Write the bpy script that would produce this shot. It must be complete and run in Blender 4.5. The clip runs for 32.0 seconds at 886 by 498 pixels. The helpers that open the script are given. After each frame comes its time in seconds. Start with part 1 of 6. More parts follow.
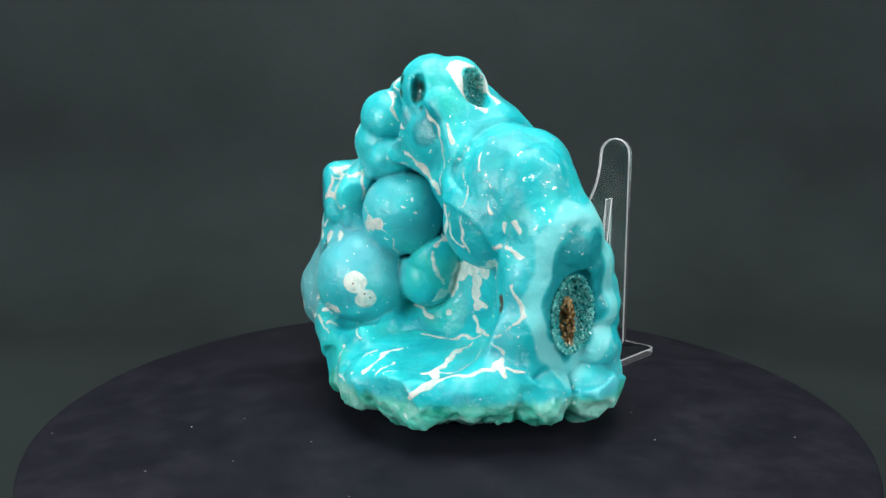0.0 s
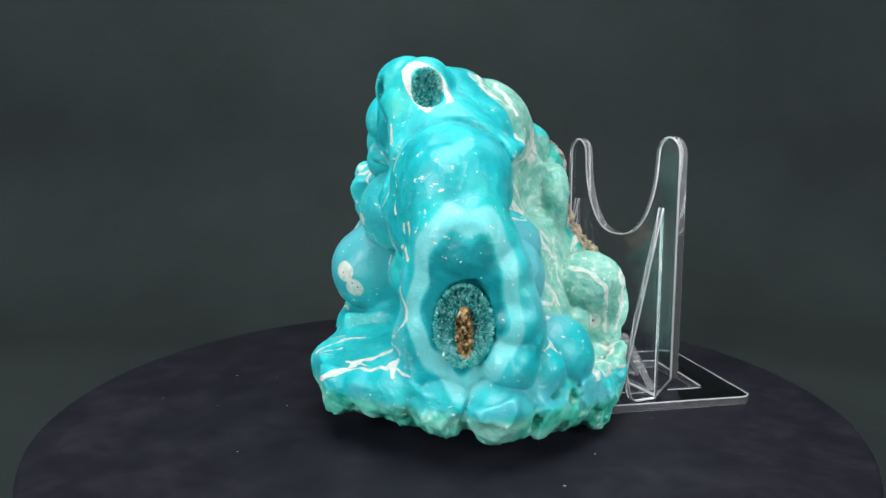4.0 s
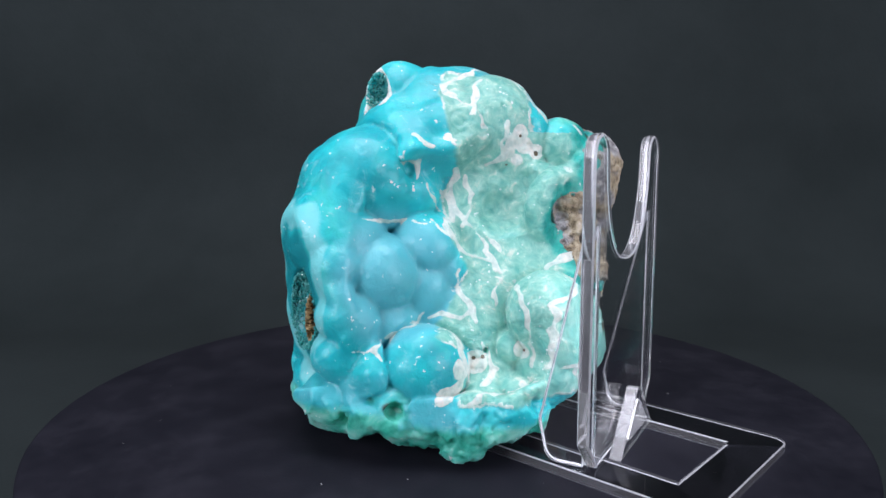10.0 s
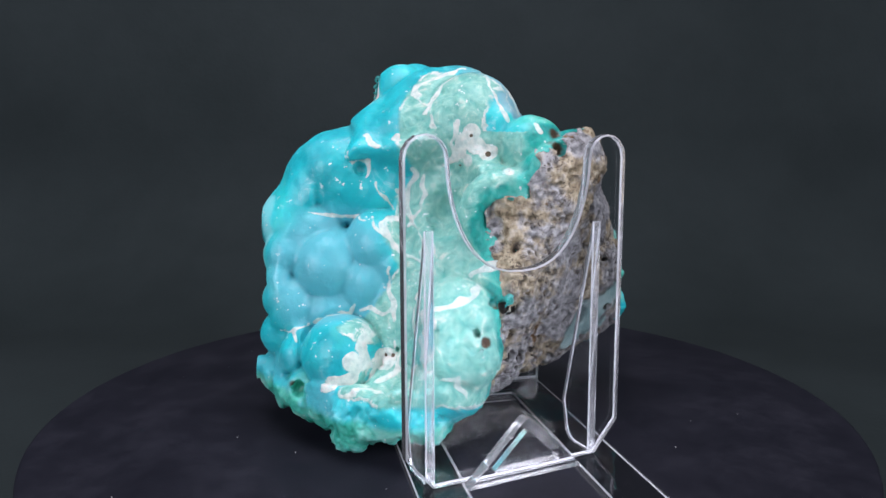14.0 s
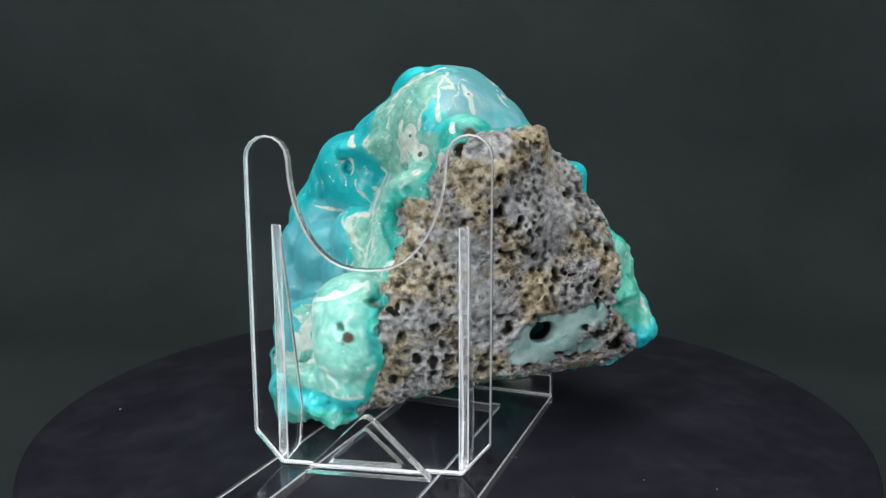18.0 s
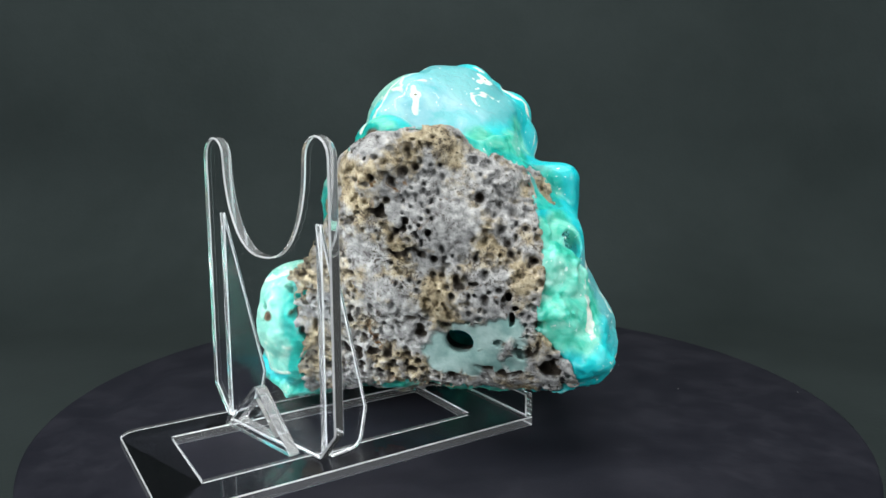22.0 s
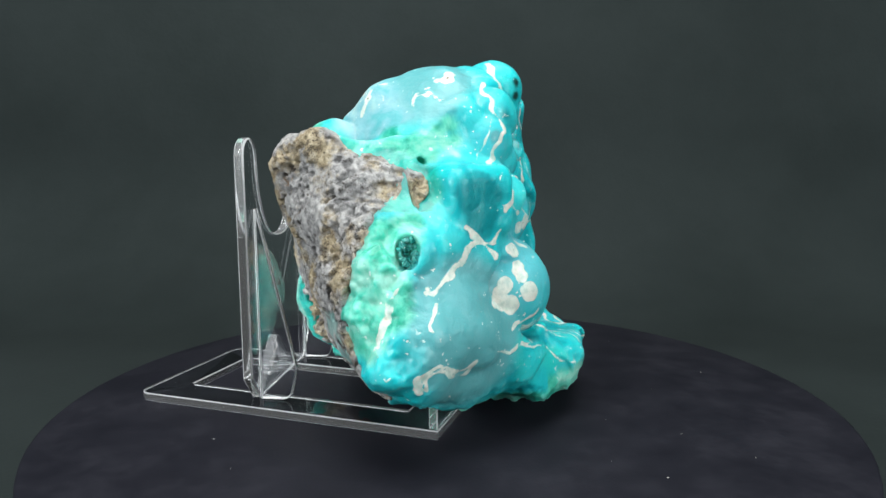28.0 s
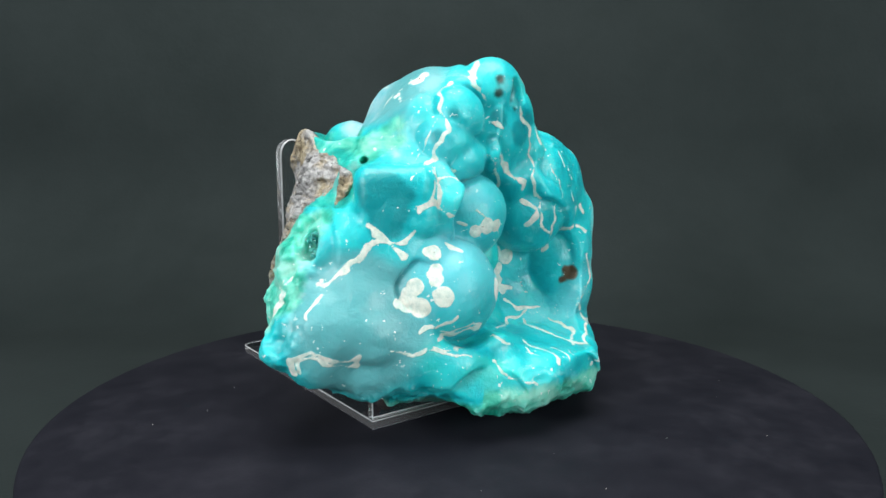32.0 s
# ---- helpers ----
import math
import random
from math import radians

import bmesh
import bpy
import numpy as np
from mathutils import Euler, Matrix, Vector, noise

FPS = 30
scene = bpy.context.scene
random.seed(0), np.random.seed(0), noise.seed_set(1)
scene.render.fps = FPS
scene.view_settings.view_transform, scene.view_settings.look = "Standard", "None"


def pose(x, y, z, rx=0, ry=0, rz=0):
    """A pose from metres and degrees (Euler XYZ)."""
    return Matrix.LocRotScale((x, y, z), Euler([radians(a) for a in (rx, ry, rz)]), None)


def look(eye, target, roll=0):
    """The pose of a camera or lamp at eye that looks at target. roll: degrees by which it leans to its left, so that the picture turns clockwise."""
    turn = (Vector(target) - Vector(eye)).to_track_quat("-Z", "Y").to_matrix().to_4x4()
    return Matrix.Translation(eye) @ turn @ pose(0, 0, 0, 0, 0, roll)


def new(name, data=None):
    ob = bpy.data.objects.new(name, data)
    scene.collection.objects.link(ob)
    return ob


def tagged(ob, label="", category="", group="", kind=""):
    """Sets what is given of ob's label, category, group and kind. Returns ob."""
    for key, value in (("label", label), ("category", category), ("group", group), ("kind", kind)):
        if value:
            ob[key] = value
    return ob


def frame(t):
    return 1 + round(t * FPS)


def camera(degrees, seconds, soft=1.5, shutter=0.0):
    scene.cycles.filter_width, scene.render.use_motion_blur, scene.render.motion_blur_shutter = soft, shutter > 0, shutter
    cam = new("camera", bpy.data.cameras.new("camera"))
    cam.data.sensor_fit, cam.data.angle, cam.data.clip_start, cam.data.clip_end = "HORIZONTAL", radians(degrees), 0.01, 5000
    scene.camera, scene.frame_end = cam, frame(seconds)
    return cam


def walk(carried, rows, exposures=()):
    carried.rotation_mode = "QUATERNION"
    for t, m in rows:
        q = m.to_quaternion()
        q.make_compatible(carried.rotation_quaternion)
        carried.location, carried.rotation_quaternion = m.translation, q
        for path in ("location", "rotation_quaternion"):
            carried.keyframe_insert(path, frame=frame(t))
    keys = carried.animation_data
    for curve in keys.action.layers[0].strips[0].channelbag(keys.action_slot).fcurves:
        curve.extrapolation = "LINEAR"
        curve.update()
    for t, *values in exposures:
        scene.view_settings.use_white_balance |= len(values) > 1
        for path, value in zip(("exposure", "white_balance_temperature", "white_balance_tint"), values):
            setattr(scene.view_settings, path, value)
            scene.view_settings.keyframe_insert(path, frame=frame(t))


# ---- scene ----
SECONDS = 32.0
TURN_RATE = -8.70      # degrees a second, clockwise from above
MM = 0.001

# ---- camera: it stands still ----
cam = camera(63.78, SECONDS)
EYE = (0.0, -0.220, 0.08025)
STILL = Matrix.Translation(EYE) @ pose(0, 0, 0, 90 - 8.20, 0, 0.275) @ pose(0, 0, 0, 0, 0, -0.18)
walk(cam, [(0.0, STILL), (SECONDS, STILL)], exposures=[
    (0.0, 0.0, 6500, 9), (5.0, -0.03, 6450, 10), (8.0, -0.24, 6250, 15), (10.5, -0.38, 6050, 22), (14.0, -0.44, 6050, 22),
    (17.0, -0.50, 6500, 10), (19.0, -0.28, 6500, 8), (21.5, 0.02, 6500, 6), (25.0, 0.05, 6500, 6), (32.0, 0.10, 6500, 7)])

# ---- light ----
world = bpy.data.worlds.new("room_light")
scene.world = world
world.use_nodes = True
world.node_tree.nodes["Background"].inputs[0].default_value = (0.80, 0.90, 1.0, 1)
world.node_tree.nodes["Background"].inputs[1].default_value = 0.04


def area_lamp(name, eye, target, size, size_y, watts, colour):
    data = bpy.data.lights.new(name, "AREA")
    data.shape, data.size, data.size_y = "RECTANGLE", size, size_y
    data.energy, data.color = watts, colour
    ob = new(name, data)
    ob.matrix_world = look(eye, target)
    return ob


area_lamp("overhead_panel", (0.0, -0.08, 0.62), (0, 0, 0.05), 0.50, 0.45, 4.9, (1.0, 0.98, 0.96))
area_lamp("left_softbox", (-0.52, -0.50, 0.28), (0, 0, 0.05), 0.30, 0.40, 4.6, (0.98, 0.99, 1.0))
area_lamp("right_softbox", (0.52, -0.50, 0.28), (0, 0, 0.05), 0.30, 0.40, 3.5, (0.98, 0.99, 1.0))


# ---- materials ----
def material(name):
    m = bpy.data.materials.new(name)
    m.use_nodes = True
    nt = m.node_tree
    return m, nt, nt.nodes["Principled BSDF"]


def node(nt, kind, **values):
    n = nt.nodes.new(kind)
    for key, value in values.items():
        n.inputs[key.replace("_", " ")].default_value = value
    return n


def noise_tex(nt, scale, detail=4.0, rough=0.55, distort=0.0):
    co = nt.nodes.new("ShaderNodeTexCoord")
    n = node(nt, "ShaderNodeTexNoise", Scale=scale, Detail=detail, Roughness=rough, Distortion=distort)
    nt.links.new(co.outputs["Object"], n.inputs["Vector"])
    return n


def ramp(nt, source, stops):
    r = nt.nodes.new("ShaderNodeValToRGB")
    while len(r.color_ramp.elements) < len(stops):
        r.color_ramp.elements.new(0.5)
    for e, (at, colour) in zip(r.color_ramp.elements, stops):
        e.position, e.color = at, (*colour, 1)
    nt.links.new(source, r.inputs["Fac"])
    return r


def mix(nt, fac, a, b, blend="MIX"):
    m = nt.nodes.new("ShaderNodeMix")
    m.data_type, m.blend_type = "RGBA", blend
    for socket, value in ((m.inputs["Factor"], fac), (m.inputs[6], a), (m.inputs[7], b)):
        if isinstance(value, bpy.types.NodeSocket):
            nt.links.new(value, socket)
        elif isinstance(value, tuple):
            socket.default_value = (*value, 1)
        else:
            socket.default_value = value
    return m.outputs[2]


def math_node(nt, op, a, b=0.0, c=0.0, clamp=False):
    m = nt.nodes.new("ShaderNodeMath")
    m.operation, m.use_clamp = op, clamp
    for i, value in enumerate((a, b, c)):
        if isinstance(value, bpy.types.NodeSocket):
            nt.links.new(value, m.inputs[i])
        else:
            m.inputs[i].default_value = value
    return m.outputs[0]


def band(nt, value, low, high):
    """0 below low, 1 above high, smooth between; low > high turns it round."""
    r = nt.nodes.new("ShaderNodeMapRange")
    r.interpolation_type = "SMOOTHSTEP"
    nt.links.new(value, r.inputs["Value"])
    flip = low > high
    r.inputs["From Min"].default_value, r.inputs["From Max"].default_value = min(low, high), max(low, high)
    r.inputs["To Min"].default_value, r.inputs["To Max"].default_value = (1.0, 0.0) if flip else (0.0, 1.0)
    return r.outputs[0]


def bump(nt, bsdf, height, strength, distance):
    b = node(nt, "ShaderNodeBump", Strength=strength, Distance=distance)
    nt.links.new(height, b.inputs["Height"])
    nt.links.new(b.outputs[0], bsdf.inputs["Normal"])
    return b


def backdrop_material():
    m, nt, bsdf = material("dark_backdrop_paper")
    broad = noise_tex(nt, 7.0, 7.0, 0.68)
    fine = noise_tex(nt, 420.0, 3.0)
    tone = ramp(nt, broad.outputs[0], [(0.3, (0.0096, 0.0156, 0.0160)), (0.7, (0.0186, 0.0268, 0.0274))])
    nt.links.new(tone.outputs[0], bsdf.inputs["Base Color"])
    bsdf.inputs["Roughness"].default_value = 0.85
    bsdf.inputs["Specular IOR Level"].default_value = 0.25
    bump(nt, bsdf, fine.outputs[0], 0.25, 0.0005)
    return m


def disc_material():
    m, nt, bsdf = material("black_turntable_plastic")
    broad = noise_tex(nt, 38.0, 9.0, 0.72)
    fine = noise_tex(nt, 900.0, 3.0)
    tone = ramp(nt, broad.outputs[0], [(0.30, (0.0060, 0.0065, 0.0108)), (0.5, (0.0104, 0.0110, 0.0166)), (0.7, (0.0186, 0.0192, 0.0268))])
    nt.links.new(tone.outputs[0], bsdf.inputs["Base Color"])
    nt.links.new(ramp(nt, broad.outputs[0], [(0.3, (0.55,) * 3), (0.7, (0.72,) * 3)]).outputs[0], bsdf.inputs["Roughness"])
    bsdf.inputs["Specular IOR Level"].default_value = 0.12
    bump(nt, bsdf, fine.outputs[0], 0.2, 0.0002)
    return m


def acrylic_material():
    m, nt, bsdf = material("clear_acrylic")
    bsdf.inputs["Base Color"].default_value = (0.97, 0.985, 1.0, 1)
    bsdf.inputs["Transmission Weight"].default_value = 1.0
    bsdf.inputs["IOR"].default_value = 1.49
    scratch = noise_tex(nt, 160.0, 6.0, 0.7)
    nt.links.new(ramp(nt, scratch.outputs[0], [(0.45, (0.01,) * 3), (0.8, (0.09,) * 3)]).outputs[0], bsdf.inputs["Roughness"])
    return m


def acrylic_edge_material():
    m, nt, bsdf = material("sawn_acrylic_edge")
    bsdf.inputs["Base Color"].default_value = (0.93, 0.95, 0.97, 1)
    bsdf.inputs["Transmission Weight"].default_value = 0.92
    bsdf.inputs["IOR"].default_value = 1.49
    saw = noise_tex(nt, 60.0, 3.0)
    nt.links.new(ramp(nt, saw.outputs[0], [(0.3, (0.05,) * 3), (0.7, (0.16,) * 3)]).outputs[0], bsdf.inputs["Roughness"])
    return m


def bright_arris_material():
    # whitish colour in place of the light that clear acrylic edges catch
    m, nt, bsdf = material("bright_acrylic_arris")
    arris_tone = noise_tex(nt, 300.0, 3.0)
    nt.links.new(ramp(nt, arris_tone.outputs[0], [(0.3, (0.55, 0.57, 0.60)), (0.7, (0.72, 0.74, 0.77))]).outputs[0], bsdf.inputs["Base Color"])
    bsdf.inputs["Transmission Weight"].default_value = 0.42
    bsdf.inputs["IOR"].default_value = 1.49
    bsdf.inputs["Roughness"].default_value = 0.30
    return m


def druse_material(name, dark, light, clear):
    m, nt, bsdf = material(name)
    n = noise_tex(nt, 600.0, 3.0)
    nt.links.new(ramp(nt, n.outputs[0], [(0.35, dark), (0.65, light)]).outputs[0], bsdf.inputs["Base Color"])
    bsdf.inputs["Roughness"].default_value = 0.12
    bsdf.inputs["Transmission Weight"].default_value = clear
    return m


def plain_material(name, colour, rough):
    m, nt, bsdf = material(name)
    n = noise_tex(nt, 8.0, 4.0)
    c2 = tuple(v * 0.8 for v in colour)
    nt.links.new(ramp(nt, n.outputs[0], [(0.3, c2), (0.7, colour)]).outputs[0], bsdf.inputs["Base Color"])
    bsdf.inputs["Roughness"].default_value = rough
    return m


def attribute(nt, name):
    a = nt.nodes.new("ShaderNodeAttribute")
    a.attribute_name = name
    return a.outputs["Fac"]


def gem_material():
    """Waxy blue-green crust; its kinds of patch and the white veins come by their distance in millimetres."""
    m, nt, bsdf = material("turquoise_botryoidal_mineral")
    broad = noise_tex(nt, 45.0, 4.0, 0.55, 0.4).outputs[0]
    fine = noise_tex(nt, 520.0, 4.0, 0.6).outputs[0]
    ragged = noise_tex(nt, 260.0, 5.0, 0.65, 0.5).outputs[0]
    loose = noise_tex(nt, 110.0, 4.0, 0.6, 0.6).outputs[0]

    # small domes of the botryoidal skin
    co = nt.nodes.new("ShaderNodeTexCoord")
    warp = node(nt, "ShaderNodeVectorMath")
    warp.operation = "MULTIPLY_ADD"
    stir = noise_tex(nt, 70.0, 2.0)
    nt.links.new(stir.outputs["Color"], warp.inputs[0])
    warp.inputs[1].default_value = (0.006, 0.006, 0.006)
    nt.links.new(co.outputs["Object"], warp.inputs[2])
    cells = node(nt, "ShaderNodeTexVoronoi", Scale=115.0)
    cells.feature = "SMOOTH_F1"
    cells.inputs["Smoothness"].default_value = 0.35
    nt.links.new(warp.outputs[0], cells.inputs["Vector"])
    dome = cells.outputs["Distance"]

    def inside(kind, soft, rag, source):
        d = math_node(nt, "MULTIPLY_ADD", source, rag, attribute(nt, kind))
        d = math_node(nt, "ADD", d, -rag * 0.5)
        return band(nt, d, soft, -soft)

    colour = ramp(nt, broad, [(0.28, (0.008, 0.430, 0.470)), (0.50, (0.020, 0.590, 0.620)), (0.72, (0.085, 0.730, 0.730))]).outputs[0]
    cloud = ramp(nt, loose, [(0.35, (0.58, 0.85, 0.90)), (0.65, (1.0, 1.0, 1.0))]).outputs[0]
    colour = mix(nt, 1.0, colour, cloud, "MULTIPLY")
    # creases between the small domes are multiplied darker, as painted shade
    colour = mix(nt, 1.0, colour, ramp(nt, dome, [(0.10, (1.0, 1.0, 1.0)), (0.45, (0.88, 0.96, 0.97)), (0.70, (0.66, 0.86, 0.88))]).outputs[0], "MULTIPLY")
    hue = noise_tex(nt, 28.0, 4.0, 0.6, 0.5).outputs[0]
    colour = mix(nt, band(nt, hue, 0.56, 0.70), colour, (0.095, 0.510, 0.580))
    colour = mix(nt, math_node(nt, "MULTIPLY", band(nt, hue, 0.46, 0.32), 0.7), colour, (0.030, 0.560, 0.490))
    wisp = band(nt, noise_tex(nt, 150.0, 6.0, 0.7, 1.2).outputs[0], 0.56, 0.74)
    colour = mix(nt, math_node(nt, "MULTIPLY", wisp, 0.60), colour, (0.360, 0.700, 0.710))
    colour = mix(nt, inside("teal", 0.9, 2.5, loose), colour, (0.006, 0.310, 0.350))
    colour = mix(nt, inside("pale", 3.0, 4.0, loose), colour, (0.115, 0.400, 0.435))
    colour = mix(nt, inside("sky", 3.0, 4.0, loose), colour, (0.110, 0.480, 0.550))
    ice = ramp(nt, loose, [(0.36, (0.110, 0.420, 0.470)), (0.50, (0.220, 0.470, 0.540)), (0.64, (0.320, 0.550, 0.570))]).outputs[0]
    colour = mix(nt, inside("frost", 1.5, 4.0, loose), colour, ice)
    colour = mix(nt, inside("shell", 0.5, 1.5, loose), colour, (0.190, 0.660, 0.680))
    mint = ramp(nt, loose, [(0.34, (0.008, 0.330, 0.235)), (0.46, (0.090, 0.550, 0.430)), (0.60, (0.260, 0.640, 0.540))]).outputs[0]
    colour = mix(nt, inside("mint", 1.6, 4.0, ragged), colour, mint)
    crusty = inside("crust", 0.8, 3.5, ragged)
    scale = ramp(nt, ragged, [(0.34, (0.120, 0.430, 0.375)), (0.50, (0.220, 0.530, 0.450)), (0.60, (0.330, 0.610, 0.520)), (0.68, (0.640, 0.730, 0.640))]).outputs[0]
    colour = mix(nt, crusty, colour, scale)
    seam = ramp(nt, loose, [(0.36, (0.004, 0.260, 0.235)), (0.52, (0.014, 0.430, 0.370)), (0.66, (0.140, 0.600, 0.510))]).outputs[0]
    colour = mix(nt, inside("edge", 1.2, 3.5, loose), colour, seam)
    colour = mix(nt, inside("brown", 0.5, 1.6, ragged), colour, (0.085, 0.048, 0.022))
    colour = mix(nt, inside("dark", 0.7, 1.4, ragged), colour, (0.006, 0.060, 0.050))
    chalk = ramp(nt, fine, [(0.35, (0.480, 0.600, 0.560)), (0.60, (0.720, 0.770, 0.710))]).outputs[0]
    both = math_node(nt, "MULTIPLY_ADD", loose, 0.5, math_node(nt, "MULTIPLY", ragged, 0.5))
    edge = math_node(nt, "ADD", attribute(nt, "crust"), math_node(nt, "MULTIPLY_ADD", ragged, 5.0, -2.5))
    rim = math_node(nt, "MULTIPLY", band(nt, edge, -0.8, -0.5), band(nt, edge, 0.3, 0.0))
    rim = math_node(nt, "MULTIPLY", rim, band(nt, noise_tex(nt, 85.0, 3.0, 0.6, 0.5).outputs[0], 0.50, 0.56))
    white = math_node(nt, "MAXIMUM", inside("vein", 0.16, 2.8, both), rim)
    colour = mix(nt, white, colour, chalk)
    colour = mix(nt, inside("dot", 0.12, 0.1, fine), colour, (0.100, 0.075, 0.040))
    # convex edges are painted paler, like light coming through thin stone
    edge_glow = math_node(nt, "MULTIPLY", band(nt, math_node(nt, "MULTIPLY_ADD", ragged, 0.5, attribute(nt, "edge_glow")), 0.75, 1.25), 0.32)
    colour = mix(nt, edge_glow, colour, (0.330, 0.720, 0.720))
    flecks = math_node(nt, "MULTIPLY", band(nt, noise_tex(nt, 640.0, 2.0, 0.5).outputs[0], 0.67, 0.70), band(nt, loose, 0.47, 0.56))
    colour = mix(nt, flecks, colour, (0.700, 0.800, 0.780))
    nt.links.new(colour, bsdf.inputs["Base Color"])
    rough = math_node(nt, "MULTIPLY_ADD", ragged, 0.34, 0.22)
    rough = math_node(nt, "MULTIPLY_ADD", inside("frost", 1.5, 4.0, loose), 0.16, rough)
    nt.links.new(math_node(nt, "MULTIPLY_ADD", white, 0.2, rough), bsdf.inputs["Roughness"])
    bsdf.inputs["Subsurface Weight"].default_value = 0.85
    bsdf.inputs["Subsurface Radius"].default_value = (0.6, 1.0, 1.0)
    bsdf.inputs["Subsurface Scale"].default_value = 0.0048
    bsdf.inputs["Specular IOR Level"].default_value = 0.42
    bsdf.inputs["Coat Weight"].default_value = 0.16
    bsdf.inputs["Coat Roughness"].default_value = 0.09
    height = math_node(nt, "MULTIPLY_ADD", white, 0.7, fine)
    height = math_node(nt, "MULTIPLY_ADD", math_node(nt, "MULTIPLY", crusty, ragged), 2.5, height)
    height = math_node(nt, "MULTIPLY_ADD", dome, -3.0, height)
    height = math_node(nt, "MULTIPLY_ADD", ragged, 1.6, height)
    bump(nt, bsdf, height, 0.50, 0.0005)
    return m


def rock_material():
    """Grey and tan rock full of pores whose shade is painted in, with smooth grey-green agate round its large hole."""
    m, nt, bsdf = material("porous_brown_grey_rock")
    broad = noise_tex(nt, 70.0, 5.0, 0.65).outputs[0]
    fine = noise_tex(nt, 480.0, 6.0, 0.7).outputs[0]
    middle = noise_tex(nt, 190.0, 4.0, 0.6, 0.5)
    grey = ramp(nt, fine, [(0.30, (0.10, 0.095, 0.105)), (0.45, (0.262, 0.264, 0.270)), (0.64, (0.52, 0.525, 0.53))]).outputs[0]
    tan = ramp(nt, fine, [(0.30, (0.075, 0.048, 0.022)), (0.45, (0.29, 0.235, 0.145)), (0.64, (0.56, 0.49, 0.35))]).outputs[0]
    colour = mix(nt, band(nt, broad, 0.47, 0.60), grey, tan)
    rust = band(nt, noise_tex(nt, 150.0, 4.0, 0.6, 0.8).outputs[0], 0.63, 0.72)
    colour = mix(nt, rust, colour, (0.16, 0.085, 0.025))

    co = nt.nodes.new("ShaderNodeTexCoord")
    warp = node(nt, "ShaderNodeVectorMath")
    warp.operation = "MULTIPLY_ADD"
    nt.links.new(middle.outputs["Color"], warp.inputs[0])
    warp.inputs[1].default_value = (0.014, 0.014, 0.014)
    nt.links.new(co.outputs["Object"], warp.inputs[2])

    patchy = math_node(nt, "SUBTRACT", noise_tex(nt, 120.0, 3.0, 0.6).outputs[0], 0.5)

    # small pores are not carved: dark brown spots paint their shade, a bump dents them
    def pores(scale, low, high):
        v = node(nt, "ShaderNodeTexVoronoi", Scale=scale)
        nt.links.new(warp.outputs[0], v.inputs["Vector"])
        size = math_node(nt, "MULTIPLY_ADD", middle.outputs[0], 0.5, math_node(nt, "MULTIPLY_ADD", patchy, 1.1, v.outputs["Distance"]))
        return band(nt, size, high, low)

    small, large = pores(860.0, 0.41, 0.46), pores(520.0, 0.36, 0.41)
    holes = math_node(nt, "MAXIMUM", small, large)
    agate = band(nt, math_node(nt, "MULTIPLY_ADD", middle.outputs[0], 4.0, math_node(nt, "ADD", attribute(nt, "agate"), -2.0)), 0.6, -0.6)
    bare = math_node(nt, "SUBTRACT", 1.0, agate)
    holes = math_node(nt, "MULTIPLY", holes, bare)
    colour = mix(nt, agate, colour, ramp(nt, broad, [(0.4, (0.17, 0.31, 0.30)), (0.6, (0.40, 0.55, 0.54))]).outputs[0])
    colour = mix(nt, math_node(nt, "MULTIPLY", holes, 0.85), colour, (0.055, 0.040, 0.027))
    # pits turn near-black with depth: painted shade over a dark brown lining
    pit_shade = math_node(nt, "MULTIPLY", band(nt, attribute(nt, "pit"), -0.5, -1.4), bare)
    colour = mix(nt, pit_shade, colour, (0.022, 0.015, 0.009))
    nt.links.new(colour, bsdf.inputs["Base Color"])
    nt.links.new(math_node(nt, "MULTIPLY_ADD", fine, 0.5, 0.25), bsdf.inputs["Roughness"])
    height = math_node(nt, "MULTIPLY_ADD", holes, -1.6, math_node(nt, "MULTIPLY", math_node(nt, "ADD", fine, middle.outputs[0]), bare))
    bump(nt, bsdf, height, 0.9, 0.0011)
    return m


BACKDROP = backdrop_material()
DISC = disc_material()
ACRYLIC = acrylic_material()
ACRYLIC_EDGE = acrylic_edge_material()
BRIGHT_ARRIS = bright_arris_material()
DRUSE = druse_material("teal_quartz_druse", (0.012, 0.390, 0.370), (0.220, 0.720, 0.680), 0.35)
CORE = druse_material("rusty_tan_core", (0.090, 0.050, 0.022), (0.660, 0.480, 0.240), 0.0)
GEM = gem_material()
ROCK = rock_material()
WALL = plain_material("dark_grey_room_paint", (0.10, 0.10, 0.105), 0.8)
DUST = plain_material("white_lint", (0.40, 0.40, 0.39), 0.9)


# ---- helpers for things ----
def part(name, bm, mat, parent=None, label="", smooth=True):
    me = bpy.data.meshes.new(name)
    bmesh.ops.recalc_face_normals(bm, faces=bm.faces)
    bm.to_mesh(me)
    bm.free()
    me.materials.append(mat)
    if smooth:
        me.polygons.foreach_set("use_smooth", [True] * len(me.polygons))
    ob = new(name, me)
    if parent:
        ob.parent = parent
    if label:
        ob["label"] = label
    return ob


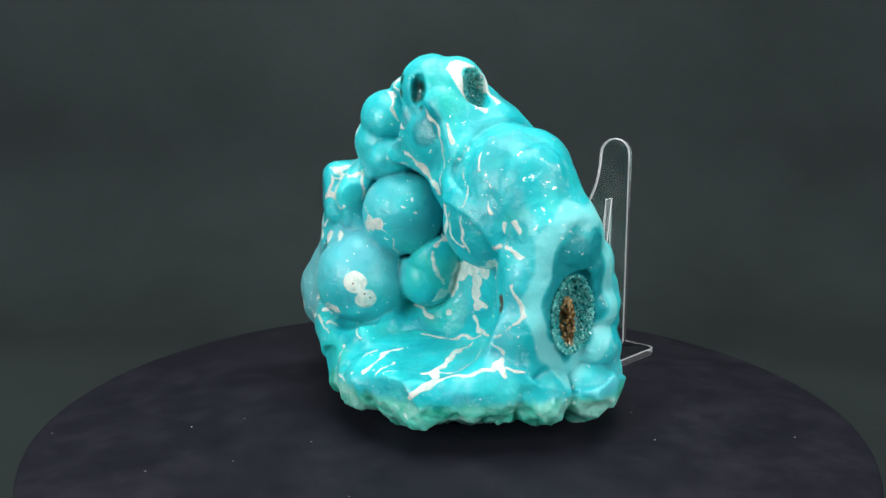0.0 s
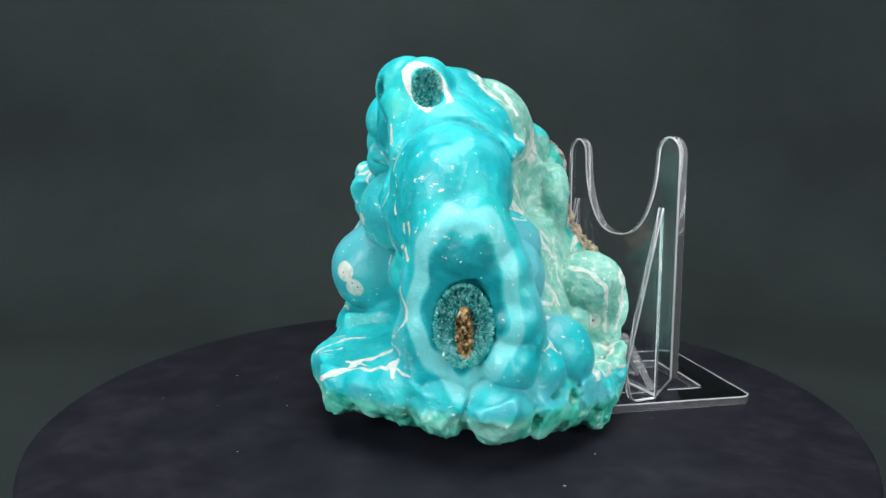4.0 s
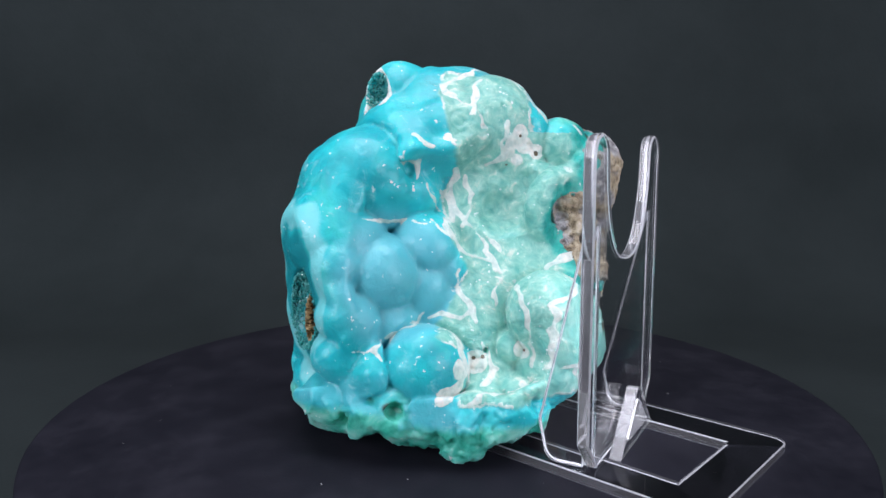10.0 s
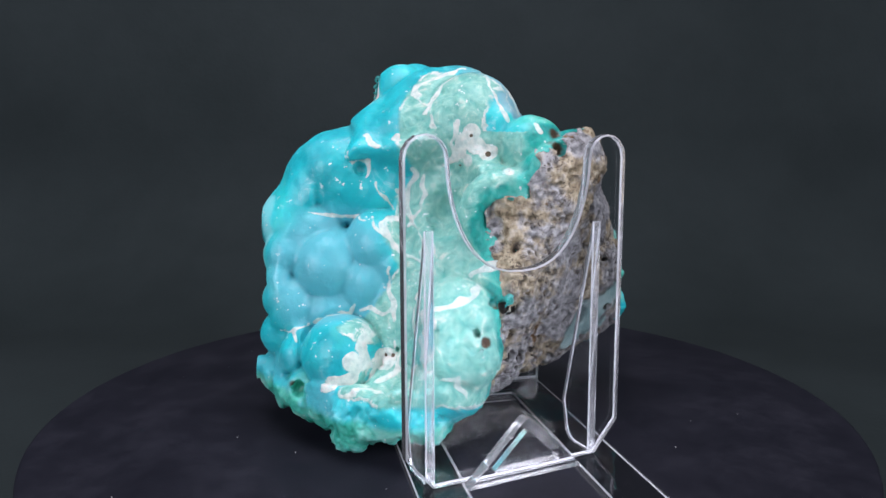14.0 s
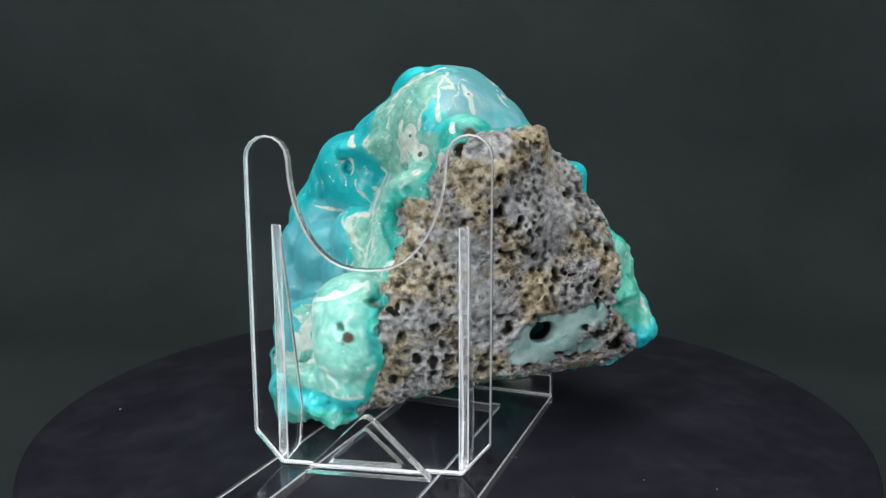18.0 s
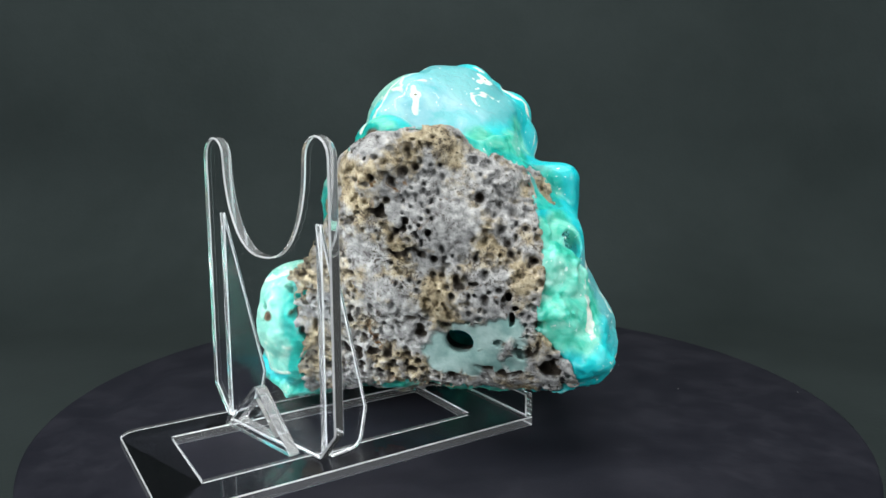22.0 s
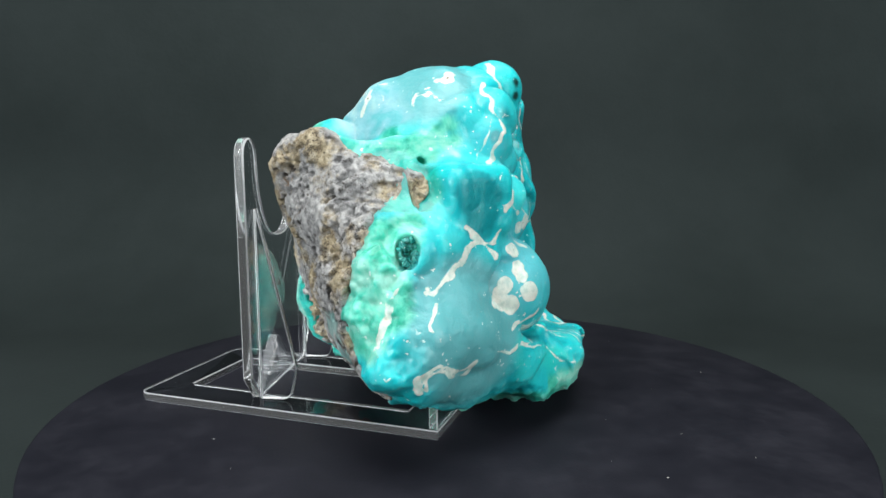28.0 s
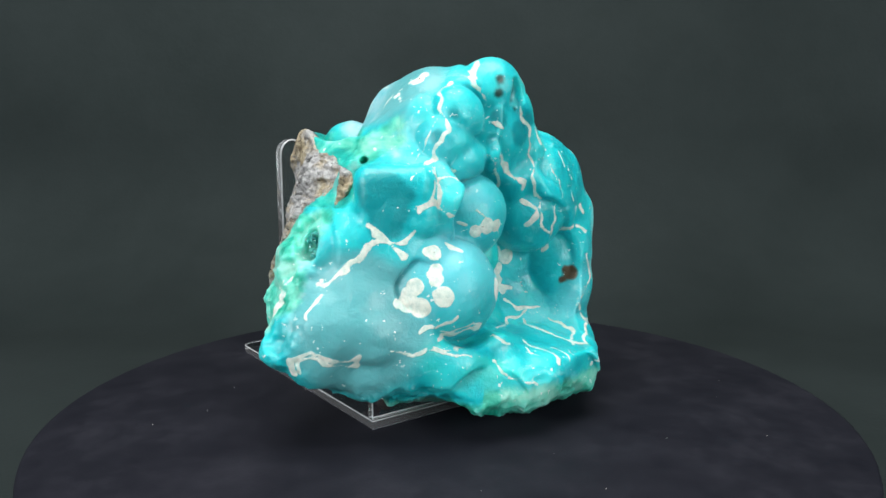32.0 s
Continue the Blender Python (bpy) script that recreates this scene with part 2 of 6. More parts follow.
def extruded(outline, thick, bevel=0.0, segments=2, holes=()):
    """A plate: an outline in x, z with holes, extruded to +-thick/2 in y, its edges eased."""
    bm = bmesh.new()
    rings = []
    for loop in (outline, *holes):
        vs = [bm.verts.new((x, -thick / 2, z)) for x, z in loop]
        rings.append([bm.edges.new((vs[i], vs[(i + 1) % len(vs)])) for i in range(len(vs))])
    if holes:
        bmesh.ops.triangle_fill(bm, use_beauty=True, use_dissolve=True, edges=[e for r in rings for e in r])
    else:
        bm.faces.new([v for v in bm.verts])
    got = bmesh.ops.extrude_face_region(bm, geom=bm.faces[:])
    bmesh.ops.translate(bm, verts=[v for v in got["geom"] if isinstance(v, bmesh.types.BMVert)], vec=(0, thick, 0))
    bmesh.ops.recalc_face_normals(bm, faces=bm.faces)
    if bevel:
        sharp = [e for e in bm.edges if len(e.link_faces) == 2 and e.calc_face_angle() > 0.6]
        bmesh.ops.bevel(bm, geom=sharp, offset=bevel, segments=segments, affect="EDGES", clamp_overlap=True)
    return bm


def corner_round(points, radii, steps=6):
    """Rounds the corners of a polygon."""
    out = []
    for i, (p, r) in enumerate(zip(points, radii)):
        p = Vector(p)
        a, b = Vector(points[i - 1]) - p, Vector(points[(i + 1) % len(points)]) - p
        if r <= 0:
            out.append(tuple(p))
            continue
        half = a.angle(b) / 2
        cut = r / math.tan(half)
        a, b = a.normalized(), b.normalized()
        centre = p + (a + b).normalized() * (r / math.sin(half))
        s, e = p + a * cut - centre, p + b * cut - centre
        for k in range(steps + 1):
            f = k / steps
            v = (s * (1 - f) + e * f)
            v = v.normalized() * r if v.length > 1e-9 else v
            out.append(tuple(centre + v))
    return out


# ---- the setting ----
def backdrop():
    """A sheet of dark paper that lies under the turntable and sweeps up behind it."""
    bm = bmesh.new()
    profile = [(-0.9, 0.0), (-0.3, 0.0), (0.16, 0.0)]
    for k in range(1, 13):
        a = math.radians(90 * k / 12)
        profile.append((0.16 + 0.11 * math.sin(a), 0.11 - 0.11 * math.cos(a)))
    profile.append((0.27, 0.9))
    cols = []
    for y, z in profile:
        cols.append([bm.verts.new((x, y, z - 0.024)) for x in np.linspace(-0.9, 0.9, 13)])
    for a, b in zip(cols, cols[1:]):
        for i in range(len(a) - 1):
            bm.faces.new((a[i], a[i + 1], b[i + 1], b[i]))
    ob = part("backdrop", bm, BACKDROP)
    solid = ob.modifiers.new("thickness", "SOLIDIFY")
    solid.thickness, solid.offset = 0.002, 1.0
    return tagged(ob, "dark grey paper backdrop swept up behind the turntable", "backdrop", kind="structure")


def slab(name, x0, x1, y0, y1, z0, z1, mat, label, category):
    bm = bmesh.new()
    bmesh.ops.create_cube(bm, size=1.0)
    bmesh.ops.scale(bm, vec=(x1 - x0, y1 - y0, z1 - z0), verts=bm.verts)
    bmesh.ops.translate(bm, vec=((x0 + x1) / 2, (y0 + y1) / 2, (z0 + z1) / 2), verts=bm.verts)
    return tagged(part(name, bm, mat, smooth=False), label, category, kind="structure")


backdrop()
slab("floor", -1.6, 1.6, -2.0, 1.2, -0.12, -0.030, WALL, "plain dark grey floor under the backdrop sheet", "floor")
slab("wall_north", -1.6, 1.6, 1.2, 1.3, -0.12, 1.9, WALL, "plain dark grey painted wall behind the backdrop", "wall")
slab("wall_south", -1.6, 1.6, -2.1, -2.0, -0.12, 1.9, WALL, "plain dark grey painted wall facing the backdrop", "wall")
slab("wall_east", 1.6, 1.7, -2.1, 1.3, -0.12, 1.9, WALL, "plain dark grey painted side wall", "wall")
slab("wall_west", -1.7, -1.6, -2.1, 1.3, -0.12, 1.9, WALL, "plain dark grey painted side wall", "wall")
slab("ceiling", -1.7, 1.7, -2.1, 1.3, 1.9, 2.0, WALL, "plain dark grey ceiling", "ceiling")


# ---- the turntable ----
def turntable():
    thing = tagged(new("turntable"), "round matte black motorised turntable dusted with pale lint", "turntable")
    bm = bmesh.new()
    radius, n = 0.1200, 180
    profile = [(radius - 0.0012, 0.0), (radius - 0.0003, -0.0004), (radius, -0.0014), (radius, -0.0170), (radius - 0.001, -0.018)]
    rings = [[bm.verts.new((r * math.cos(2 * math.pi * k / n), r * math.sin(2 * math.pi * k / n), z)) for k in range(n)] for r, z in profile]
    for a, b in zip(rings, rings[1:]):
        for k in range(n):
            bm.faces.new((a[k], a[(k + 1) % n], b[(k + 1) % n], b[k]))
    bm.faces.new(rings[0])
    bm.faces.new(list(reversed(rings[-1])))
    part("disc", bm, DISC, thing)
    bm = bmesh.new()
    bmesh.ops.create_cone(bm, cap_ends=True, segments=64, radius1=0.09, radius2=0.088, depth=0.006)
    bmesh.ops.translate(bm, vec=(0, 0, -0.0210), verts=bm.verts)
    part("base_ring", bm, DISC, thing)
    rng = random.Random(5)
    bm = bmesh.new()
    for k in range(24):
        r, a = radius * math.sqrt(rng.uniform(0.05, 0.96)), rng.uniform(0, 2 * math.pi)
        size = rng.choice((0.00009, 0.00012, 0.00016, 0.00022))
        got = bmesh.ops.create_icosphere(bm, subdivisions=1, radius=size)
        stretch = Matrix.Rotation(rng.uniform(0, 3), 4, "Z") @ Matrix.Diagonal((rng.uniform(0.8, 2.2), 0.8, 0.6, 1))
        bmesh.ops.transform(bm, matrix=Matrix.Translation((r * math.cos(a), r * math.sin(a), size * 0.5)) @ stretch, verts=got["verts"])
    ob = part("lint", bm, DUST, thing, "scattered white specks of lint")
    ob["kind"] = "stuff"
    return thing


# ---- the acrylic stand ----
def plate_edges(ob, axis):
    """Gives the sawn edges of a plate their own look, and its arrises a whitish one that paints in caught light."""
    ob.data.materials.append(ACRYLIC_EDGE)
    ob.data.materials.append(BRIGHT_ARRIS)
    verts = ob.data.vertices
    for face in ob.data.polygons:
        ring = [verts[i].co for i in face.vertices]
        narrow = min((a - b).length for a, b in zip(ring, ring[1:] + ring[:1])) < 0.0008
        across = abs(face.normal @ axis)
        face.material_index = 0 if across > 0.9 else 2 if narrow and across > 0.2 else 1


def display_stand():
    thing = tagged(new("display_stand"), "clear acrylic display easel standing on the black turntable", "display stand")
    # base plate, lying flat: width along its own x, depth along its own y from the front lip backwards
    to_base = Matrix.Translation((0.010, -0.0218, 0)) @ Matrix.Rotation(radians(135), 4, "Z") @ Matrix.Diagonal((1, -1, 1, 1))
    wide, depth, thick = 0.055, 0.1025, 0.0027
    outline = corner_round([(0, 0), (wide, 0), (wide, depth), (0, depth)], (0, 0, 0.005, 0.005))
    hole = [(0.012, 0.014), (0.042, 0.014), (0.042, 0.0905), (0.012, 0.0905)]
    bm = extruded(outline, thick, 0.0003, 1, holes=(hole,))
    for v in bm.verts:
        v.co = to_base @ Vector((v.co.x, v.co.z, v.co.y + thick / 2))
    plate_edges(part("base_plate", bm, ACRYLIC, thing, smooth=False), Vector((0, 0, 1)))
    bm = extruded([(0, 0.0029), (wide, 0.0029), (wide, 0.0098), (0, 0.0098)], 0.0026, 0.0003, 1)
    for v in bm.verts:
        v.co = to_base @ Vector((v.co.x, v.co.y + 0.0014, v.co.z))
    plate_edges(part("front_lip", bm, ACRYLIC, thing, smooth=False), to_base.to_3x3() @ Vector((0, 1, 0)))
    # upright back with its deep U between two arms
    to_back = Matrix.Translation((0.0391, 0.0440, 0)) @ Matrix.Rotation(radians(147.5), 4, "Z")
    half, top, arm = 0.0293, 0.0830, 0.0054
    right = [(0.0225, 0.0029), (half, 0.0108), (half, top - arm)]
    for k in range(1, 9):
        a = math.pi * k / 8
        right.append((half - arm + arm * math.cos(a), top - arm + arm * math.sin(a)))
    for k in range(1, 13):
        a = math.pi / 2 * k / 12
        right.append((0.0183 * math.cos(a) ** 0.8, 0.0755 - 0.0236 * math.sin(a) ** 1.15))
    right[-1] = (0.0, 0.0519)
    left = [(-x, z) for x, z in reversed(right[:-1])]
    bm = extruded(right + left, 0.003, 0.0004, 1)
    bmesh.ops.transform(bm, matrix=to_back, verts=bm.verts)
    plate_edges(part("back_plate", bm, ACRYLIC, thing, smooth=False), to_back.to_3x3() @ Vector((0, 1, 0)))
    for side in (-1, 1):
        fin = corner_round([(0.0, 0.0029), (0.0096, 0.0029), (0.0118, 0.013), (0.0006, 0.062), (0.0, 0.062)], (0, 0.0035, 0.003, 0, 0))
        bm = extruded(fin, 0.0024, 0.0003, 1)
        turn = Matrix.Translation((side * 0.0226, 0.0016, 0)) @ Matrix.Rotation(radians(90), 4, "Z")
        bmesh.ops.transform(bm, matrix=to_back @ turn, verts=bm.verts)
        plate_edges(part("rib", bm, ACRYLIC, thing, smooth=False), to_back.to_3x3() @ Vector((1, 0, 0)))
    outer = corner_round([(-0.0155, 0.0029), (0.0155, 0.0029), (0.0, 0.0182)], (0, 0, 0.002))
    inner = corner_round([(-0.0096, 0.0056), (0.0096, 0.0056), (0.0, 0.0146)], (0.0005, 0.0005, 0.0008))
    bm = extruded(outer, 0.0030, 0.0003, 1, holes=(inner,))
    bmesh.ops.transform(bm, matrix=to_back @ Matrix.Translation((0, -0.0039, 0)), verts=bm.verts)
    plate_edges(part("brace", bm, ACRYLIC, thing, smooth=False), to_back.to_3x3() @ Vector((0, 1, 0)))
    for plate in thing.children:
        plate.visible_shadow = False
    return thing


# ---- the mineral ----
# It is modelled in millimetres on a grid: rounded lobes that run into each other, knobs, hollows.
STEP = 0.5
LOW = np.array((-56.0, -54.0, -1.0))
SHAPE = tuple(int(v / STEP) for v in (114, 110, 110))
AXES = [(LOW[i] + STEP * np.arange(SHAPE[i])).astype(np.float32) for i in range(3)]
MELT = 1.2


def window(centre, reach):
    """The slices of the grid within reach of a centre, and the offsets there."""
    spans, offsets = [], []
    for i in range(3):
        a = max(0, int((centre[i] - reach[i] - LOW[i]) / STEP))
        b = min(SHAPE[i], int((centre[i] + reach[i] - LOW[i]) / STEP) + 2)
        spans.append(slice(a, max(a, b)))
        offsets.append(AXES[i][spans[i]] - np.float32(centre[i]))
    return tuple(spans), np.meshgrid(*offsets, indexing="ij", sparse=True)


def blend(a, b, k):
    h = np.maximum(k - np.abs(a - b), 0) / k
    return np.minimum(a, b) - h * h * k * 0.25


def oval(offsets, r, squash):
    dx, dy, dz = offsets
    return (np.sqrt((dx / squash[0]) ** 2 + (dy / squash[1]) ** 2 + (dz / squash[2]) ** 2) - r) * min(squash)


def add_ball(field, x, y, z, r, k=1.0, squash=(1, 1, 1)):
    spans, offsets = window((x, y, z), (r + 5) * np.maximum(squash, 1))
    field[spans] = blend(field[spans], oval(offsets, r, squash), k)


def cut_ball(field, x, y, z, r, k=0.6, squash=(1, 1, 1)):
    spans, offsets = window((x, y, z), (r + 3) * np.maximum(squash, 1))
    field[spans] = -blend(-field[spans], oval(offsets, r, squash), k)


def grain(cell, seed):
    """Smooth random values from -1 to 1 on the grid, in cells of that many millimetres."""
    rng = np.random.RandomState(seed)
    n = [int(SHAPE[i] * STEP / cell) + 3 for i in range(3)]
    values = rng.uniform(-1, 1, n).astype(np.float32)
    for axis in range(3):
        at = np.arange(SHAPE[axis]) * STEP / cell
        low = at.astype(int)
        f = (at - low).astype(np.float32)
        f = f * f * (3 - 2 * f)
        shape = [1, 1, 1]
        shape[axis] = -1
        values = np.take(values, low, axis) * (1 - f).reshape(shape) + np.take(values, low + 1, axis) * f.reshape(shape)
    return values


def soften(field, times, stride=1):
    """Wears the small steps of a field away."""
    field = np.clip(field, -6, 6).astype(np.float32)
    for _ in range(times):
        for axis in range(3):
            n = field.shape[axis]
            low = [slice(None)] * 3
            high = [slice(None)] * 3
            low[axis], high[axis] = slice(0, n - stride), slice(stride, n)
            total = field.copy()
            total[tuple(high)] += field[tuple(low)]
            total[tuple(low)] += field[tuple(high)]
            for edge in (slice(0, stride), slice(n - stride, n)):
                side = [slice(None)] * 3
                side[axis] = edge
                total[tuple(side)] += field[tuple(side)]
            field = total / 3
    return field


def skin(field):
    """The surface of a field, as vertices in millimetres and quads (one vertex in each cell that the surface crosses)."""
    inside = field < 0
    n0, n1, n2 = (s - 1 for s in SHAPE)
    corner = [(i, j, k) for i in (0, 1) for j in (0, 1) for k in (0, 1)]
    total = sum(inside[i:i + n0, j:j + n1, k:k + n2].astype(np.int8) for i, j, k in corner)
    cells = np.argwhere((total > 0) & (total < 8))
    index = np.full((n0, n1, n2), -1, np.int32)
    index[tuple(cells.T)] = np.arange(len(cells))
    value = {c: field[cells[:, 0] + c[0], cells[:, 1] + c[1], cells[:, 2] + c[2]] for c in corner}
    place, count = np.zeros((len(cells), 3)), np.zeros(len(cells))
    for c in corner:
        for axis in range(3):
            if c[axis]:
                continue
            e = tuple(1 if i == axis else c[i] for i in range(3))
            a, b = value[c], value[e]
            hit = (a < 0) != (b < 0)
            t = np.where(hit, a / np.where(hit, a - b, 1), 0)
            p = np.tile(np.array(c, float), (len(cells), 1))
            p[:, axis] = t
            place += p * hit[:, None]
            count += hit
    verts = LOW + STEP * (cells + place / count[:, None])
    quads = []
    for axis in range(3):
        u, v = (axis + 1) % 3, (axis + 2) % 3
        lo = [slice(None)] * 3
        hi = [slice(None)] * 3
        lo[axis], hi[axis] = slice(0, -1), slice(1, None)
        a, b = inside[tuple(lo)], inside[tuple(hi)]
        edge = np.argwhere(a != b)
        edge = edge[(edge[:, u] > 0) & (edge[:, v] > 0) & (edge[:, u] < SHAPE[u] - 1) & (edge[:, v] < SHAPE[v] - 1)]
        up = a[tuple(edge.T)]
        ring = []
        for du, dv in ((1, 1), (0, 1), (0, 0), (1, 0)):
            cell = edge.copy()
            cell[:, u] -= du
            cell[:, v] -= dv
            ring.append(index[tuple(cell.T)])
        quad = np.stack(ring, 1)
        quad[~up] = quad[~up][:, ::-1]
        quads.append(quad)
    return verts, np.concatenate(quads)


def mesh_part(name, verts, quads, mat, parent, label="", **values):
    me = bpy.data.meshes.new(name)
    me.vertices.add(len(verts))
    me.vertices.foreach_set("co", (verts * MM).astype(np.float32).ravel())
    me.loops.add(quads.size)
    me.loops.foreach_set("vertex_index", quads.astype(np.int32).ravel())
    me.polygons.add(len(quads))
    me.polygons.foreach_set("loop_start", np.arange(0, quads.size, 4, dtype=np.int32))
    me.polygons.foreach_set("use_smooth", np.ones(len(quads), bool))
    me.update(calc_edges=True)
    for key, value in values.items():
        me.attributes.new(key, "FLOAT", "POINT").data.foreach_set("value", value.astype(np.float32))
    me.materials.append(mat)
    ob = new(name, me)
    ob.parent = parent
    if label:
        ob["label"] = label
    return ob


def lobes():
    """The mass of the crust: lobes (centre and radius, in millimetres) that melt into each other, and rounder knobs on it."""
    total = np.zeros(SHAPE, np.float32)

    def lobe(x, y, z, r):
        spans, offsets = window((x, y, z), (r + 10,) * 3)
        total[spans] += np.exp(-oval(offsets, r, (1, 1, 1)) / MELT)

    lobe(7.6, 43.4, 75.7, 8.1)
    lobe(3.5, -40.9, 15.8, 6.4)
    lobe(17.0, 19.5, 26.1, 14.0)
    lobe(-43.2, 36.9, 28.3, 6.5)
    lobe(25.3, 1.2, 75.9, 5.5)
    lobe(-25.8, 30.6, 54.7, 10.8)
    lobe(-5.7, -7.6, 16.0, 13.0)
    lobe(35.6, 28.3, 43.1, 8.9)
    lobe(-0.6, 12.4, 93.0, 9.4)
    lobe(20.3, -22.4, 44.3, 14.0)
    lobe(3.3, -25.5, 78.6, 5.0)
    lobe(-20.7, -28.8, 15.2, 7.6)
    lobe(-36.2, 15.0, 19.8, 7.9)
    lobe(23.3, -34.1, 20.9, 11.0)
    lobe(47.9, 17.0, 23.4, 5.0)
    lobe(18.3, -11.2, 13.6, 14.0)
    lobe(-17.6, 35.4, 28.2, 5.0)
    lobe(5.1, 29.0, 45.1, 14.0)
    lobe(35.5, 6.0, 52.2, 5.1)
    lobe(-3.1, -17.1, 97.3, 5.9)
    lobe(-16.6, 17.2, 80.7, 6.5)
    lobe(-34.2, 20.4, 49.0, 8.1)
    lobe(-3.8, 22.0, 77.1, 14.0)
    lobe(19.1, -11.7, 65.1, 10.0)
    lobe(7.0, 3.7, 38.0, 14.0)
    lobe(-0.3, -31.9, 30.8, 5.0)
    lobe(21.5, 0.9, 18.3, 14.0)
    lobe(-8.9, 13.4, 24.7, 14.0)
    lobe(-9.2, -21.8, 57.3, 5.0)
    lobe(-28.6, 9.7, 64.3, 10.9)
    lobe(17.5, 28.7, 64.8, 8.4)
    lobe(-3.6, -30.3, 11.9, 7.9)
    lobe(-4.1, 39.2, 80.4, 6.9)
    lobe(49.0, 14.0, 12.8, 5.8)
    lobe(9.7, -13.7, 81.0, 12.6)
    lobe(14.5, -39.3, 45.5, 5.1)
    lobe(-31.1, 39.3, 45.6, 5.3)
    lobe(44.2, -22.7, 13.0, 5.8)
    lobe(6.7, -22.7, 29.4, 5.0)
    lobe(46.9, 12.1, 35.2, 5.0)
    lobe(-31.3, -13.4, 14.0, 5.5)
    lobe(42.1, -8.2, 36.5, 7.3)
    lobe(29.7, 34.1, 47.3, 6.1)
    lobe(17.3, -25.0, 71.2, 14.0)
    lobe(-1.2, -28.0, 42.7, 6.2)
    lobe(8.4, 15.9, 88.8, 10.1)
    lobe(37.4, 9.2, 14.7, 10.3)
    lobe(-6.0, -5.3, 89.8, 13.4)
    lobe(-34.2, 28.4, 28.4, 12.4)
    lobe(12.9, -10.2, 22.7, 13.8)
    lobe(10.7, -33.5, 58.5, 5.6)
    lobe(33.2, -28.0, 39.9, 13.9)
    lobe(-7.1, -39.5, 15.0, 7.9)
    lobe(19.0, -4.3, 87.1, 5.0)
    lobe(-42.9, 13.0, 29.6, 5.0)
    lobe(35.8, 23.9, 32.9, 10.0)
    lobe(-15.9, 39.7, 60.5, 5.6)
    lobe(9.0, 22.7, 83.0, 8.8)
    lobe(12.1, -36.6, 16.8, 9.7)
    lobe(-8.6, 32.5, 83.1, 5.0)
    lobe(-2.6, 29.8, 32.2, 9.4)
    lobe(4.5, -15.5, 11.0, 12.4)
    lobe(-26.1, -4.7, 42.9, 11.9)
    lobe(32.0, -24.5, 20.3, 13.8)
    lobe(28.7, -3.4, 64.4, 7.5)
    lobe(-26.5, -5.1, 66.4, 7.0)
    lobe(10.5, 38.2, 65.2, 10.4)
    lobe(-19.7, 38.8, 46.4, 7.7)
    lobe(-9.9, -20.9, 40.8, 8.5)
    lobe(-20.1, 34.7, 71.6, 5.0)
    lobe(46.6, 1.2, 10.7, 8.9)
    lobe(-0.1, -15.7, 88.5, 10.4)
    lobe(-15.4, -12.1, 18.4, 13.7)
    lobe(5.5, 33.7, 81.9, 6.3)
    lobe(31.3, -8.3, 15.0, 14.0)
    lobe(-38.0, 20.4, 33.1, 8.2)
    lobe(-28.8, 9.8, 17.7, 9.2)
    lobe(-33.7, 3.0, 48.0, 5.0)
    lobe(6.6, -29.0, 14.4, 10.3)
    lobe(-32.2, 20.8, 55.8, 9.1)
    lobe(26.0, -9.9, 45.7, 9.9)
    lobe(28.0, 16.9, 22.0, 12.9)
    lobe(27.5, 14.0, 48.0, 9.7)
    lobe(31.5, -10.0, 30.0, 14.0)
    lobe(20.5, 21.6, 70.2, 5.2)
    lobe(28.5, -11.0, 78.5, 5.0)
    lobe(-8.9, 26.0, 25.8, 11.3)
    lobe(10.8, 8.6, 21.8, 14.0)
    lobe(43.6, -15.8, 37.5, 6.2)
    lobe(-25.5, 23.2, 70.8, 5.0)
    lobe(-8.3, -20.8, 13.6, 13.2)
    lobe(15.4, -21.2, 15.1, 12.7)
    lobe(-17.7, -11.8, 64.2, 8.7)
    lobe(-0.2, 33.8, 61.2, 14.0)
    lobe(24.2, -36.8, 34.9, 10.1)
    lobe(36.6, -20.0, 52.1, 9.0)
    lobe(-25.1, 36.1, 35.0, 8.1)
    lobe(8.2, 7.0, 83.3, 13.9)
    lobe(23.2, 7.9, 31.9, 14.0)
    lobe(6.6, -34.0, 46.4, 5.2)
    lobe(21.6, -25.0, 27.5, 13.9)
    lobe(21.3, -19.0, 49.5, 14.0)
    lobe(48.5, 25.6, 37.6, 5.0)
    lobe(-25.0, -20.4, 13.9, 8.2)
    lobe(-2.3, -10.5, 43.5, 9.5)
    lobe(32.3, -14.7, 67.5, 5.8)
    lobe(15.7, -8.0, 39.5, 14.0)
    lobe(49.6, 5.1, 23.1, 5.1)
    lobe(-13.5, -1.4, 83.3, 11.9)
    lobe(-28.0, -5.5, 21.2, 10.5)
    lobe(0.8, 4.3, 89.2, 14.0)
    lobe(42.6, 15.9, 46.4, 5.0)
    lobe(-12.2, -17.2, 79.7, 5.0)
    lobe(-34.2, 22.4, 22.1, 8.5)
    lobe(-17.5, -9.3, 34.4, 13.3)
    lobe(-7.0, -18.9, 65.0, 7.9)
    lobe(21.3, 25.0, 40.9, 14.0)
    lobe(-10.7, -32.0, 16.7, 10.4)
    lobe(9.1, -37.8, 33.6, 5.0)
    lobe(-34.4, 32.4, 36.8, 11.5)
    lobe(15.7, 38.8, 75.2, 5.1)
    lobe(21.3, -27.8, 68.5, 14.0)
    lobe(46.9, 0.5, 37.5, 5.9)
    lobe(-19.2, 29.1, 58.9, 9.3)
    lobe(-20.5, -16.8, 46.7, 5.2)
    lobe(6.1, -22.6, 61.8, 12.2)
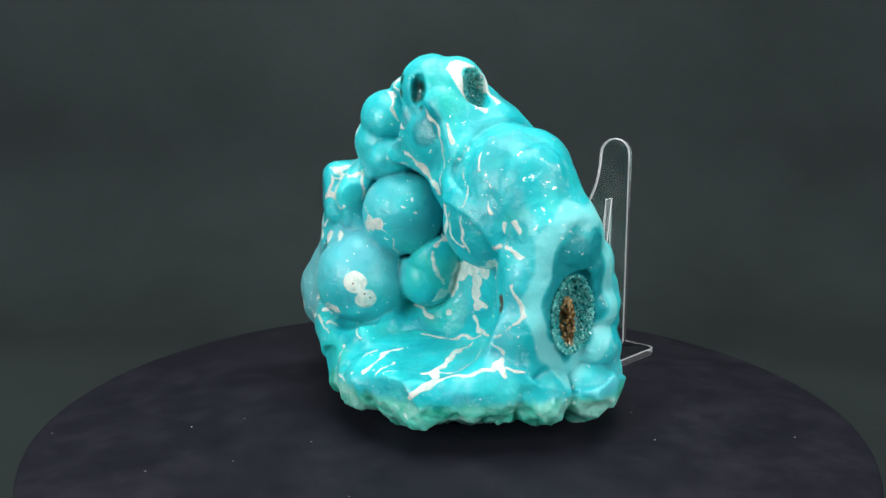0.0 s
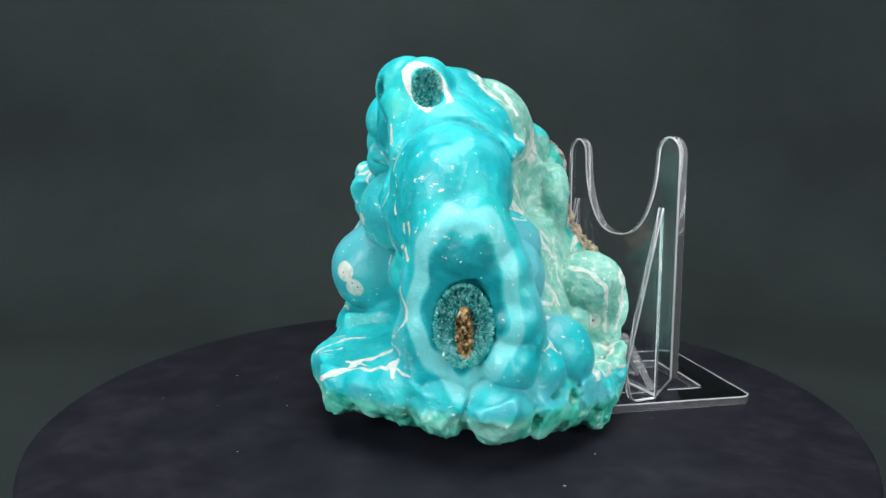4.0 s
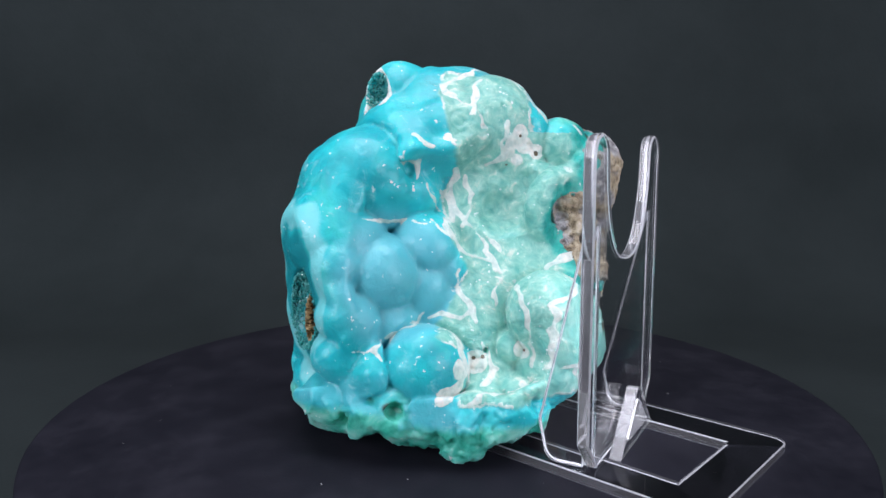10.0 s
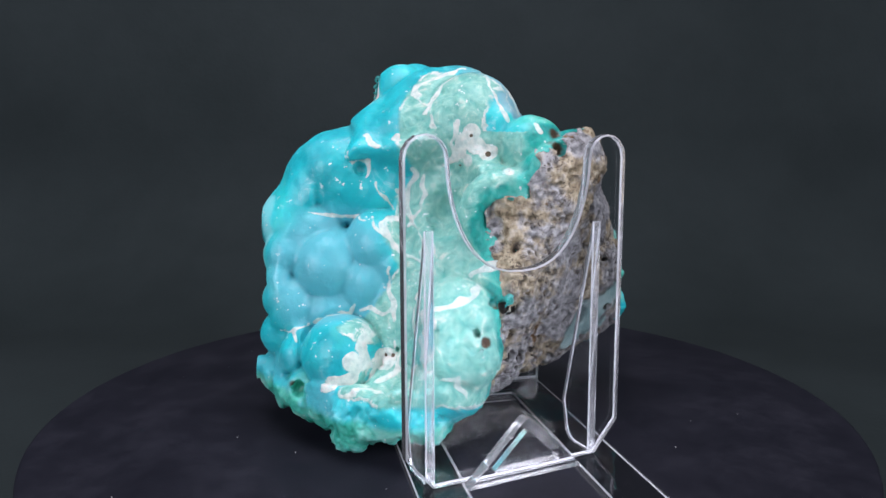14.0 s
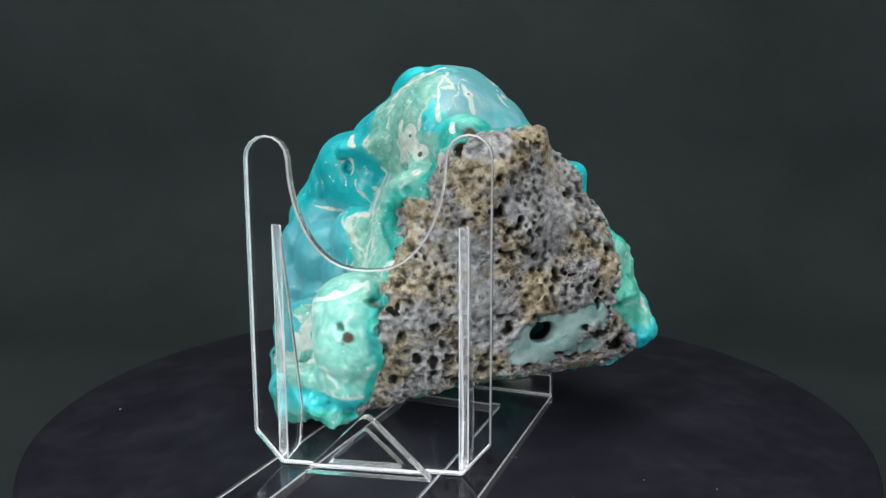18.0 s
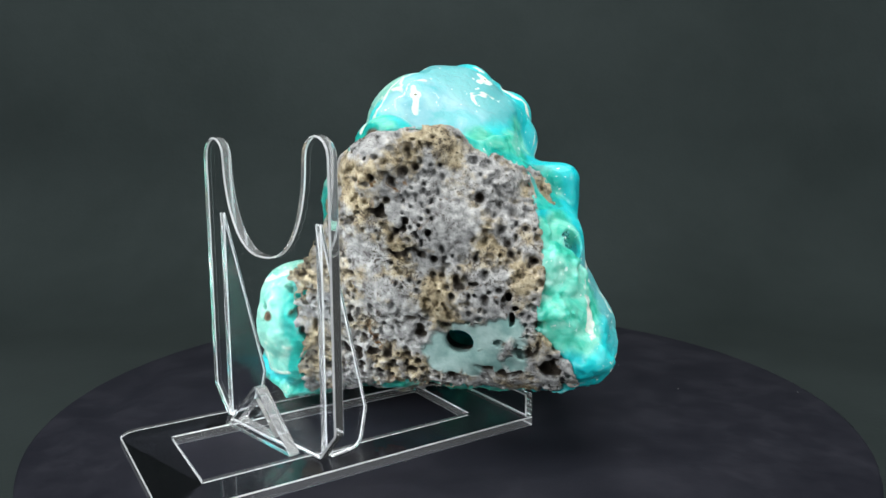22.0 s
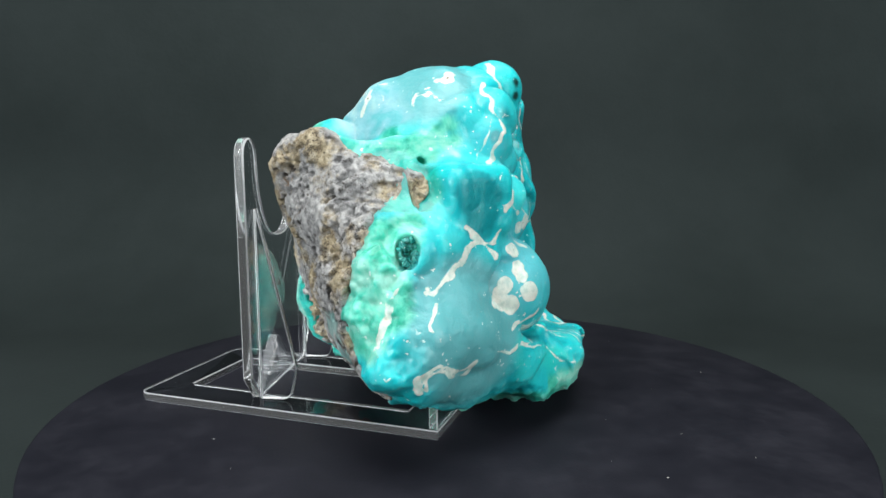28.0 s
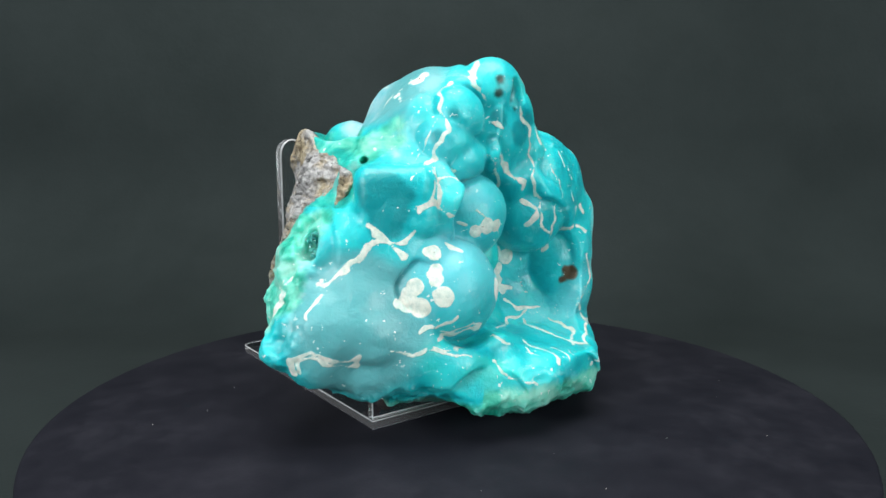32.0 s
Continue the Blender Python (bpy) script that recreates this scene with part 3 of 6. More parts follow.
    lobe(37.5, 4.9, 34.8, 7.1)
    lobe(7.8, -4.1, 17.1, 14.0)
    lobe(40.0, 18.9, 18.1, 8.4)
    lobe(-22.1, 27.0, 27.6, 11.5)
    lobe(-15.5, 6.0, 88.1, 7.6)
    lobe(19.5, -16.1, 84.4, 5.0)
    lobe(-8.3, -21.8, 25.6, 9.0)
    lobe(-10.1, 36.5, 42.8, 8.9)
    lobe(-3.0, 4.8, 19.5, 12.5)
    lobe(-35.3, 34.2, 47.7, 7.0)
    lobe(15.5, 31.1, 51.9, 11.7)
    lobe(40.0, -3.6, 52.8, 5.0)
    lobe(39.8, -35.2, 16.0, 6.5)
    lobe(13.2, -6.7, 73.0, 11.7)
    lobe(24.2, -39.3, 47.7, 7.3)
    lobe(28.1, -34.3, 56.8, 12.1)
    lobe(2.1, -6.9, 89.3, 13.3)
    lobe(41.0, -7.4, 15.7, 12.7)
    lobe(43.7, -20.1, 22.7, 6.4)
    lobe(-30.6, 4.5, 24.5, 11.3)
    lobe(4.7, -17.7, 44.6, 9.2)
    lobe(-41.9, 27.4, 25.6, 8.5)
    lobe(-8.8, 14.7, 84.5, 10.6)
    lobe(-17.2, 2.3, 20.4, 14.0)
    lobe(11.7, 12.7, 52.8, 21.2)
    lobe(-10.8, 6.0, 64.5, 19.2)
    lobe(-20.2, 13.4, 50.5, 20.2)
    lobe(-4.9, 24.8, 64.4, 19.3)
    lobe(-20.7, 24.3, 43.3, 17.3)
    lobe(11.9, 5.4, 65.6, 18.4)
    lobe(4.0, -4.6, 62.9, 20.3)
    lobe(-21.4, 13.1, 33.2, 21.9)
    lobe(-3.6, 5.1, 45.5, 16.8)
    lobe(3.5, 19.5, 28.9, 15.9)
    field = soften(-MELT * np.log(np.maximum(total, 1e-3)), 6)
    high = np.clip((AXES[2] - 25.0) / 5.0, 0, 1)[None, None, :]
    return (field + 0.6) * (1 - high) + (soften(field, 12, 2) + 0.3) * high


X, Y, Z = np.meshgrid(*AXES, indexing="ij", sparse=True)


def cut_plane(field, normal, distance, centre, reach, k=2.0):
    """Breaks a flat face off, within reach of a centre."""
    n = np.array(normal) / np.linalg.norm(normal)
    spans, offsets = window(centre, (reach,) * 3)
    near = np.sqrt(offsets[0] ** 2 + offsets[1] ** 2 + offsets[2] ** 2) - reach
    face = distance - (n[0] * (offsets[0] + centre[0]) + n[1] * (offsets[1] + centre[1]) + n[2] * (offsets[2] + centre[2]))
    field[spans] = -blend(-field[spans], np.maximum(face, near), k)


def add_block(field, centre, half, turn, rounding, k):
    """A bulky lump with blunt corners."""
    spans, (dx, dy, dz) = window(centre, (max(half) * 1.5 + 4,) * 3)
    c, s = math.cos(math.radians(turn)), math.sin(math.radians(turn))
    q = [np.abs(dx * c + dy * s) - half[0] + rounding, np.abs(dy * c - dx * s) - half[1] + rounding, np.abs(dz) - half[2] + rounding + 0 * dx]
    outside = np.sqrt(sum(np.maximum(v, 0) ** 2 for v in q))
    inside = np.minimum(np.maximum(np.maximum(q[0], q[1]), q[2]), 0)
    field[spans] = blend(field[spans], outside + inside - rounding, k)


RING_SHELL = (21.0, 31.5, 62.0)


def add_ring(field, centre, axis, radius, tube, k):
    """A thick round lip."""
    spans, (dx, dy, dz) = window(centre, (radius + tube + 5,) * 3)
    along = dx * axis[0] + dy * axis[1] + dz * axis[2]
    across = np.sqrt(np.maximum(dx ** 2 + dy ** 2 + dz ** 2 - along ** 2, 0))
    field[spans] = blend(field[spans], np.sqrt((across - radius) ** 2 + along ** 2) - tube, k)


def crust_shape():
    """The turquoise crust: the mass, cut back where it is hollow, then every dome, knob and lump on it."""
    field = lobes()

    def hollow(x, y, z, r, sx=1.0, sy=1.0, sz=1.0, k=2.2):
        cut_ball(field, x, y, z, r, k, (sx, sy, sz))

    def knob(x, y, z, r, groove=0.8, sx=1.0, sy=1.0, sz=1.0, k=0.9):
        spans, offsets = window((x, y, z), (r * sx + 6, r * sy + 6, r * sz + 6))
        away = oval(offsets, r, (sx, sy, sz))
        field[spans] += np.where(away > -0.5, groove, 0) * np.exp(-((away - 0.6) / 1.3) ** 2)
        add_ball(field, x, y, z, r, k, (sx, sy, sz))

    # the sloping scaly side is nearly flat and lies far back under the great dome
    cut_plane(field, (0.919, 0.0, 0.395), 45.6, (45.0, 7.0, 52.0), 34.0, 3.0)
    cut_plane(field, (0.80, 0.25, 0.30), 44.0, (32.0, 14.0, 72.0), 15.0, 3.0)
    hollow(38.0, -12.0, 46.0, 12.0)
    hollow(26.0, 14.0, 64.0, 8.5)
    # the ledge of the front is broken flat; cavities above it
    cut_plane(field, (0.0, -0.2, 1.0), 27.5, (-8.0, -32.0, 42.0), 25.0, 1.5)
    hollow(7.0, -50.5, 45.0, 11.5, sz=1.5, k=2.5)
    hollow(-10.0, -35.0, 40.0, 15.0)
    hollow(-24.0, -36.0, 36.0, 11.0)
    hollow(2.0, -44.0, 34.0, 8.0)
    hollow(-10.0, -23.0, 37.0, 9.5)
    hollow(0.0, -24.0, 32.0, 6.5)
    hollow(-5.0, -14.0, 31.5, 5.5)
    hollow(-11.5, -12.0, 33.5, 5.5, sx=1.15, sy=1.7)
    hollow(-9.0, -24.0, 80.0, 9.0, sz=1.4)
    hollow(-9.5, -22.0, 88.0, 5.0)
    hollow(-4.5, -26.5, 60.0, 6.0, sz=2.2)
    hollow(-26.0, -13.0, 60.0, 8.0, sz=1.5)
    hollow(-24.0, -12.0, 76.0, 8.0)
    hollow(38.0, -47.0, 30.0, 7.0)
    for x, y, z, r, ox, oy in ((-26.0, -4.0, 41.0, 16.0, -0.35, -0.94), (-12.8, -7.5, 60.8, 14.6, -0.20, -0.98), (-16.7, -6.0, 88.0, 10.2, -0.60, -0.80), (-7.0, -8.0, 41.0, 11.0, -0.10, -1.0)):
        hollow(x + ox * 6.5, y + oy * 6.5, z, r, k=3.0)
    # the summit
    knob(4.6, 12.0, 84.3, 15.6, 0.5)
    knob(-2.1, 2.9, 85.6, 17.3, 0.6)
    cut_plane(field, (-0.44, 0.58, 0.685), 76.6, (-8.0, 14.0, 95.0), 19.0, 1.5)
    knob(-16.7, -5.3, 88.7, 7.4, 0.8)
    knob(-16.0, -5.0, 76.4, 7.6, 0.8)
    knob(-19.0, -2.0, 81.5, 7.5, 0.3)
    knob(-3.8, -13.5, 96.4, 8.6, 0.7)
    knob(2.8, -14.8, 95.3, 8.2, 0.2, sz=1.1)
    knob(-4.0, -13.0, 86.0, 7.0, 0.0, k=3.0)
    knob(-2.5, -15.5, 82.0, 7.5, 0.0, k=4.0)
    # the great dome of the front and the swellings on its flank
    knob(17.4, -22.6, 70.0, 15.6, 1.0)
    knob(22.0, -23.5, 73.0, 11.4, 0.0)
    knob(16.0, -14.0, 75.0, 11.5, 0.3)
    knob(19.0, -12.0, 67.5, 9.0, 0.2)
    knob(12.5, -23.0, 60.0, 12.5, 0.2)
    # the cluster of domes beneath it
    for x, y, z, r in ((29.6, -29.0, 53.5, 11.0), (31.0, -19.5, 45.5, 11.0), (24.5, -7.0, 52.0, 9.6), (27.0, -9.0, 41.5, 9.0), (38.0, -28.0, 34.5, 9.2), (32.5, -18.0, 33.0, 8.6), (24.5, -0.5, 47.5, 7.0)):
        knob(x, y, z, r, 0.45, k=1.5)
    # the broken face of the head
    cut_plane(field, (-0.25, 0.85, 0.46), 61.4, (0.0, 24.0, 95.0), 22.0, 1.2)
    # the round dome low on the scaly side, the pale knob beside it and the skirt
    knob(40.6, -8.0, 22.9, 10.8, 1.6)
    knob(36.5, 25.0, 36.2, 10.4, 0.7)
    knob(41.0, 25.5, 39.0, 5.6, 0.2, k=2.5)
    knob(38.5, 28.0, 29.0, 8.6, 0.0, k=4.0)
    knob(37.5, 15.5, 27.5, 3.6, 0.4)
    knob(39.5, 8.0, 12.5, 8.6, 0.4)
    knob(40.5, 17.0, 13.5, 8.0, 0.4)
    knob(38.0, 25.0, 22.0, 8.4, 0.4)
    # the broken-open dome
    knob(25.6, -32.0, 43.0, 11.2, 0.7, sz=1.86)
    knob(31.5, -33.6, 56.0, 7.6, 0.0, k=4.0)
    knob(31.0, -31.5, 27.0, 9.4, 0.0, k=4.0)
    cut_plane(field, (0.55, -0.83, -0.139), 44.6, (36.0, -46.0, 41.0), 25.0, 1.4)
    # swellings that stand proud of its broken face
    knob(30.5, -35.0, 55.5, 8.2, 0.4, k=1.4)
    knob(38.0, -30.0, 49.5, 6.2, 0.3, k=1.4)
    knob(40.6, -29.4, 37.0, 5.8, 0.4, k=1.4)
    knob(40.0, -30.0, 27.0, 6.4, 0.4, k=1.4)
    # lumps of the lower rim
    knob(37.5, -31.0, 14.0, 8.2, 1.0)
    knob(44.0, -15.5, 13.2, 7.6, 1.0)
    knob(46.5, -22.5, 12.0, 4.6, 0.6)
    knob(24.0, -36.5, 15.0, 8.0, 0.6)
    # the balls of the hollow front
    knob(-26.0, -3.6, 41.0, 12.3, 0.9)
    knob(-29.0, 2.0, 49.5, 8.0, 0.5)
    knob(-6.1, -6.6, 41.0, 7.8, 1.0)
    knob(-3.5, -9.0, 47.5, 6.5, 0.6)
    knob(-12.8, -7.4, 60.8, 11.2, 1.6)
    # the far flank: the blunt block and the wide lobes under it
    add_block(field, (-29.0, 9.5, 65.6), (9.2, 10.0, 8.8), 12.0, 3.4, 0.5)
    knob(-36.4, 23.5, 33.5, 12.4, 0.6, sy=1.25, k=2.5)
    knob(-38.0, 28.0, 31.5, 11.0, 0.0, k=4.0)
    knob(-35.6, 18.5, 41.0, 8.8, 0.3, k=2.5)
    knob(-27.4, 3.8, 42.0, 11.6, 1.6)
    knob(-26.0, -3.6, 41.0, 12.4, 0.0, k=4.0)
    knob(-33.8, 27.0, 53.5, 7.2, 0.9)
    # the shell round the side of the bare rock
    knob(9.0, 32.5, 79.5, 8.0, 0.6)
    add_ring(field, RING_SHELL, (0.85, 0.53, 0.0), 9.0, 2.8, 1.2)
    return field - 1.0


def patches():
    """Where the specimen changes its colour: round patches of each kind, in millimetres."""
    made = {}

    def patch(kind, x, y, z, r):
        made.setdefault(kind, []).append((x, y, z, r))

    patch("brown", 14.0, 41.5, 79.3, 2.2)
    patch("brown", 11.0, 39.8, 83.0, 1.9)
    patch("brown", 15.5, 35.8, 74.5, 1.5)
    patch("dark", -7.6, -19.8, 96.5, 1.9)
    patch("dark", -7.8, -19.7, 94.0, 1.7)
    patch("agate", -18.0, 40.0, 33.0, 3.2)
    patch("agate", -22.0, 41.0, 34.0, 3.0)
    patch("agate", -27.0, 41.5, 33.0, 3.0)
    patch("agate", -20.0, 39.0, 25.0, 3.0)
    patch("agate", -26.0, 40.0, 26.0, 3.2)
    patch("agate", -14.0, 38.0, 24.0, 3.0)
    patch("white", -26.5, -17.9, 41.5, 3.3)
    patch("white", -23.4, -16.8, 36.2, 3.1)
    patch("white", 7.4, -14.0, 45.7, 2.2)
    patch("white", 11.1, -17.8, 45.0, 1.8)
    patch("white", 4.2, -11.2, 43.5, 1.8)
    patch("white", 9.1, -15.1, 41.2, 1.3)
    patch("white", 1.7, -10.2, 39.1, 1.4)
    patch("white", 12.2, -30.9, 49.1, 1.1)
    patch("white", 9.0, -16.9, 34.5, 1.0)
    patch("white", 8.7, -15.3, 37.5, 1.0)
    patch("white", -19.7, -17.2, 58.3, 1.9)
    patch("white", 0.8, -12.4, 31.2, 1.3)
    patch("white", -39.9, 2.3, 44.3, 2.5)
    patch("white", -40.2, 4.2, 40.3, 2.8)
    patch("white", -40.0, 0.8, 38.9, 2.8)
    patch("white", -40.2, -5.2, 41.8, 2.9)
    patch("white", -39.2, -3.1, 46.3, 2.0)
    patch("white", -38.1, -2.7, 48.6, 1.8)
    patch("white", -36.4, -2.1, 52.9, 2.1)
    patch("white", -22.3, -14.7, 58.2, 2.3)
    patch("white", -23.5, -11.7, 57.0, 1.9)
    patch("dot", -39.7, 2.3, 45.5, 0.3)
    patch("dot", -40.2, 4.2, 41.0, 0.3)
    patch("dot", -40.2, 1.2, 41.6, 0.3)
    patch("dot", -40.1, 2.3, 38.8, 0.3)
    patch("dot", -40.3, -4.2, 41.7, 0.3)
    patch("dot", -40.0, -6.2, 41.7, 0.3)
    patch("dot", -39.3, -2.5, 46.0, 0.3)
    patch("dot", -38.1, -3.0, 48.6, 0.3)
    patch("dot", -36.4, -2.1, 52.9, 0.3)
    patch("dot", -22.9, -13.6, 58.2, 0.4)
    patch("dot", -27.0, -17.8, 41.1, 0.4)
    patch("dot", -23.8, -17.5, 38.0, 0.4)
    patch("dot", -22.3, -16.7, 36.7, 0.4)
    patch("white", 41.6, 18.0, 28.1, 2.5)
    patch("white", 39.3, 5.4, 24.1, 3.3)
    patch("white", 48.1, 0.9, 24.8, 2.5)
    patch("white", 24.9, -0.8, 83.2, 1.1)
    patch("dot", 38.5, 5.1, 25.1, 0.7)
    patch("dot", 38.9, 7.4, 25.4, 0.6)
    patch("dot", 41.6, 18.0, 27.8, 0.4)
    patch("white", 19.1, 20.0, 83.9, 2.4)
    patch("white", 19.8, 18.0, 81.7, 2.3)
    patch("white", 19.6, 16.3, 78.6, 2.0)
    patch("white", 18.5, 21.1, 80.4, 2.6)
    patch("white", 18.1, 24.1, 78.6, 2.3)
    patch("white", 19.1, 18.8, 76.4, 1.8)
    patch("white", 17.4, 25.4, 78.9, 1.5)
    patch("white", 22.8, 33.1, 74.0, 1.6)
    patch("dot", 18.1, 24.4, 78.2, 0.8)
    patch("dot", 18.3, 16.0, 75.3, 0.5)
    patch("dot", 19.2, 19.8, 83.1, 0.5)
    patch("dot", 22.8, 33.1, 74.0, 0.3)
    patch("dot", 3.9, 23.5, 94.1, 0.5)
    patch("white", 3.9, 23.5, 94.1, 1.4)
    patch("white", -11.7, 4.8, 100.8, 1.8)
    patch("dot", -12.8, 5.8, 99.6, 0.5)
    patch("brown", 14.5, -36.9, 40.5, 1.3)
    patch("brown", 14.5, -36.0, 37.2, 1.2)
    patch("brown", 15.2, -38.8, 39.4, 2.4)
    patch("brown", 51.6, -17.6, 16.4, 1.2)
    patch("brown", 52.1, -14.9, 15.9, 1.3)
    patch("dark", -6.8, -22.6, 95.7, 0.9)
    patch("dark", -7.3, -22.1, 93.1, 0.8)
    patch("dark", -6.9, -21.2, 90.9, 0.6)
    patch("dark", -12.2, -17.2, 99.0, 1.4)
    patch("dark", -12.7, -16.8, 95.1, 1.3)
    patch("teal", -6.1, -23.2, 84.0, 4.0)
    patch("teal", -3.0, -25.1, 87.7, 2.4)
    patch("teal", -39.7, 10.9, 68.2, 6.4)
    patch("teal", -39.9, 10.2, 60.3, 4.3)
    patch("teal", -12.7, -17.2, 88.2, 3.0)
    patch("teal", -14.9, -15.9, 81.7, 2.9)
    patch("teal", -21.1, 10.4, 90.0, 2.8)
    patch("mint", -22.7, 10.3, 86.2, 2.4)
    patch("mint", -23.6, 9.9, 81.7, 2.4)
    patch("mint", -24.1, 19.4, 78.0, 3.0)
    patch("brown", 41.8, 36.3, 34.1, 1.4)
    patch("brown", 34.3, 34.7, 41.6, 1.4)
    patch("brown", 34.1, 36.5, 35.2, 1.3)
    patch("white", 7.4, -14.0, 45.7, 3.3)
    patch("white", 11.1, -17.8, 45.0, 2.6)
    patch("white", 4.2, -11.2, 43.5, 2.9)
    patch("white", 9.1, -15.1, 41.2, 2.1)
    patch("white", 1.7, -10.2, 39.1, 2.4)
    patch("white", 12.2, -30.9, 49.1, 1.7)
    patch("white", 9.0, -16.9, 34.5, 1.5)
    patch("white", 8.7, -15.3, 37.5, 1.7)
    patch("white", -0.9, -12.4, 36.9, 1.5)
    patch("white", -13.2, 6.2, 99.1, 2.1)
    patch("white", -11.7, 8.4, 98.7, 1.0)
    patch("white", 3.3, 23.4, 94.0, 1.2)
    patch("dot", -12.9, 6.0, 99.5, 0.4)
    patch("dot", -14.3, 5.6, 98.6, 0.3)
    patch("dot", 3.3, 23.4, 94.0, 0.4)
    patch("teal", -16.0, 13.4, 91.6, 2.2)
    patch("teal", -19.7, 12.3, 89.9, 2.2)
    patch("teal", -21.9, 11.1, 87.9, 1.8)
    patch("teal", -39.4, 7.6, 63.8, 3.8)
    patch("teal", -38.5, 4.9, 67.5, 2.3)
    patch("teal", -39.8, 8.9, 60.1, 3.2)
    patch("teal", -27.3, -1.5, 82.9, 1.8)
    patch("teal", -25.0, -5.8, 89.0, 1.9)
    patch("mint", -22.4, 13.6, 84.4, 2.4)
    patch("mint", -23.5, 11.9, 80.9, 2.7)
    patch("mint", -25.6, 10.2, 78.4, 1.8)
    patch("mint", -35.1, 35.6, 58.3, 2.2)
    patch("mint", -38.0, 37.7, 53.3, 3.0)
    patch("mint", -40.4, 39.7, 46.6, 3.2)
    patch("mint", -39.8, 42.0, 41.2, 3.0)
    patch("mint", -41.6, 42.2, 36.2, 2.7)
    patch("mint", -34.5, 20.0, 67.8, 1.3)
    patch("mint", -32.5, 20.1, 70.5, 1.2)
    patch("white", -40.1, 4.5, 42.3, 1.9)
    patch("white", -41.7, 6.5, 40.3, 1.5)
    patch("white", -39.8, 3.2, 44.6, 1.3)
    patch("white", -38.8, -1.6, 47.5, 1.4)
    patch("white", -36.9, -0.4, 53.2, 1.2)
    patch("white", -40.2, -3.4, 42.4, 1.5)
    patch("mint", -15.5, 27.4, 83.5, 5.4)
    patch("mint", -23.1, 18.8, 79.9, 5.2)
    patch("mint", -13.3, 31.4, 85.5, 4.4)
    patch("mint", -36.6, 31.9, 57.1, 6.4)
    patch("mint", -40.3, 35.9, 52.3, 5.9)
    patch("mint", -41.8, 37.4, 46.2, 5.2)
    patch("mint", -36.1, 28.9, 60.2, 4.8)
    patch("mint", -39.1, 39.4, 50.4, 5.0)
    patch("mint", -38.7, 42.8, 39.9, 5.7)
    patch("mint", -33.6, 37.4, 58.2, 5.8)
    patch("mint", -41.3, 41.9, 34.4, 3.6)
    patch("mint", -35.5, 43.8, 35.0, 3.2)
    patch("mint", -30.9, 38.0, 60.9, 2.9)
    patch("mint", -33.4, 39.1, 54.2, 3.2)
    patch("mint", -32.8, 44.5, 45.4, 2.5)
    patch("mint", -34.8, 42.6, 48.7, 4.4)
    patch("mint", -31.4, 38.9, 59.0, 3.6)
    patch("mint", -42.7, 41.4, 34.0, 4.6)
    patch("mint", -35.5, 43.1, 44.1, 3.6)
    patch("rock", 27.5, 28.0, 15.3, 2.8)
    patch("rock", 21.7, 27.9, 15.3, 2.8)
    patch("rock", 15.8, 28.9, 15.7, 2.7)
    patch("rock", 10.4, 26.5, 15.0, 2.8)
    patch("rock", 4.4, 28.7, 15.8, 2.7)
    patch("rock", -1.2, 27.8, 15.6, 2.7)
    patch("rock", -7.0, 33.6, 17.6, 2.7)
    patch("rock", -12.5, 32.8, 17.4, 2.7)
    patch("rock", -18.2, 30.0, 16.6, 2.7)
    patch("rock", -23.5, 33.2, 17.8, 2.7)
    patch("rock", -28.9, 33.7, 18.0, 2.7)
    patch("rock", -34.0, 36.8, 19.1, 2.6)
    patch("rock", 28.0, 25.6, 12.4, 2.8)
    patch("rock", 22.6, 22.8, 11.6, 2.8)
    patch("rock", 18.7, 8.3, 6.6, 3.0)
    patch("rock", 13.4, -2.1, 3.1, 3.2)
    patch("rock", 6.4, 2.8, 4.9, 3.1)
    patch("rock", 0.6, -9.8, 0.6, 3.3)
    patch("rock", 32.0, 23.2, 11.3, 2.5)
    patch("rock", 26.5, 26.3, 13.1, 2.5)
    patch("rock", 9.6, 50.6, 78.9, 3.5)
    patch("rock", 4.3, 50.1, 78.9, 3.5)
    patch("rock", -0.8, 45.8, 78.8, 3.6)
    patch("rock", -6.3, 45.6, 78.8, 3.6)
    patch("rock", 12.5, 49.8, 74.2, 3.5)
    patch("rock", 6.9, 51.4, 74.2, 3.5)
    patch("rock", 1.7, 48.8, 74.2, 3.5)
    patch("rock", -3.5, 43.4, 74.0, 3.6)
    patch("rock", -9.0, 41.7, 73.9, 3.7)
    patch("rock", -14.7, 39.0, 73.8, 3.7)
    patch("rock", 15.8, 46.4, 69.4, 3.6)
    patch("rock", 9.9, 49.1, 69.6, 3.6)
    patch("rock", 4.5, 48.3, 69.5, 3.6)
    patch("rock", -0.8, 45.7, 69.4, 3.6)
    patch("rock", -6.3, 44.5, 69.3, 3.6)
    patch("rock", -11.9, 42.4, 69.2, 3.7)
    patch("rock", -17.6, 39.8, 69.0, 3.7)
    patch("rock", -23.4, 37.6, 68.9, 3.8)
    patch("rock", 19.0, 44.1, 64.3, 3.7)
    patch("rock", 12.8, 48.4, 64.7, 3.6)
    patch("rock", 7.3, 48.3, 64.7, 3.6)
    patch("rock", 1.9, 47.5, 64.7, 3.6)
    patch("rock", -3.6, 47.1, 64.6, 3.6)
    patch("rock", -9.1, 45.0, 64.5, 3.6)
    patch("rock", -14.7, 44.0, 64.4, 3.6)
    patch("rock", -20.4, 41.0, 64.1, 3.7)
    patch("rock", 23.2, 37.3, 58.6, 3.9)
    patch("rock", 16.2, 44.9, 59.5, 3.7)
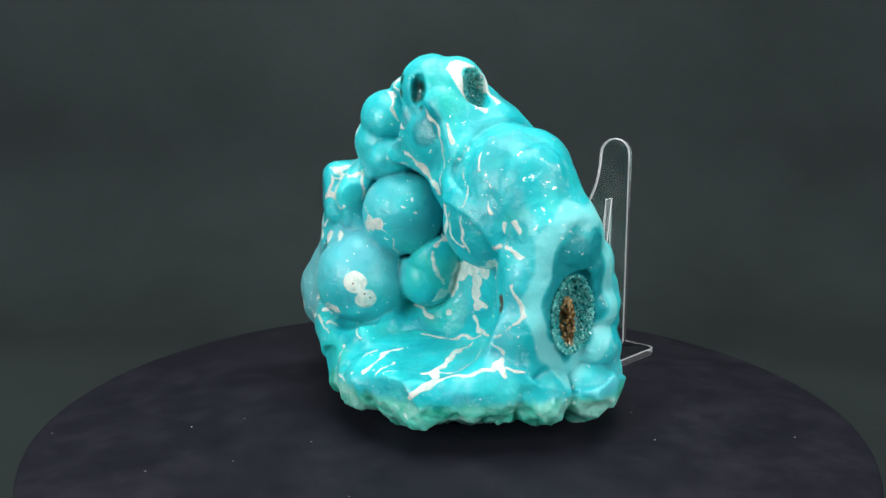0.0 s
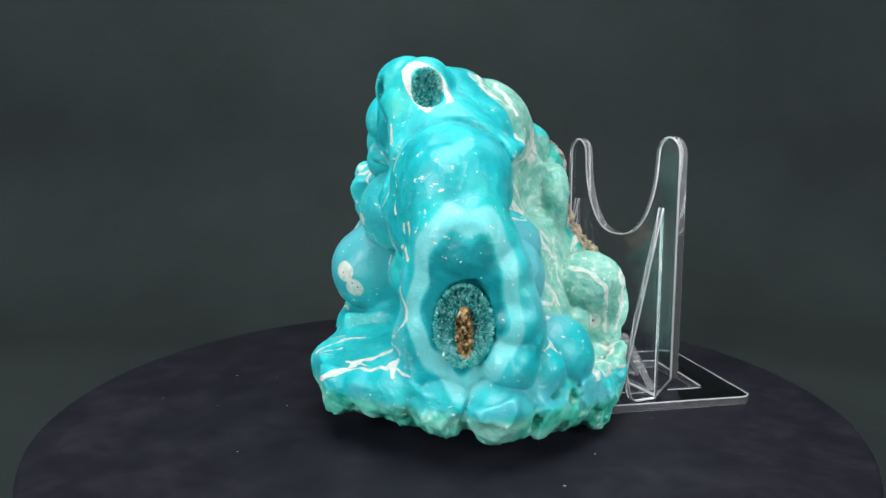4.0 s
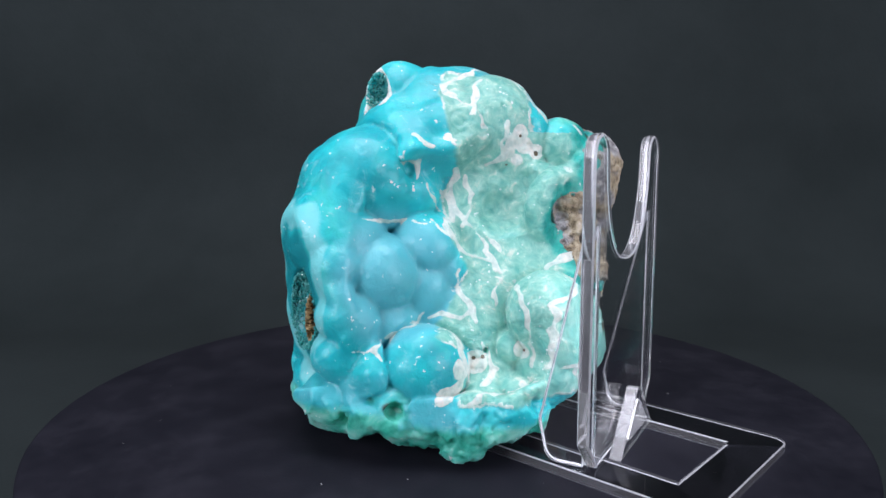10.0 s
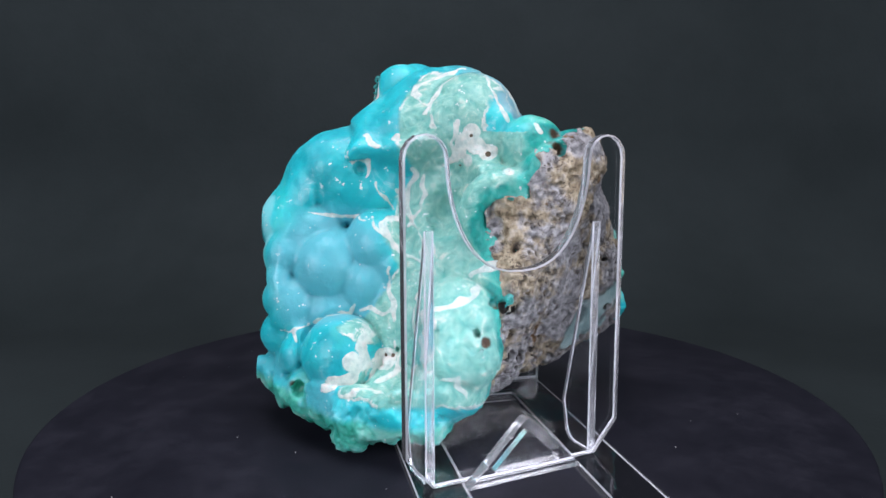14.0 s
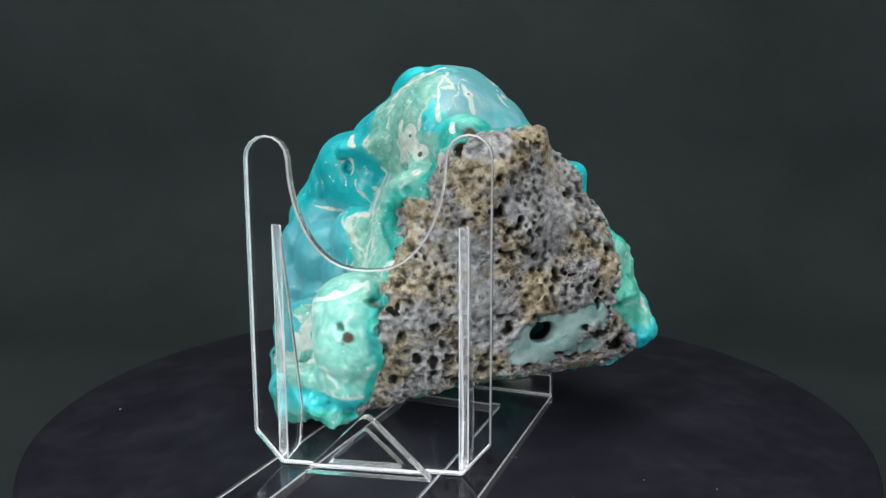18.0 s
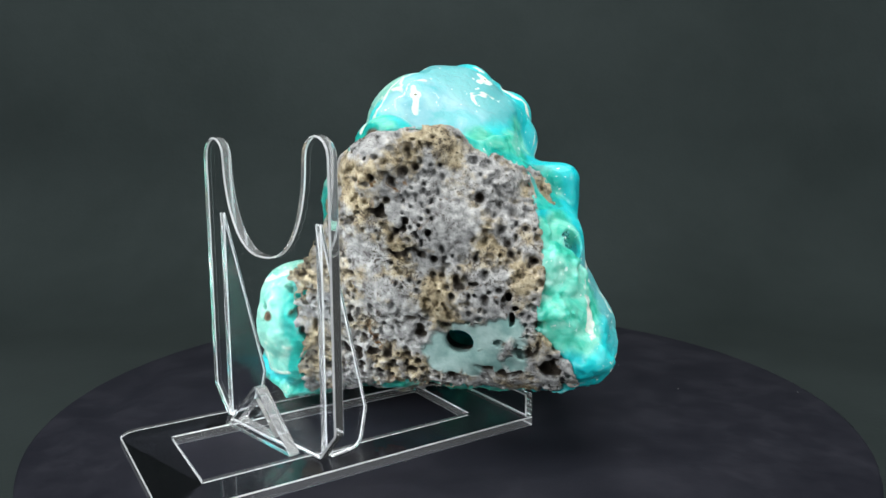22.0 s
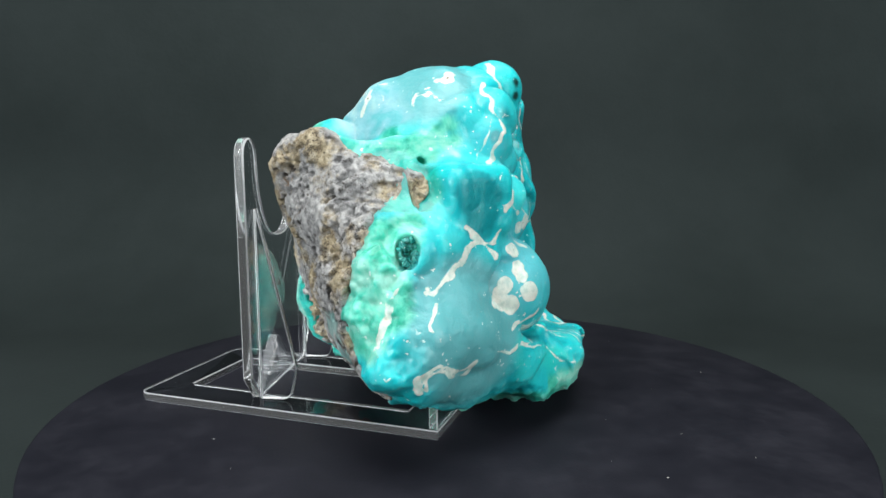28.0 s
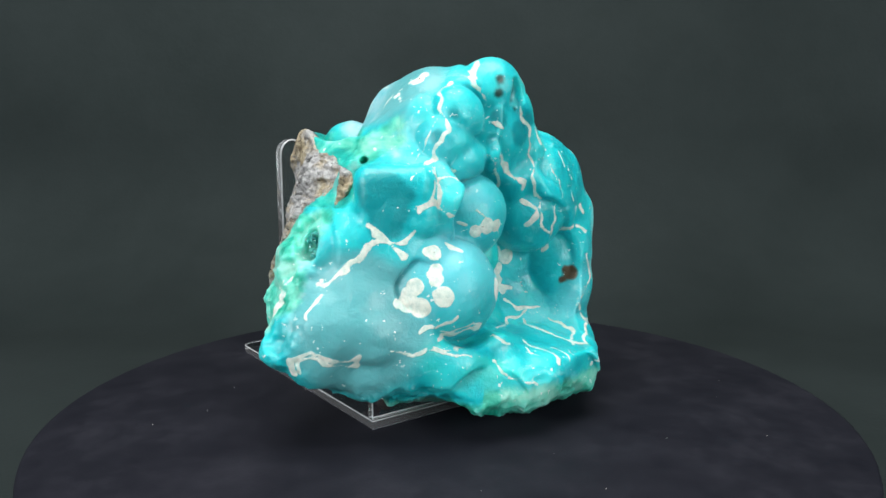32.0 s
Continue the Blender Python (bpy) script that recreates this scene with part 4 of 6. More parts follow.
    patch("rock", 10.2, 47.2, 59.8, 3.6)
    patch("rock", 4.7, 47.3, 59.8, 3.6)
    patch("rock", -0.9, 47.8, 59.9, 3.6)
    patch("rock", -6.4, 46.5, 59.7, 3.6)
    patch("rock", -11.9, 44.4, 59.5, 3.6)
    patch("rock", -17.5, 45.0, 59.6, 3.6)
    patch("rock", -23.3, 40.7, 59.1, 3.7)
    patch("rock", 19.6, 42.0, 54.1, 3.8)
    patch("rock", 13.7, 42.9, 54.2, 3.7)
    patch("rock", 7.9, 43.7, 54.4, 3.7)
    patch("rock", 2.0, 46.1, 54.8, 3.6)
    patch("rock", -3.6, 45.9, 54.7, 3.6)
    patch("rock", -9.1, 42.9, 54.3, 3.7)
    patch("rock", -14.8, 41.1, 54.1, 3.7)
    patch("rock", -20.5, 41.9, 54.2, 3.7)
    patch("rock", -26.1, 41.7, 54.2, 3.7)
    patch("rock", 23.0, 40.0, 48.6, 3.8)
    patch("rock", 16.7, 42.5, 49.1, 3.8)
    patch("rock", 10.9, 42.4, 49.1, 3.7)
    patch("rock", 5.1, 42.8, 49.2, 3.7)
    patch("rock", -0.6, 42.5, 49.2, 3.7)
    patch("rock", -6.3, 42.3, 49.2, 3.7)
    patch("rock", -12.0, 43.1, 49.3, 3.7)
    patch("rock", -17.5, 45.4, 49.8, 3.7)
    patch("rock", -23.1, 45.0, 49.7, 3.7)
    patch("rock", -28.9, 43.0, 49.4, 3.7)
    patch("rock", 20.2, 39.5, 43.5, 3.8)
    patch("rock", 14.1, 40.8, 43.8, 3.8)
    patch("rock", 8.1, 42.8, 44.2, 3.7)
    patch("rock", 2.3, 42.8, 44.3, 3.7)
    patch("rock", -3.4, 42.7, 44.3, 3.7)
    patch("rock", -9.2, 45.2, 44.8, 3.7)
    patch("rock", -14.8, 45.3, 44.9, 3.7)
    patch("rock", -20.3, 46.4, 45.2, 3.7)
    patch("rock", -26.1, 44.0, 44.7, 3.7)
    patch("rock", 23.5, 38.6, 38.0, 3.9)
    patch("rock", 17.5, 38.3, 38.0, 3.9)
    patch("rock", 11.4, 39.7, 38.3, 3.8)
    patch("rock", 5.3, 41.6, 38.8, 3.8)
    patch("rock", -0.4, 40.6, 38.6, 3.8)
    patch("rock", -6.3, 43.9, 39.4, 3.7)
    patch("rock", -12.0, 44.7, 39.7, 3.7)
    patch("rock", -17.7, 43.2, 39.4, 3.7)
    patch("rock", -23.4, 43.6, 39.5, 3.7)
    patch("rock", -29.1, 43.4, 39.5, 3.8)
    patch("rock", 27.7, 33.3, 31.2, 4.1)
    patch("rock", 21.0, 35.8, 31.9, 4.0)
    patch("rock", 15.2, 34.3, 31.6, 4.0)
    patch("rock", 9.0, 35.1, 31.9, 4.0)
    patch("rock", 2.7, 38.2, 32.8, 3.9)
    patch("rock", -3.3, 39.4, 33.1, 3.9)
    patch("rock", -9.2, 38.0, 32.8, 3.9)
    patch("rock", -15.0, 38.9, 33.1, 3.9)
    patch("rock", -20.6, 43.0, 34.2, 3.8)
    patch("rock", -26.2, 44.3, 34.6, 3.8)
    patch("rock", 25.1, 31.3, 25.1, 4.1)
    patch("rock", 18.5, 33.5, 25.8, 4.0)
    patch("rock", 12.3, 33.5, 25.9, 4.0)
    patch("rock", 6.0, 35.3, 26.5, 4.0)
    patch("rock", -0.2, 37.8, 27.3, 3.9)
    patch("rock", -6.2, 38.0, 27.4, 3.9)
    patch("rock", -12.1, 37.8, 27.5, 3.9)
    patch("rock", -17.9, 40.8, 28.4, 3.8)
    patch("rock", -23.7, 41.4, 28.6, 3.8)
    patch("rock", -29.5, 41.4, 28.7, 3.9)
    patch("rock", -35.1, 42.0, 28.9, 3.9)
    patch("rock", 28.7, 29.5, 18.9, 4.2)
    patch("rock", 22.1, 30.9, 19.4, 4.1)
    patch("rock", 15.7, 32.0, 19.8, 4.1)
    patch("rock", 9.5, 31.6, 19.8, 4.1)
    patch("rock", 3.1, 33.1, 20.3, 4.1)
    patch("rock", -3.1, 34.8, 21.0, 4.0)
    patch("rock", -9.2, 36.5, 21.6, 4.0)
    patch("rock", -15.2, 35.7, 21.4, 4.0)
    patch("rock", -21.1, 37.4, 22.1, 4.0)
    patch("rock", -27.0, 37.4, 22.2, 4.0)
    patch("rock", -32.7, 39.6, 22.9, 3.9)
    patch("rock", -38.5, 39.7, 23.0, 3.9)
    patch("rock", 5.0, 50.1, 79.5, 4.2)
    patch("rock", -1.6, 45.9, 79.5, 4.1)
    patch("rock", -10.0, 42.7, 79.5, 4.0)
    patch("rock", 1.2, 48.3, 74.1, 4.1)
    patch("rock", -3.5, 43.5, 74.2, 4.1)
    patch("rock", -11.6, 40.3, 74.3, 4.0)
    patch("rock", -21.9, 38.3, 74.6, 3.8)
    patch("rock", -23.9, 32.9, 74.5, 3.8)
    patch("rock", 10.5, 48.7, 68.4, 4.3)
    patch("rock", -0.8, 45.9, 68.9, 4.1)
    patch("rock", -10.3, 43.1, 69.3, 4.0)
    patch("rock", -17.7, 39.7, 69.5, 3.8)
    patch("rock", -24.5, 36.5, 69.8, 3.7)
    patch("rock", -24.2, 30.0, 69.5, 3.8)
    patch("rock", -29.5, 26.2, 69.7, 3.7)
    patch("rock", 4.1, 47.7, 63.2, 4.2)
    patch("rock", -8.1, 45.6, 64.0, 4.0)
    patch("rock", -18.0, 43.1, 64.6, 3.8)
    patch("rock", -21.4, 38.3, 64.6, 3.8)
    patch("rock", -27.4, 34.8, 64.9, 3.7)
    patch("rock", -30.2, 29.9, 64.9, 3.7)
    patch("rock", -3.5, 47.2, 58.3, 4.1)
    patch("rock", -15.2, 45.2, 59.3, 3.9)
    patch("rock", -21.6, 41.6, 59.7, 3.8)
    patch("rock", -29.7, 39.1, 60.4, 3.6)
    patch("rock", -4.3, 44.5, 52.7, 4.1)
    patch("rock", -11.7, 40.8, 53.4, 4.0)
    patch("rock", -27.8, 41.4, 55.4, 3.7)
    patch("rock", 19.4, 39.6, 43.4, 4.6)
    patch("rock", -10.9, 43.9, 48.1, 4.0)
    patch("rock", -25.1, 43.4, 50.2, 3.7)
    patch("rock", -33.7, 41.1, 51.2, 3.6)
    patch("rock", 3.0, 42.1, 40.3, 4.3)
    patch("rock", -23.1, 45.7, 45.2, 3.8)
    patch("rock", -33.6, 44.1, 46.8, 3.6)
    patch("rock", -24.7, 43.4, 40.1, 3.8)
    patch("rock", -5.3, 38.8, 30.0, 4.2)
    patch("rock", -32.9, 44.0, 36.8, 3.6)
    patch("rock", -17.6, 40.7, 27.6, 4.0)
    patch("rock", -12.0, 35.1, 19.7, 4.2)
    patch("rock", 8.9, 51.2, 77.9, 3.8)
    patch("rock", -0.4, 46.1, 77.8, 4.0)
    patch("rock", 11.5, 50.2, 73.1, 3.8)
    patch("rock", 5.4, 50.8, 73.0, 3.8)
    patch("rock", -5.6, 43.2, 72.5, 4.1)
    patch("rock", 7.4, 48.5, 67.9, 3.9)
    patch("rock", -0.3, 46.6, 67.6, 4.0)
    patch("rock", -8.3, 44.7, 67.2, 4.1)
    patch("rock", 10.5, 48.5, 63.1, 3.8)
    patch("rock", 3.6, 47.7, 62.7, 3.9)
    patch("rock", -3.2, 47.5, 62.5, 4.0)
    patch("rock", -12.0, 44.5, 61.8, 4.2)
    patch("rock", 22.3, 39.1, 57.5, 3.9)
    patch("rock", 17.3, 42.5, 57.7, 3.9)
    patch("rock", 12.3, 45.4, 57.8, 3.9)
    patch("rock", 6.1, 46.2, 57.5, 3.9)
    patch("rock", 0.0, 47.3, 57.3, 4.0)
    patch("rock", -8.6, 44.5, 56.5, 4.1)
    patch("rock", -16.6, 43.3, 55.9, 4.2)
    patch("rock", -25.3, 41.6, 55.3, 4.4)
    patch("rock", 25.2, 38.4, 52.5, 3.9)
    patch("rock", 20.3, 41.9, 52.7, 3.9)
    patch("rock", 14.3, 43.0, 52.5, 3.9)
    patch("rock", 7.6, 42.7, 52.0, 4.0)
    patch("rock", 1.7, 44.3, 51.8, 4.0)
    patch("rock", -6.5, 42.3, 51.0, 4.2)
    patch("rock", -13.5, 42.5, 50.6, 4.2)
    patch("rock", -19.1, 45.3, 50.6, 4.3)
    patch("rock", 29.1, 40.3, 47.9, 3.9)
    patch("rock", 22.6, 39.8, 47.3, 3.9)
    patch("rock", 17.1, 41.9, 47.2, 4.0)
    patch("rock", 10.7, 42.3, 46.8, 4.0)
    patch("rock", 4.4, 43.1, 46.4, 4.1)
    patch("rock", -3.1, 42.2, 45.7, 4.2)
    patch("rock", -8.6, 44.8, 45.7, 4.2)
    patch("rock", -15.4, 45.6, 45.3, 4.2)
    patch("rock", -22.7, 45.9, 44.8, 4.3)
    patch("rock", 25.4, 38.7, 42.1, 4.0)
    patch("rock", 19.2, 39.2, 41.7, 4.0)
    patch("rock", 13.1, 40.3, 41.4, 4.0)
    patch("rock", 7.3, 42.3, 41.3, 4.1)
    patch("rock", -0.0, 41.5, 40.4, 4.2)
    patch("rock", -5.7, 43.9, 40.4, 4.2)
    patch("rock", -12.4, 44.7, 40.0, 4.2)
    patch("rock", -20.8, 43.3, 39.0, 4.4)
    patch("rock", -28.3, 43.6, 38.3, 4.5)
    patch("rock", 27.9, 36.7, 36.6, 4.0)
    patch("rock", 22.1, 38.2, 36.3, 4.0)
    patch("rock", 14.7, 36.5, 35.2, 4.1)
    patch("rock", 8.7, 38.2, 35.0, 4.2)
    patch("rock", 2.1, 38.9, 34.5, 4.2)
    patch("rock", -4.9, 39.3, 33.8, 4.3)
    patch("rock", -13.1, 37.9, 32.7, 4.4)
    patch("rock", -18.6, 41.2, 32.9, 4.4)
    patch("rock", -24.3, 44.0, 33.0, 4.4)
    patch("rock", 23.7, 33.9, 30.1, 4.1)
    patch("rock", 17.0, 33.8, 29.3, 4.2)
    patch("rock", 10.3, 34.2, 28.7, 4.3)
    patch("rock", 4.3, 36.4, 28.6, 4.3)
    patch("rock", -1.7, 38.6, 28.4, 4.3)
    patch("rock", -9.6, 37.5, 27.3, 4.4)
    patch("rock", -15.6, 40.1, 27.3, 4.4)
    patch("rock", -23.8, 39.4, 26.1, 4.5)
    patch("rock", -31.1, 40.4, 25.6, 4.6)
    patch("rock", 25.9, 30.8, 23.9, 4.2)
    patch("rock", 20.0, 33.0, 23.8, 4.2)
    patch("rock", 13.2, 32.9, 22.9, 4.3)
    patch("rock", 6.5, 33.7, 22.3, 4.3)
    patch("rock", -0.5, 34.1, 21.5, 4.4)
    patch("rock", -6.8, 36.2, 21.3, 4.4)
    patch("rock", -15.6, 34.1, 19.6, 4.6)
    patch("rock", -23.1, 34.7, 18.9, 4.7)
    patch("rock", 28.8, 29.3, 18.2, 4.3)
    patch("rock", 15.5, 43.4, 79.6, 3.9)
    patch("rock", 12.2, 49.0, 79.6, 4.0)
    patch("rock", 15.4, 46.4, 74.6, 3.9)
    patch("rock", 18.3, 43.8, 69.7, 3.9)
    patch("rock", 20.5, 41.3, 64.8, 3.8)
    patch("rock", 16.5, 46.7, 64.6, 3.9)
    patch("rock", 24.6, 33.2, 60.1, 3.8)
    patch("rock", 21.2, 38.6, 59.8, 3.8)
    patch("rock", 17.2, 44.0, 59.5, 3.9)
    patch("rock", 25.7, 36.3, 55.3, 3.8)
    patch("rock", 20.4, 41.5, 54.8, 3.9)
    patch("rock", 24.9, 39.1, 50.3, 3.8)
    patch("rock", 12.5, 41.2, 43.1, 4.1)
    patch("rock", 13.2, 38.4, 37.6, 4.1)
    patch("rock", 26.5, 36.7, 35.2, 3.8)
    patch("agate", -11.3, 41.1, 35.1, 2.5)
    patch("agate", -15.1, 39.9, 34.9, 2.5)
    patch("agate", -18.8, 41.9, 35.4, 2.5)
    patch("agate", -22.4, 43.8, 35.9, 2.5)
    patch("agate", -26.1, 44.2, 36.1, 2.5)
    patch("agate", -5.6, 38.9, 31.2, 2.5)
    patch("agate", -9.5, 37.5, 30.9, 2.5)
    patch("agate", -13.3, 38.1, 31.1, 2.5)
    patch("agate", -17.1, 40.2, 31.7, 2.5)
    patch("agate", -20.7, 42.5, 32.3, 2.5)
    patch("agate", -3.7, 38.2, 27.5, 2.6)
    patch("agate", -7.5, 37.8, 27.4, 2.6)
    patch("agate", -11.4, 37.6, 27.4, 2.6)
    patch("agate", -15.2, 40.1, 28.2, 2.5)
    patch("agate", -19.0, 40.8, 28.4, 2.5)
    patch("agate", -5.6, 36.9, 23.7, 2.6)
    patch("agate", -9.5, 37.2, 23.9, 2.6)
    patch("agate", -13.4, 37.1, 23.9, 2.6)
    patch("agate", -17.1, 39.4, 24.6, 2.5)
    patch("agate", -18.1, 41.1, 34.4, 2.7)
    patch("agate", -21.3, 43.3, 34.5, 2.7)
    patch("agate", -8.5, 37.8, 30.9, 2.6)
    patch("agate", -13.0, 38.0, 30.5, 2.7)
    patch("agate", -16.4, 40.1, 30.7, 2.7)
    patch("agate", -20.2, 41.5, 30.6, 2.7)
    patch("agate", -6.2, 38.1, 27.8, 2.6)
    patch("agate", -11.1, 37.5, 27.1, 2.7)
    patch("agate", -14.5, 39.5, 27.2, 2.7)
    patch("agate", -18.6, 40.6, 27.0, 2.7)
    patch("agate", -4.7, 36.8, 24.0, 2.7)
    patch("agate", -9.0, 37.2, 23.6, 2.7)
    patch("agate", -14.1, 36.6, 22.8, 2.7)
    patch("mint", -28.8, 38.9, 61.2, 3.2)
    patch("mint", -30.6, 39.7, 58.1, 3.2)
    patch("mint", -28.7, 41.2, 55.0, 3.2)
    patch("mint", -32.6, 39.4, 54.8, 3.2)
    patch("mint", -30.6, 41.1, 51.9, 3.2)
    patch("mint", -34.4, 40.5, 51.8, 3.2)
    patch("mint", -32.2, 43.5, 49.0, 3.2)
    patch("mint", -36.1, 41.8, 48.7, 3.2)
    patch("mint", -30.3, 44.7, 45.9, 3.1)
    patch("mint", -34.1, 44.0, 45.8, 3.2)
    patch("mint", -38.1, 41.2, 45.3, 3.2)
    patch("mint", -32.3, 44.1, 42.6, 3.2)
    patch("mint", -36.1, 42.9, 42.4, 3.2)
    patch("mint", -40.0, 41.2, 42.1, 3.2)
    patch("mint", -34.2, 43.9, 39.3, 3.2)
    patch("mint", -38.0, 43.2, 39.1, 3.2)
    patch("mint", -36.1, 43.8, 35.9, 3.2)
    patch("mint", -40.0, 42.6, 35.7, 3.2)
    patch("mint", -42.0, 42.4, 32.4, 3.3)
    patch("mint", -33.5, 37.4, 58.3, 2.9)
    patch("mint", -35.3, 34.6, 58.3, 2.9)
    patch("mint", -35.5, 36.6, 55.5, 2.9)
    patch("mint", -37.0, 33.6, 55.5, 2.9)
    patch("mint", -36.5, 38.9, 52.9, 2.8)
    patch("mint", -39.0, 36.6, 53.1, 2.8)
    patch("mint", -36.7, 40.9, 50.3, 2.8)
    patch("mint", -39.8, 38.8, 50.5, 2.8)
    patch("mint", -41.4, 36.0, 50.5, 2.8)
    patch("mint", -39.1, 40.3, 47.9, 2.8)
    patch("mint", -41.4, 37.8, 48.0, 2.8)
    patch("mint", -42.4, 34.8, 47.8, 2.8)
    patch("mint", -37.8, 41.5, 44.9, 2.8)
    patch("mint", -40.6, 39.3, 45.2, 2.8)
    patch("mint", -42.4, 36.6, 45.2, 2.8)
    patch("mint", -36.7, 42.8, 41.9, 2.8)
    patch("mint", -40.2, 40.9, 42.4, 2.8)
    patch("mint", -42.6, 38.5, 42.6, 2.8)
    patch("mint", -39.6, 42.4, 39.6, 2.8)
    patch("mint", -42.4, 40.2, 39.9, 2.8)
    patch("mint", -37.9, 43.5, 36.5, 2.8)
    patch("mint", -41.5, 41.6, 37.0, 2.8)
    patch("mint", -43.9, 39.3, 37.2, 2.8)
    patch("mint", -10.0, 40.2, 84.1, 3.0)
    patch("mint", -11.4, 37.2, 84.1, 3.0)
    patch("mint", -13.4, 34.5, 84.1, 3.0)
    patch("mint", -12.6, 36.0, 81.3, 3.0)
    patch("mint", -14.2, 33.1, 81.3, 3.0)
    patch("mint", -15.6, 30.1, 81.3, 3.0)
    patch("mint", -18.0, 29.5, 78.4, 2.9)
    patch("mint", -18.9, 26.3, 78.4, 3.0)
    patch("mint", -20.2, 23.3, 78.4, 3.0)
    patch("mint", -22.1, 20.6, 78.4, 2.9)
    patch("mint", -14.0, 33.1, 83.2, 3.4)
    patch("mint", -14.8, 29.4, 83.2, 3.3)
    patch("mint", -16.6, 25.7, 83.2, 3.3)
    patch("mint", -17.5, 27.7, 79.9, 3.3)
    patch("mint", -19.3, 24.0, 79.9, 3.3)
    patch("mint", -22.4, 20.5, 79.9, 3.2)
    patch("mint", 10.7, 35.7, 85.1, 3.2)
    patch("mint", 8.4, 38.6, 85.1, 3.2)
    patch("mint", 1.6, 39.7, 85.3, 3.3)
    patch("mint", 11.5, 38.1, 82.0, 3.2)
    patch("mint", 13.0, 42.6, 81.9, 3.1)
    patch("mint", 12.3, 46.0, 81.9, 3.1)
    patch("mint", 19.2, 39.7, 79.0, 3.0)
    patch("mint", 17.2, 42.5, 78.9, 3.1)
    patch("mint", 20.9, 38.6, 76.0, 3.0)
    patch("mint", 19.9, 41.9, 76.0, 3.0)
    patch("mint", 20.2, 36.5, 73.1, 3.1)
    patch("mint", 21.0, 35.0, 70.0, 3.1)
    patch("mint", 11.1, 33.1, 85.4, 3.4)
    patch("mint", 10.0, 36.8, 85.3, 3.4)
    patch("mint", 1.0, 39.9, 85.5, 3.5)
    patch("mint", 12.6, 31.5, 82.1, 3.3)
    patch("mint", 11.9, 35.1, 82.1, 3.3)
    patch("mint", 11.5, 38.8, 82.1, 3.3)
    patch("mint", 11.7, 33.3, 78.8, 3.3)
    patch("mint", 19.3, 37.7, 78.9, 3.2)
    patch("mint", 11.1, 31.4, 75.5, 3.4)
    patch("mint", 20.2, 36.1, 75.7, 3.2)
    patch("mint", 20.8, 39.7, 75.8, 3.2)
    patch("mint", 20.1, 30.7, 72.7, 3.2)
    patch("mint", 19.1, 34.2, 72.7, 3.2)
    patch("mint", 20.5, 38.0, 72.8, 3.2)
    patch("mint", 20.7, 36.2, 69.6, 3.2)
    return made


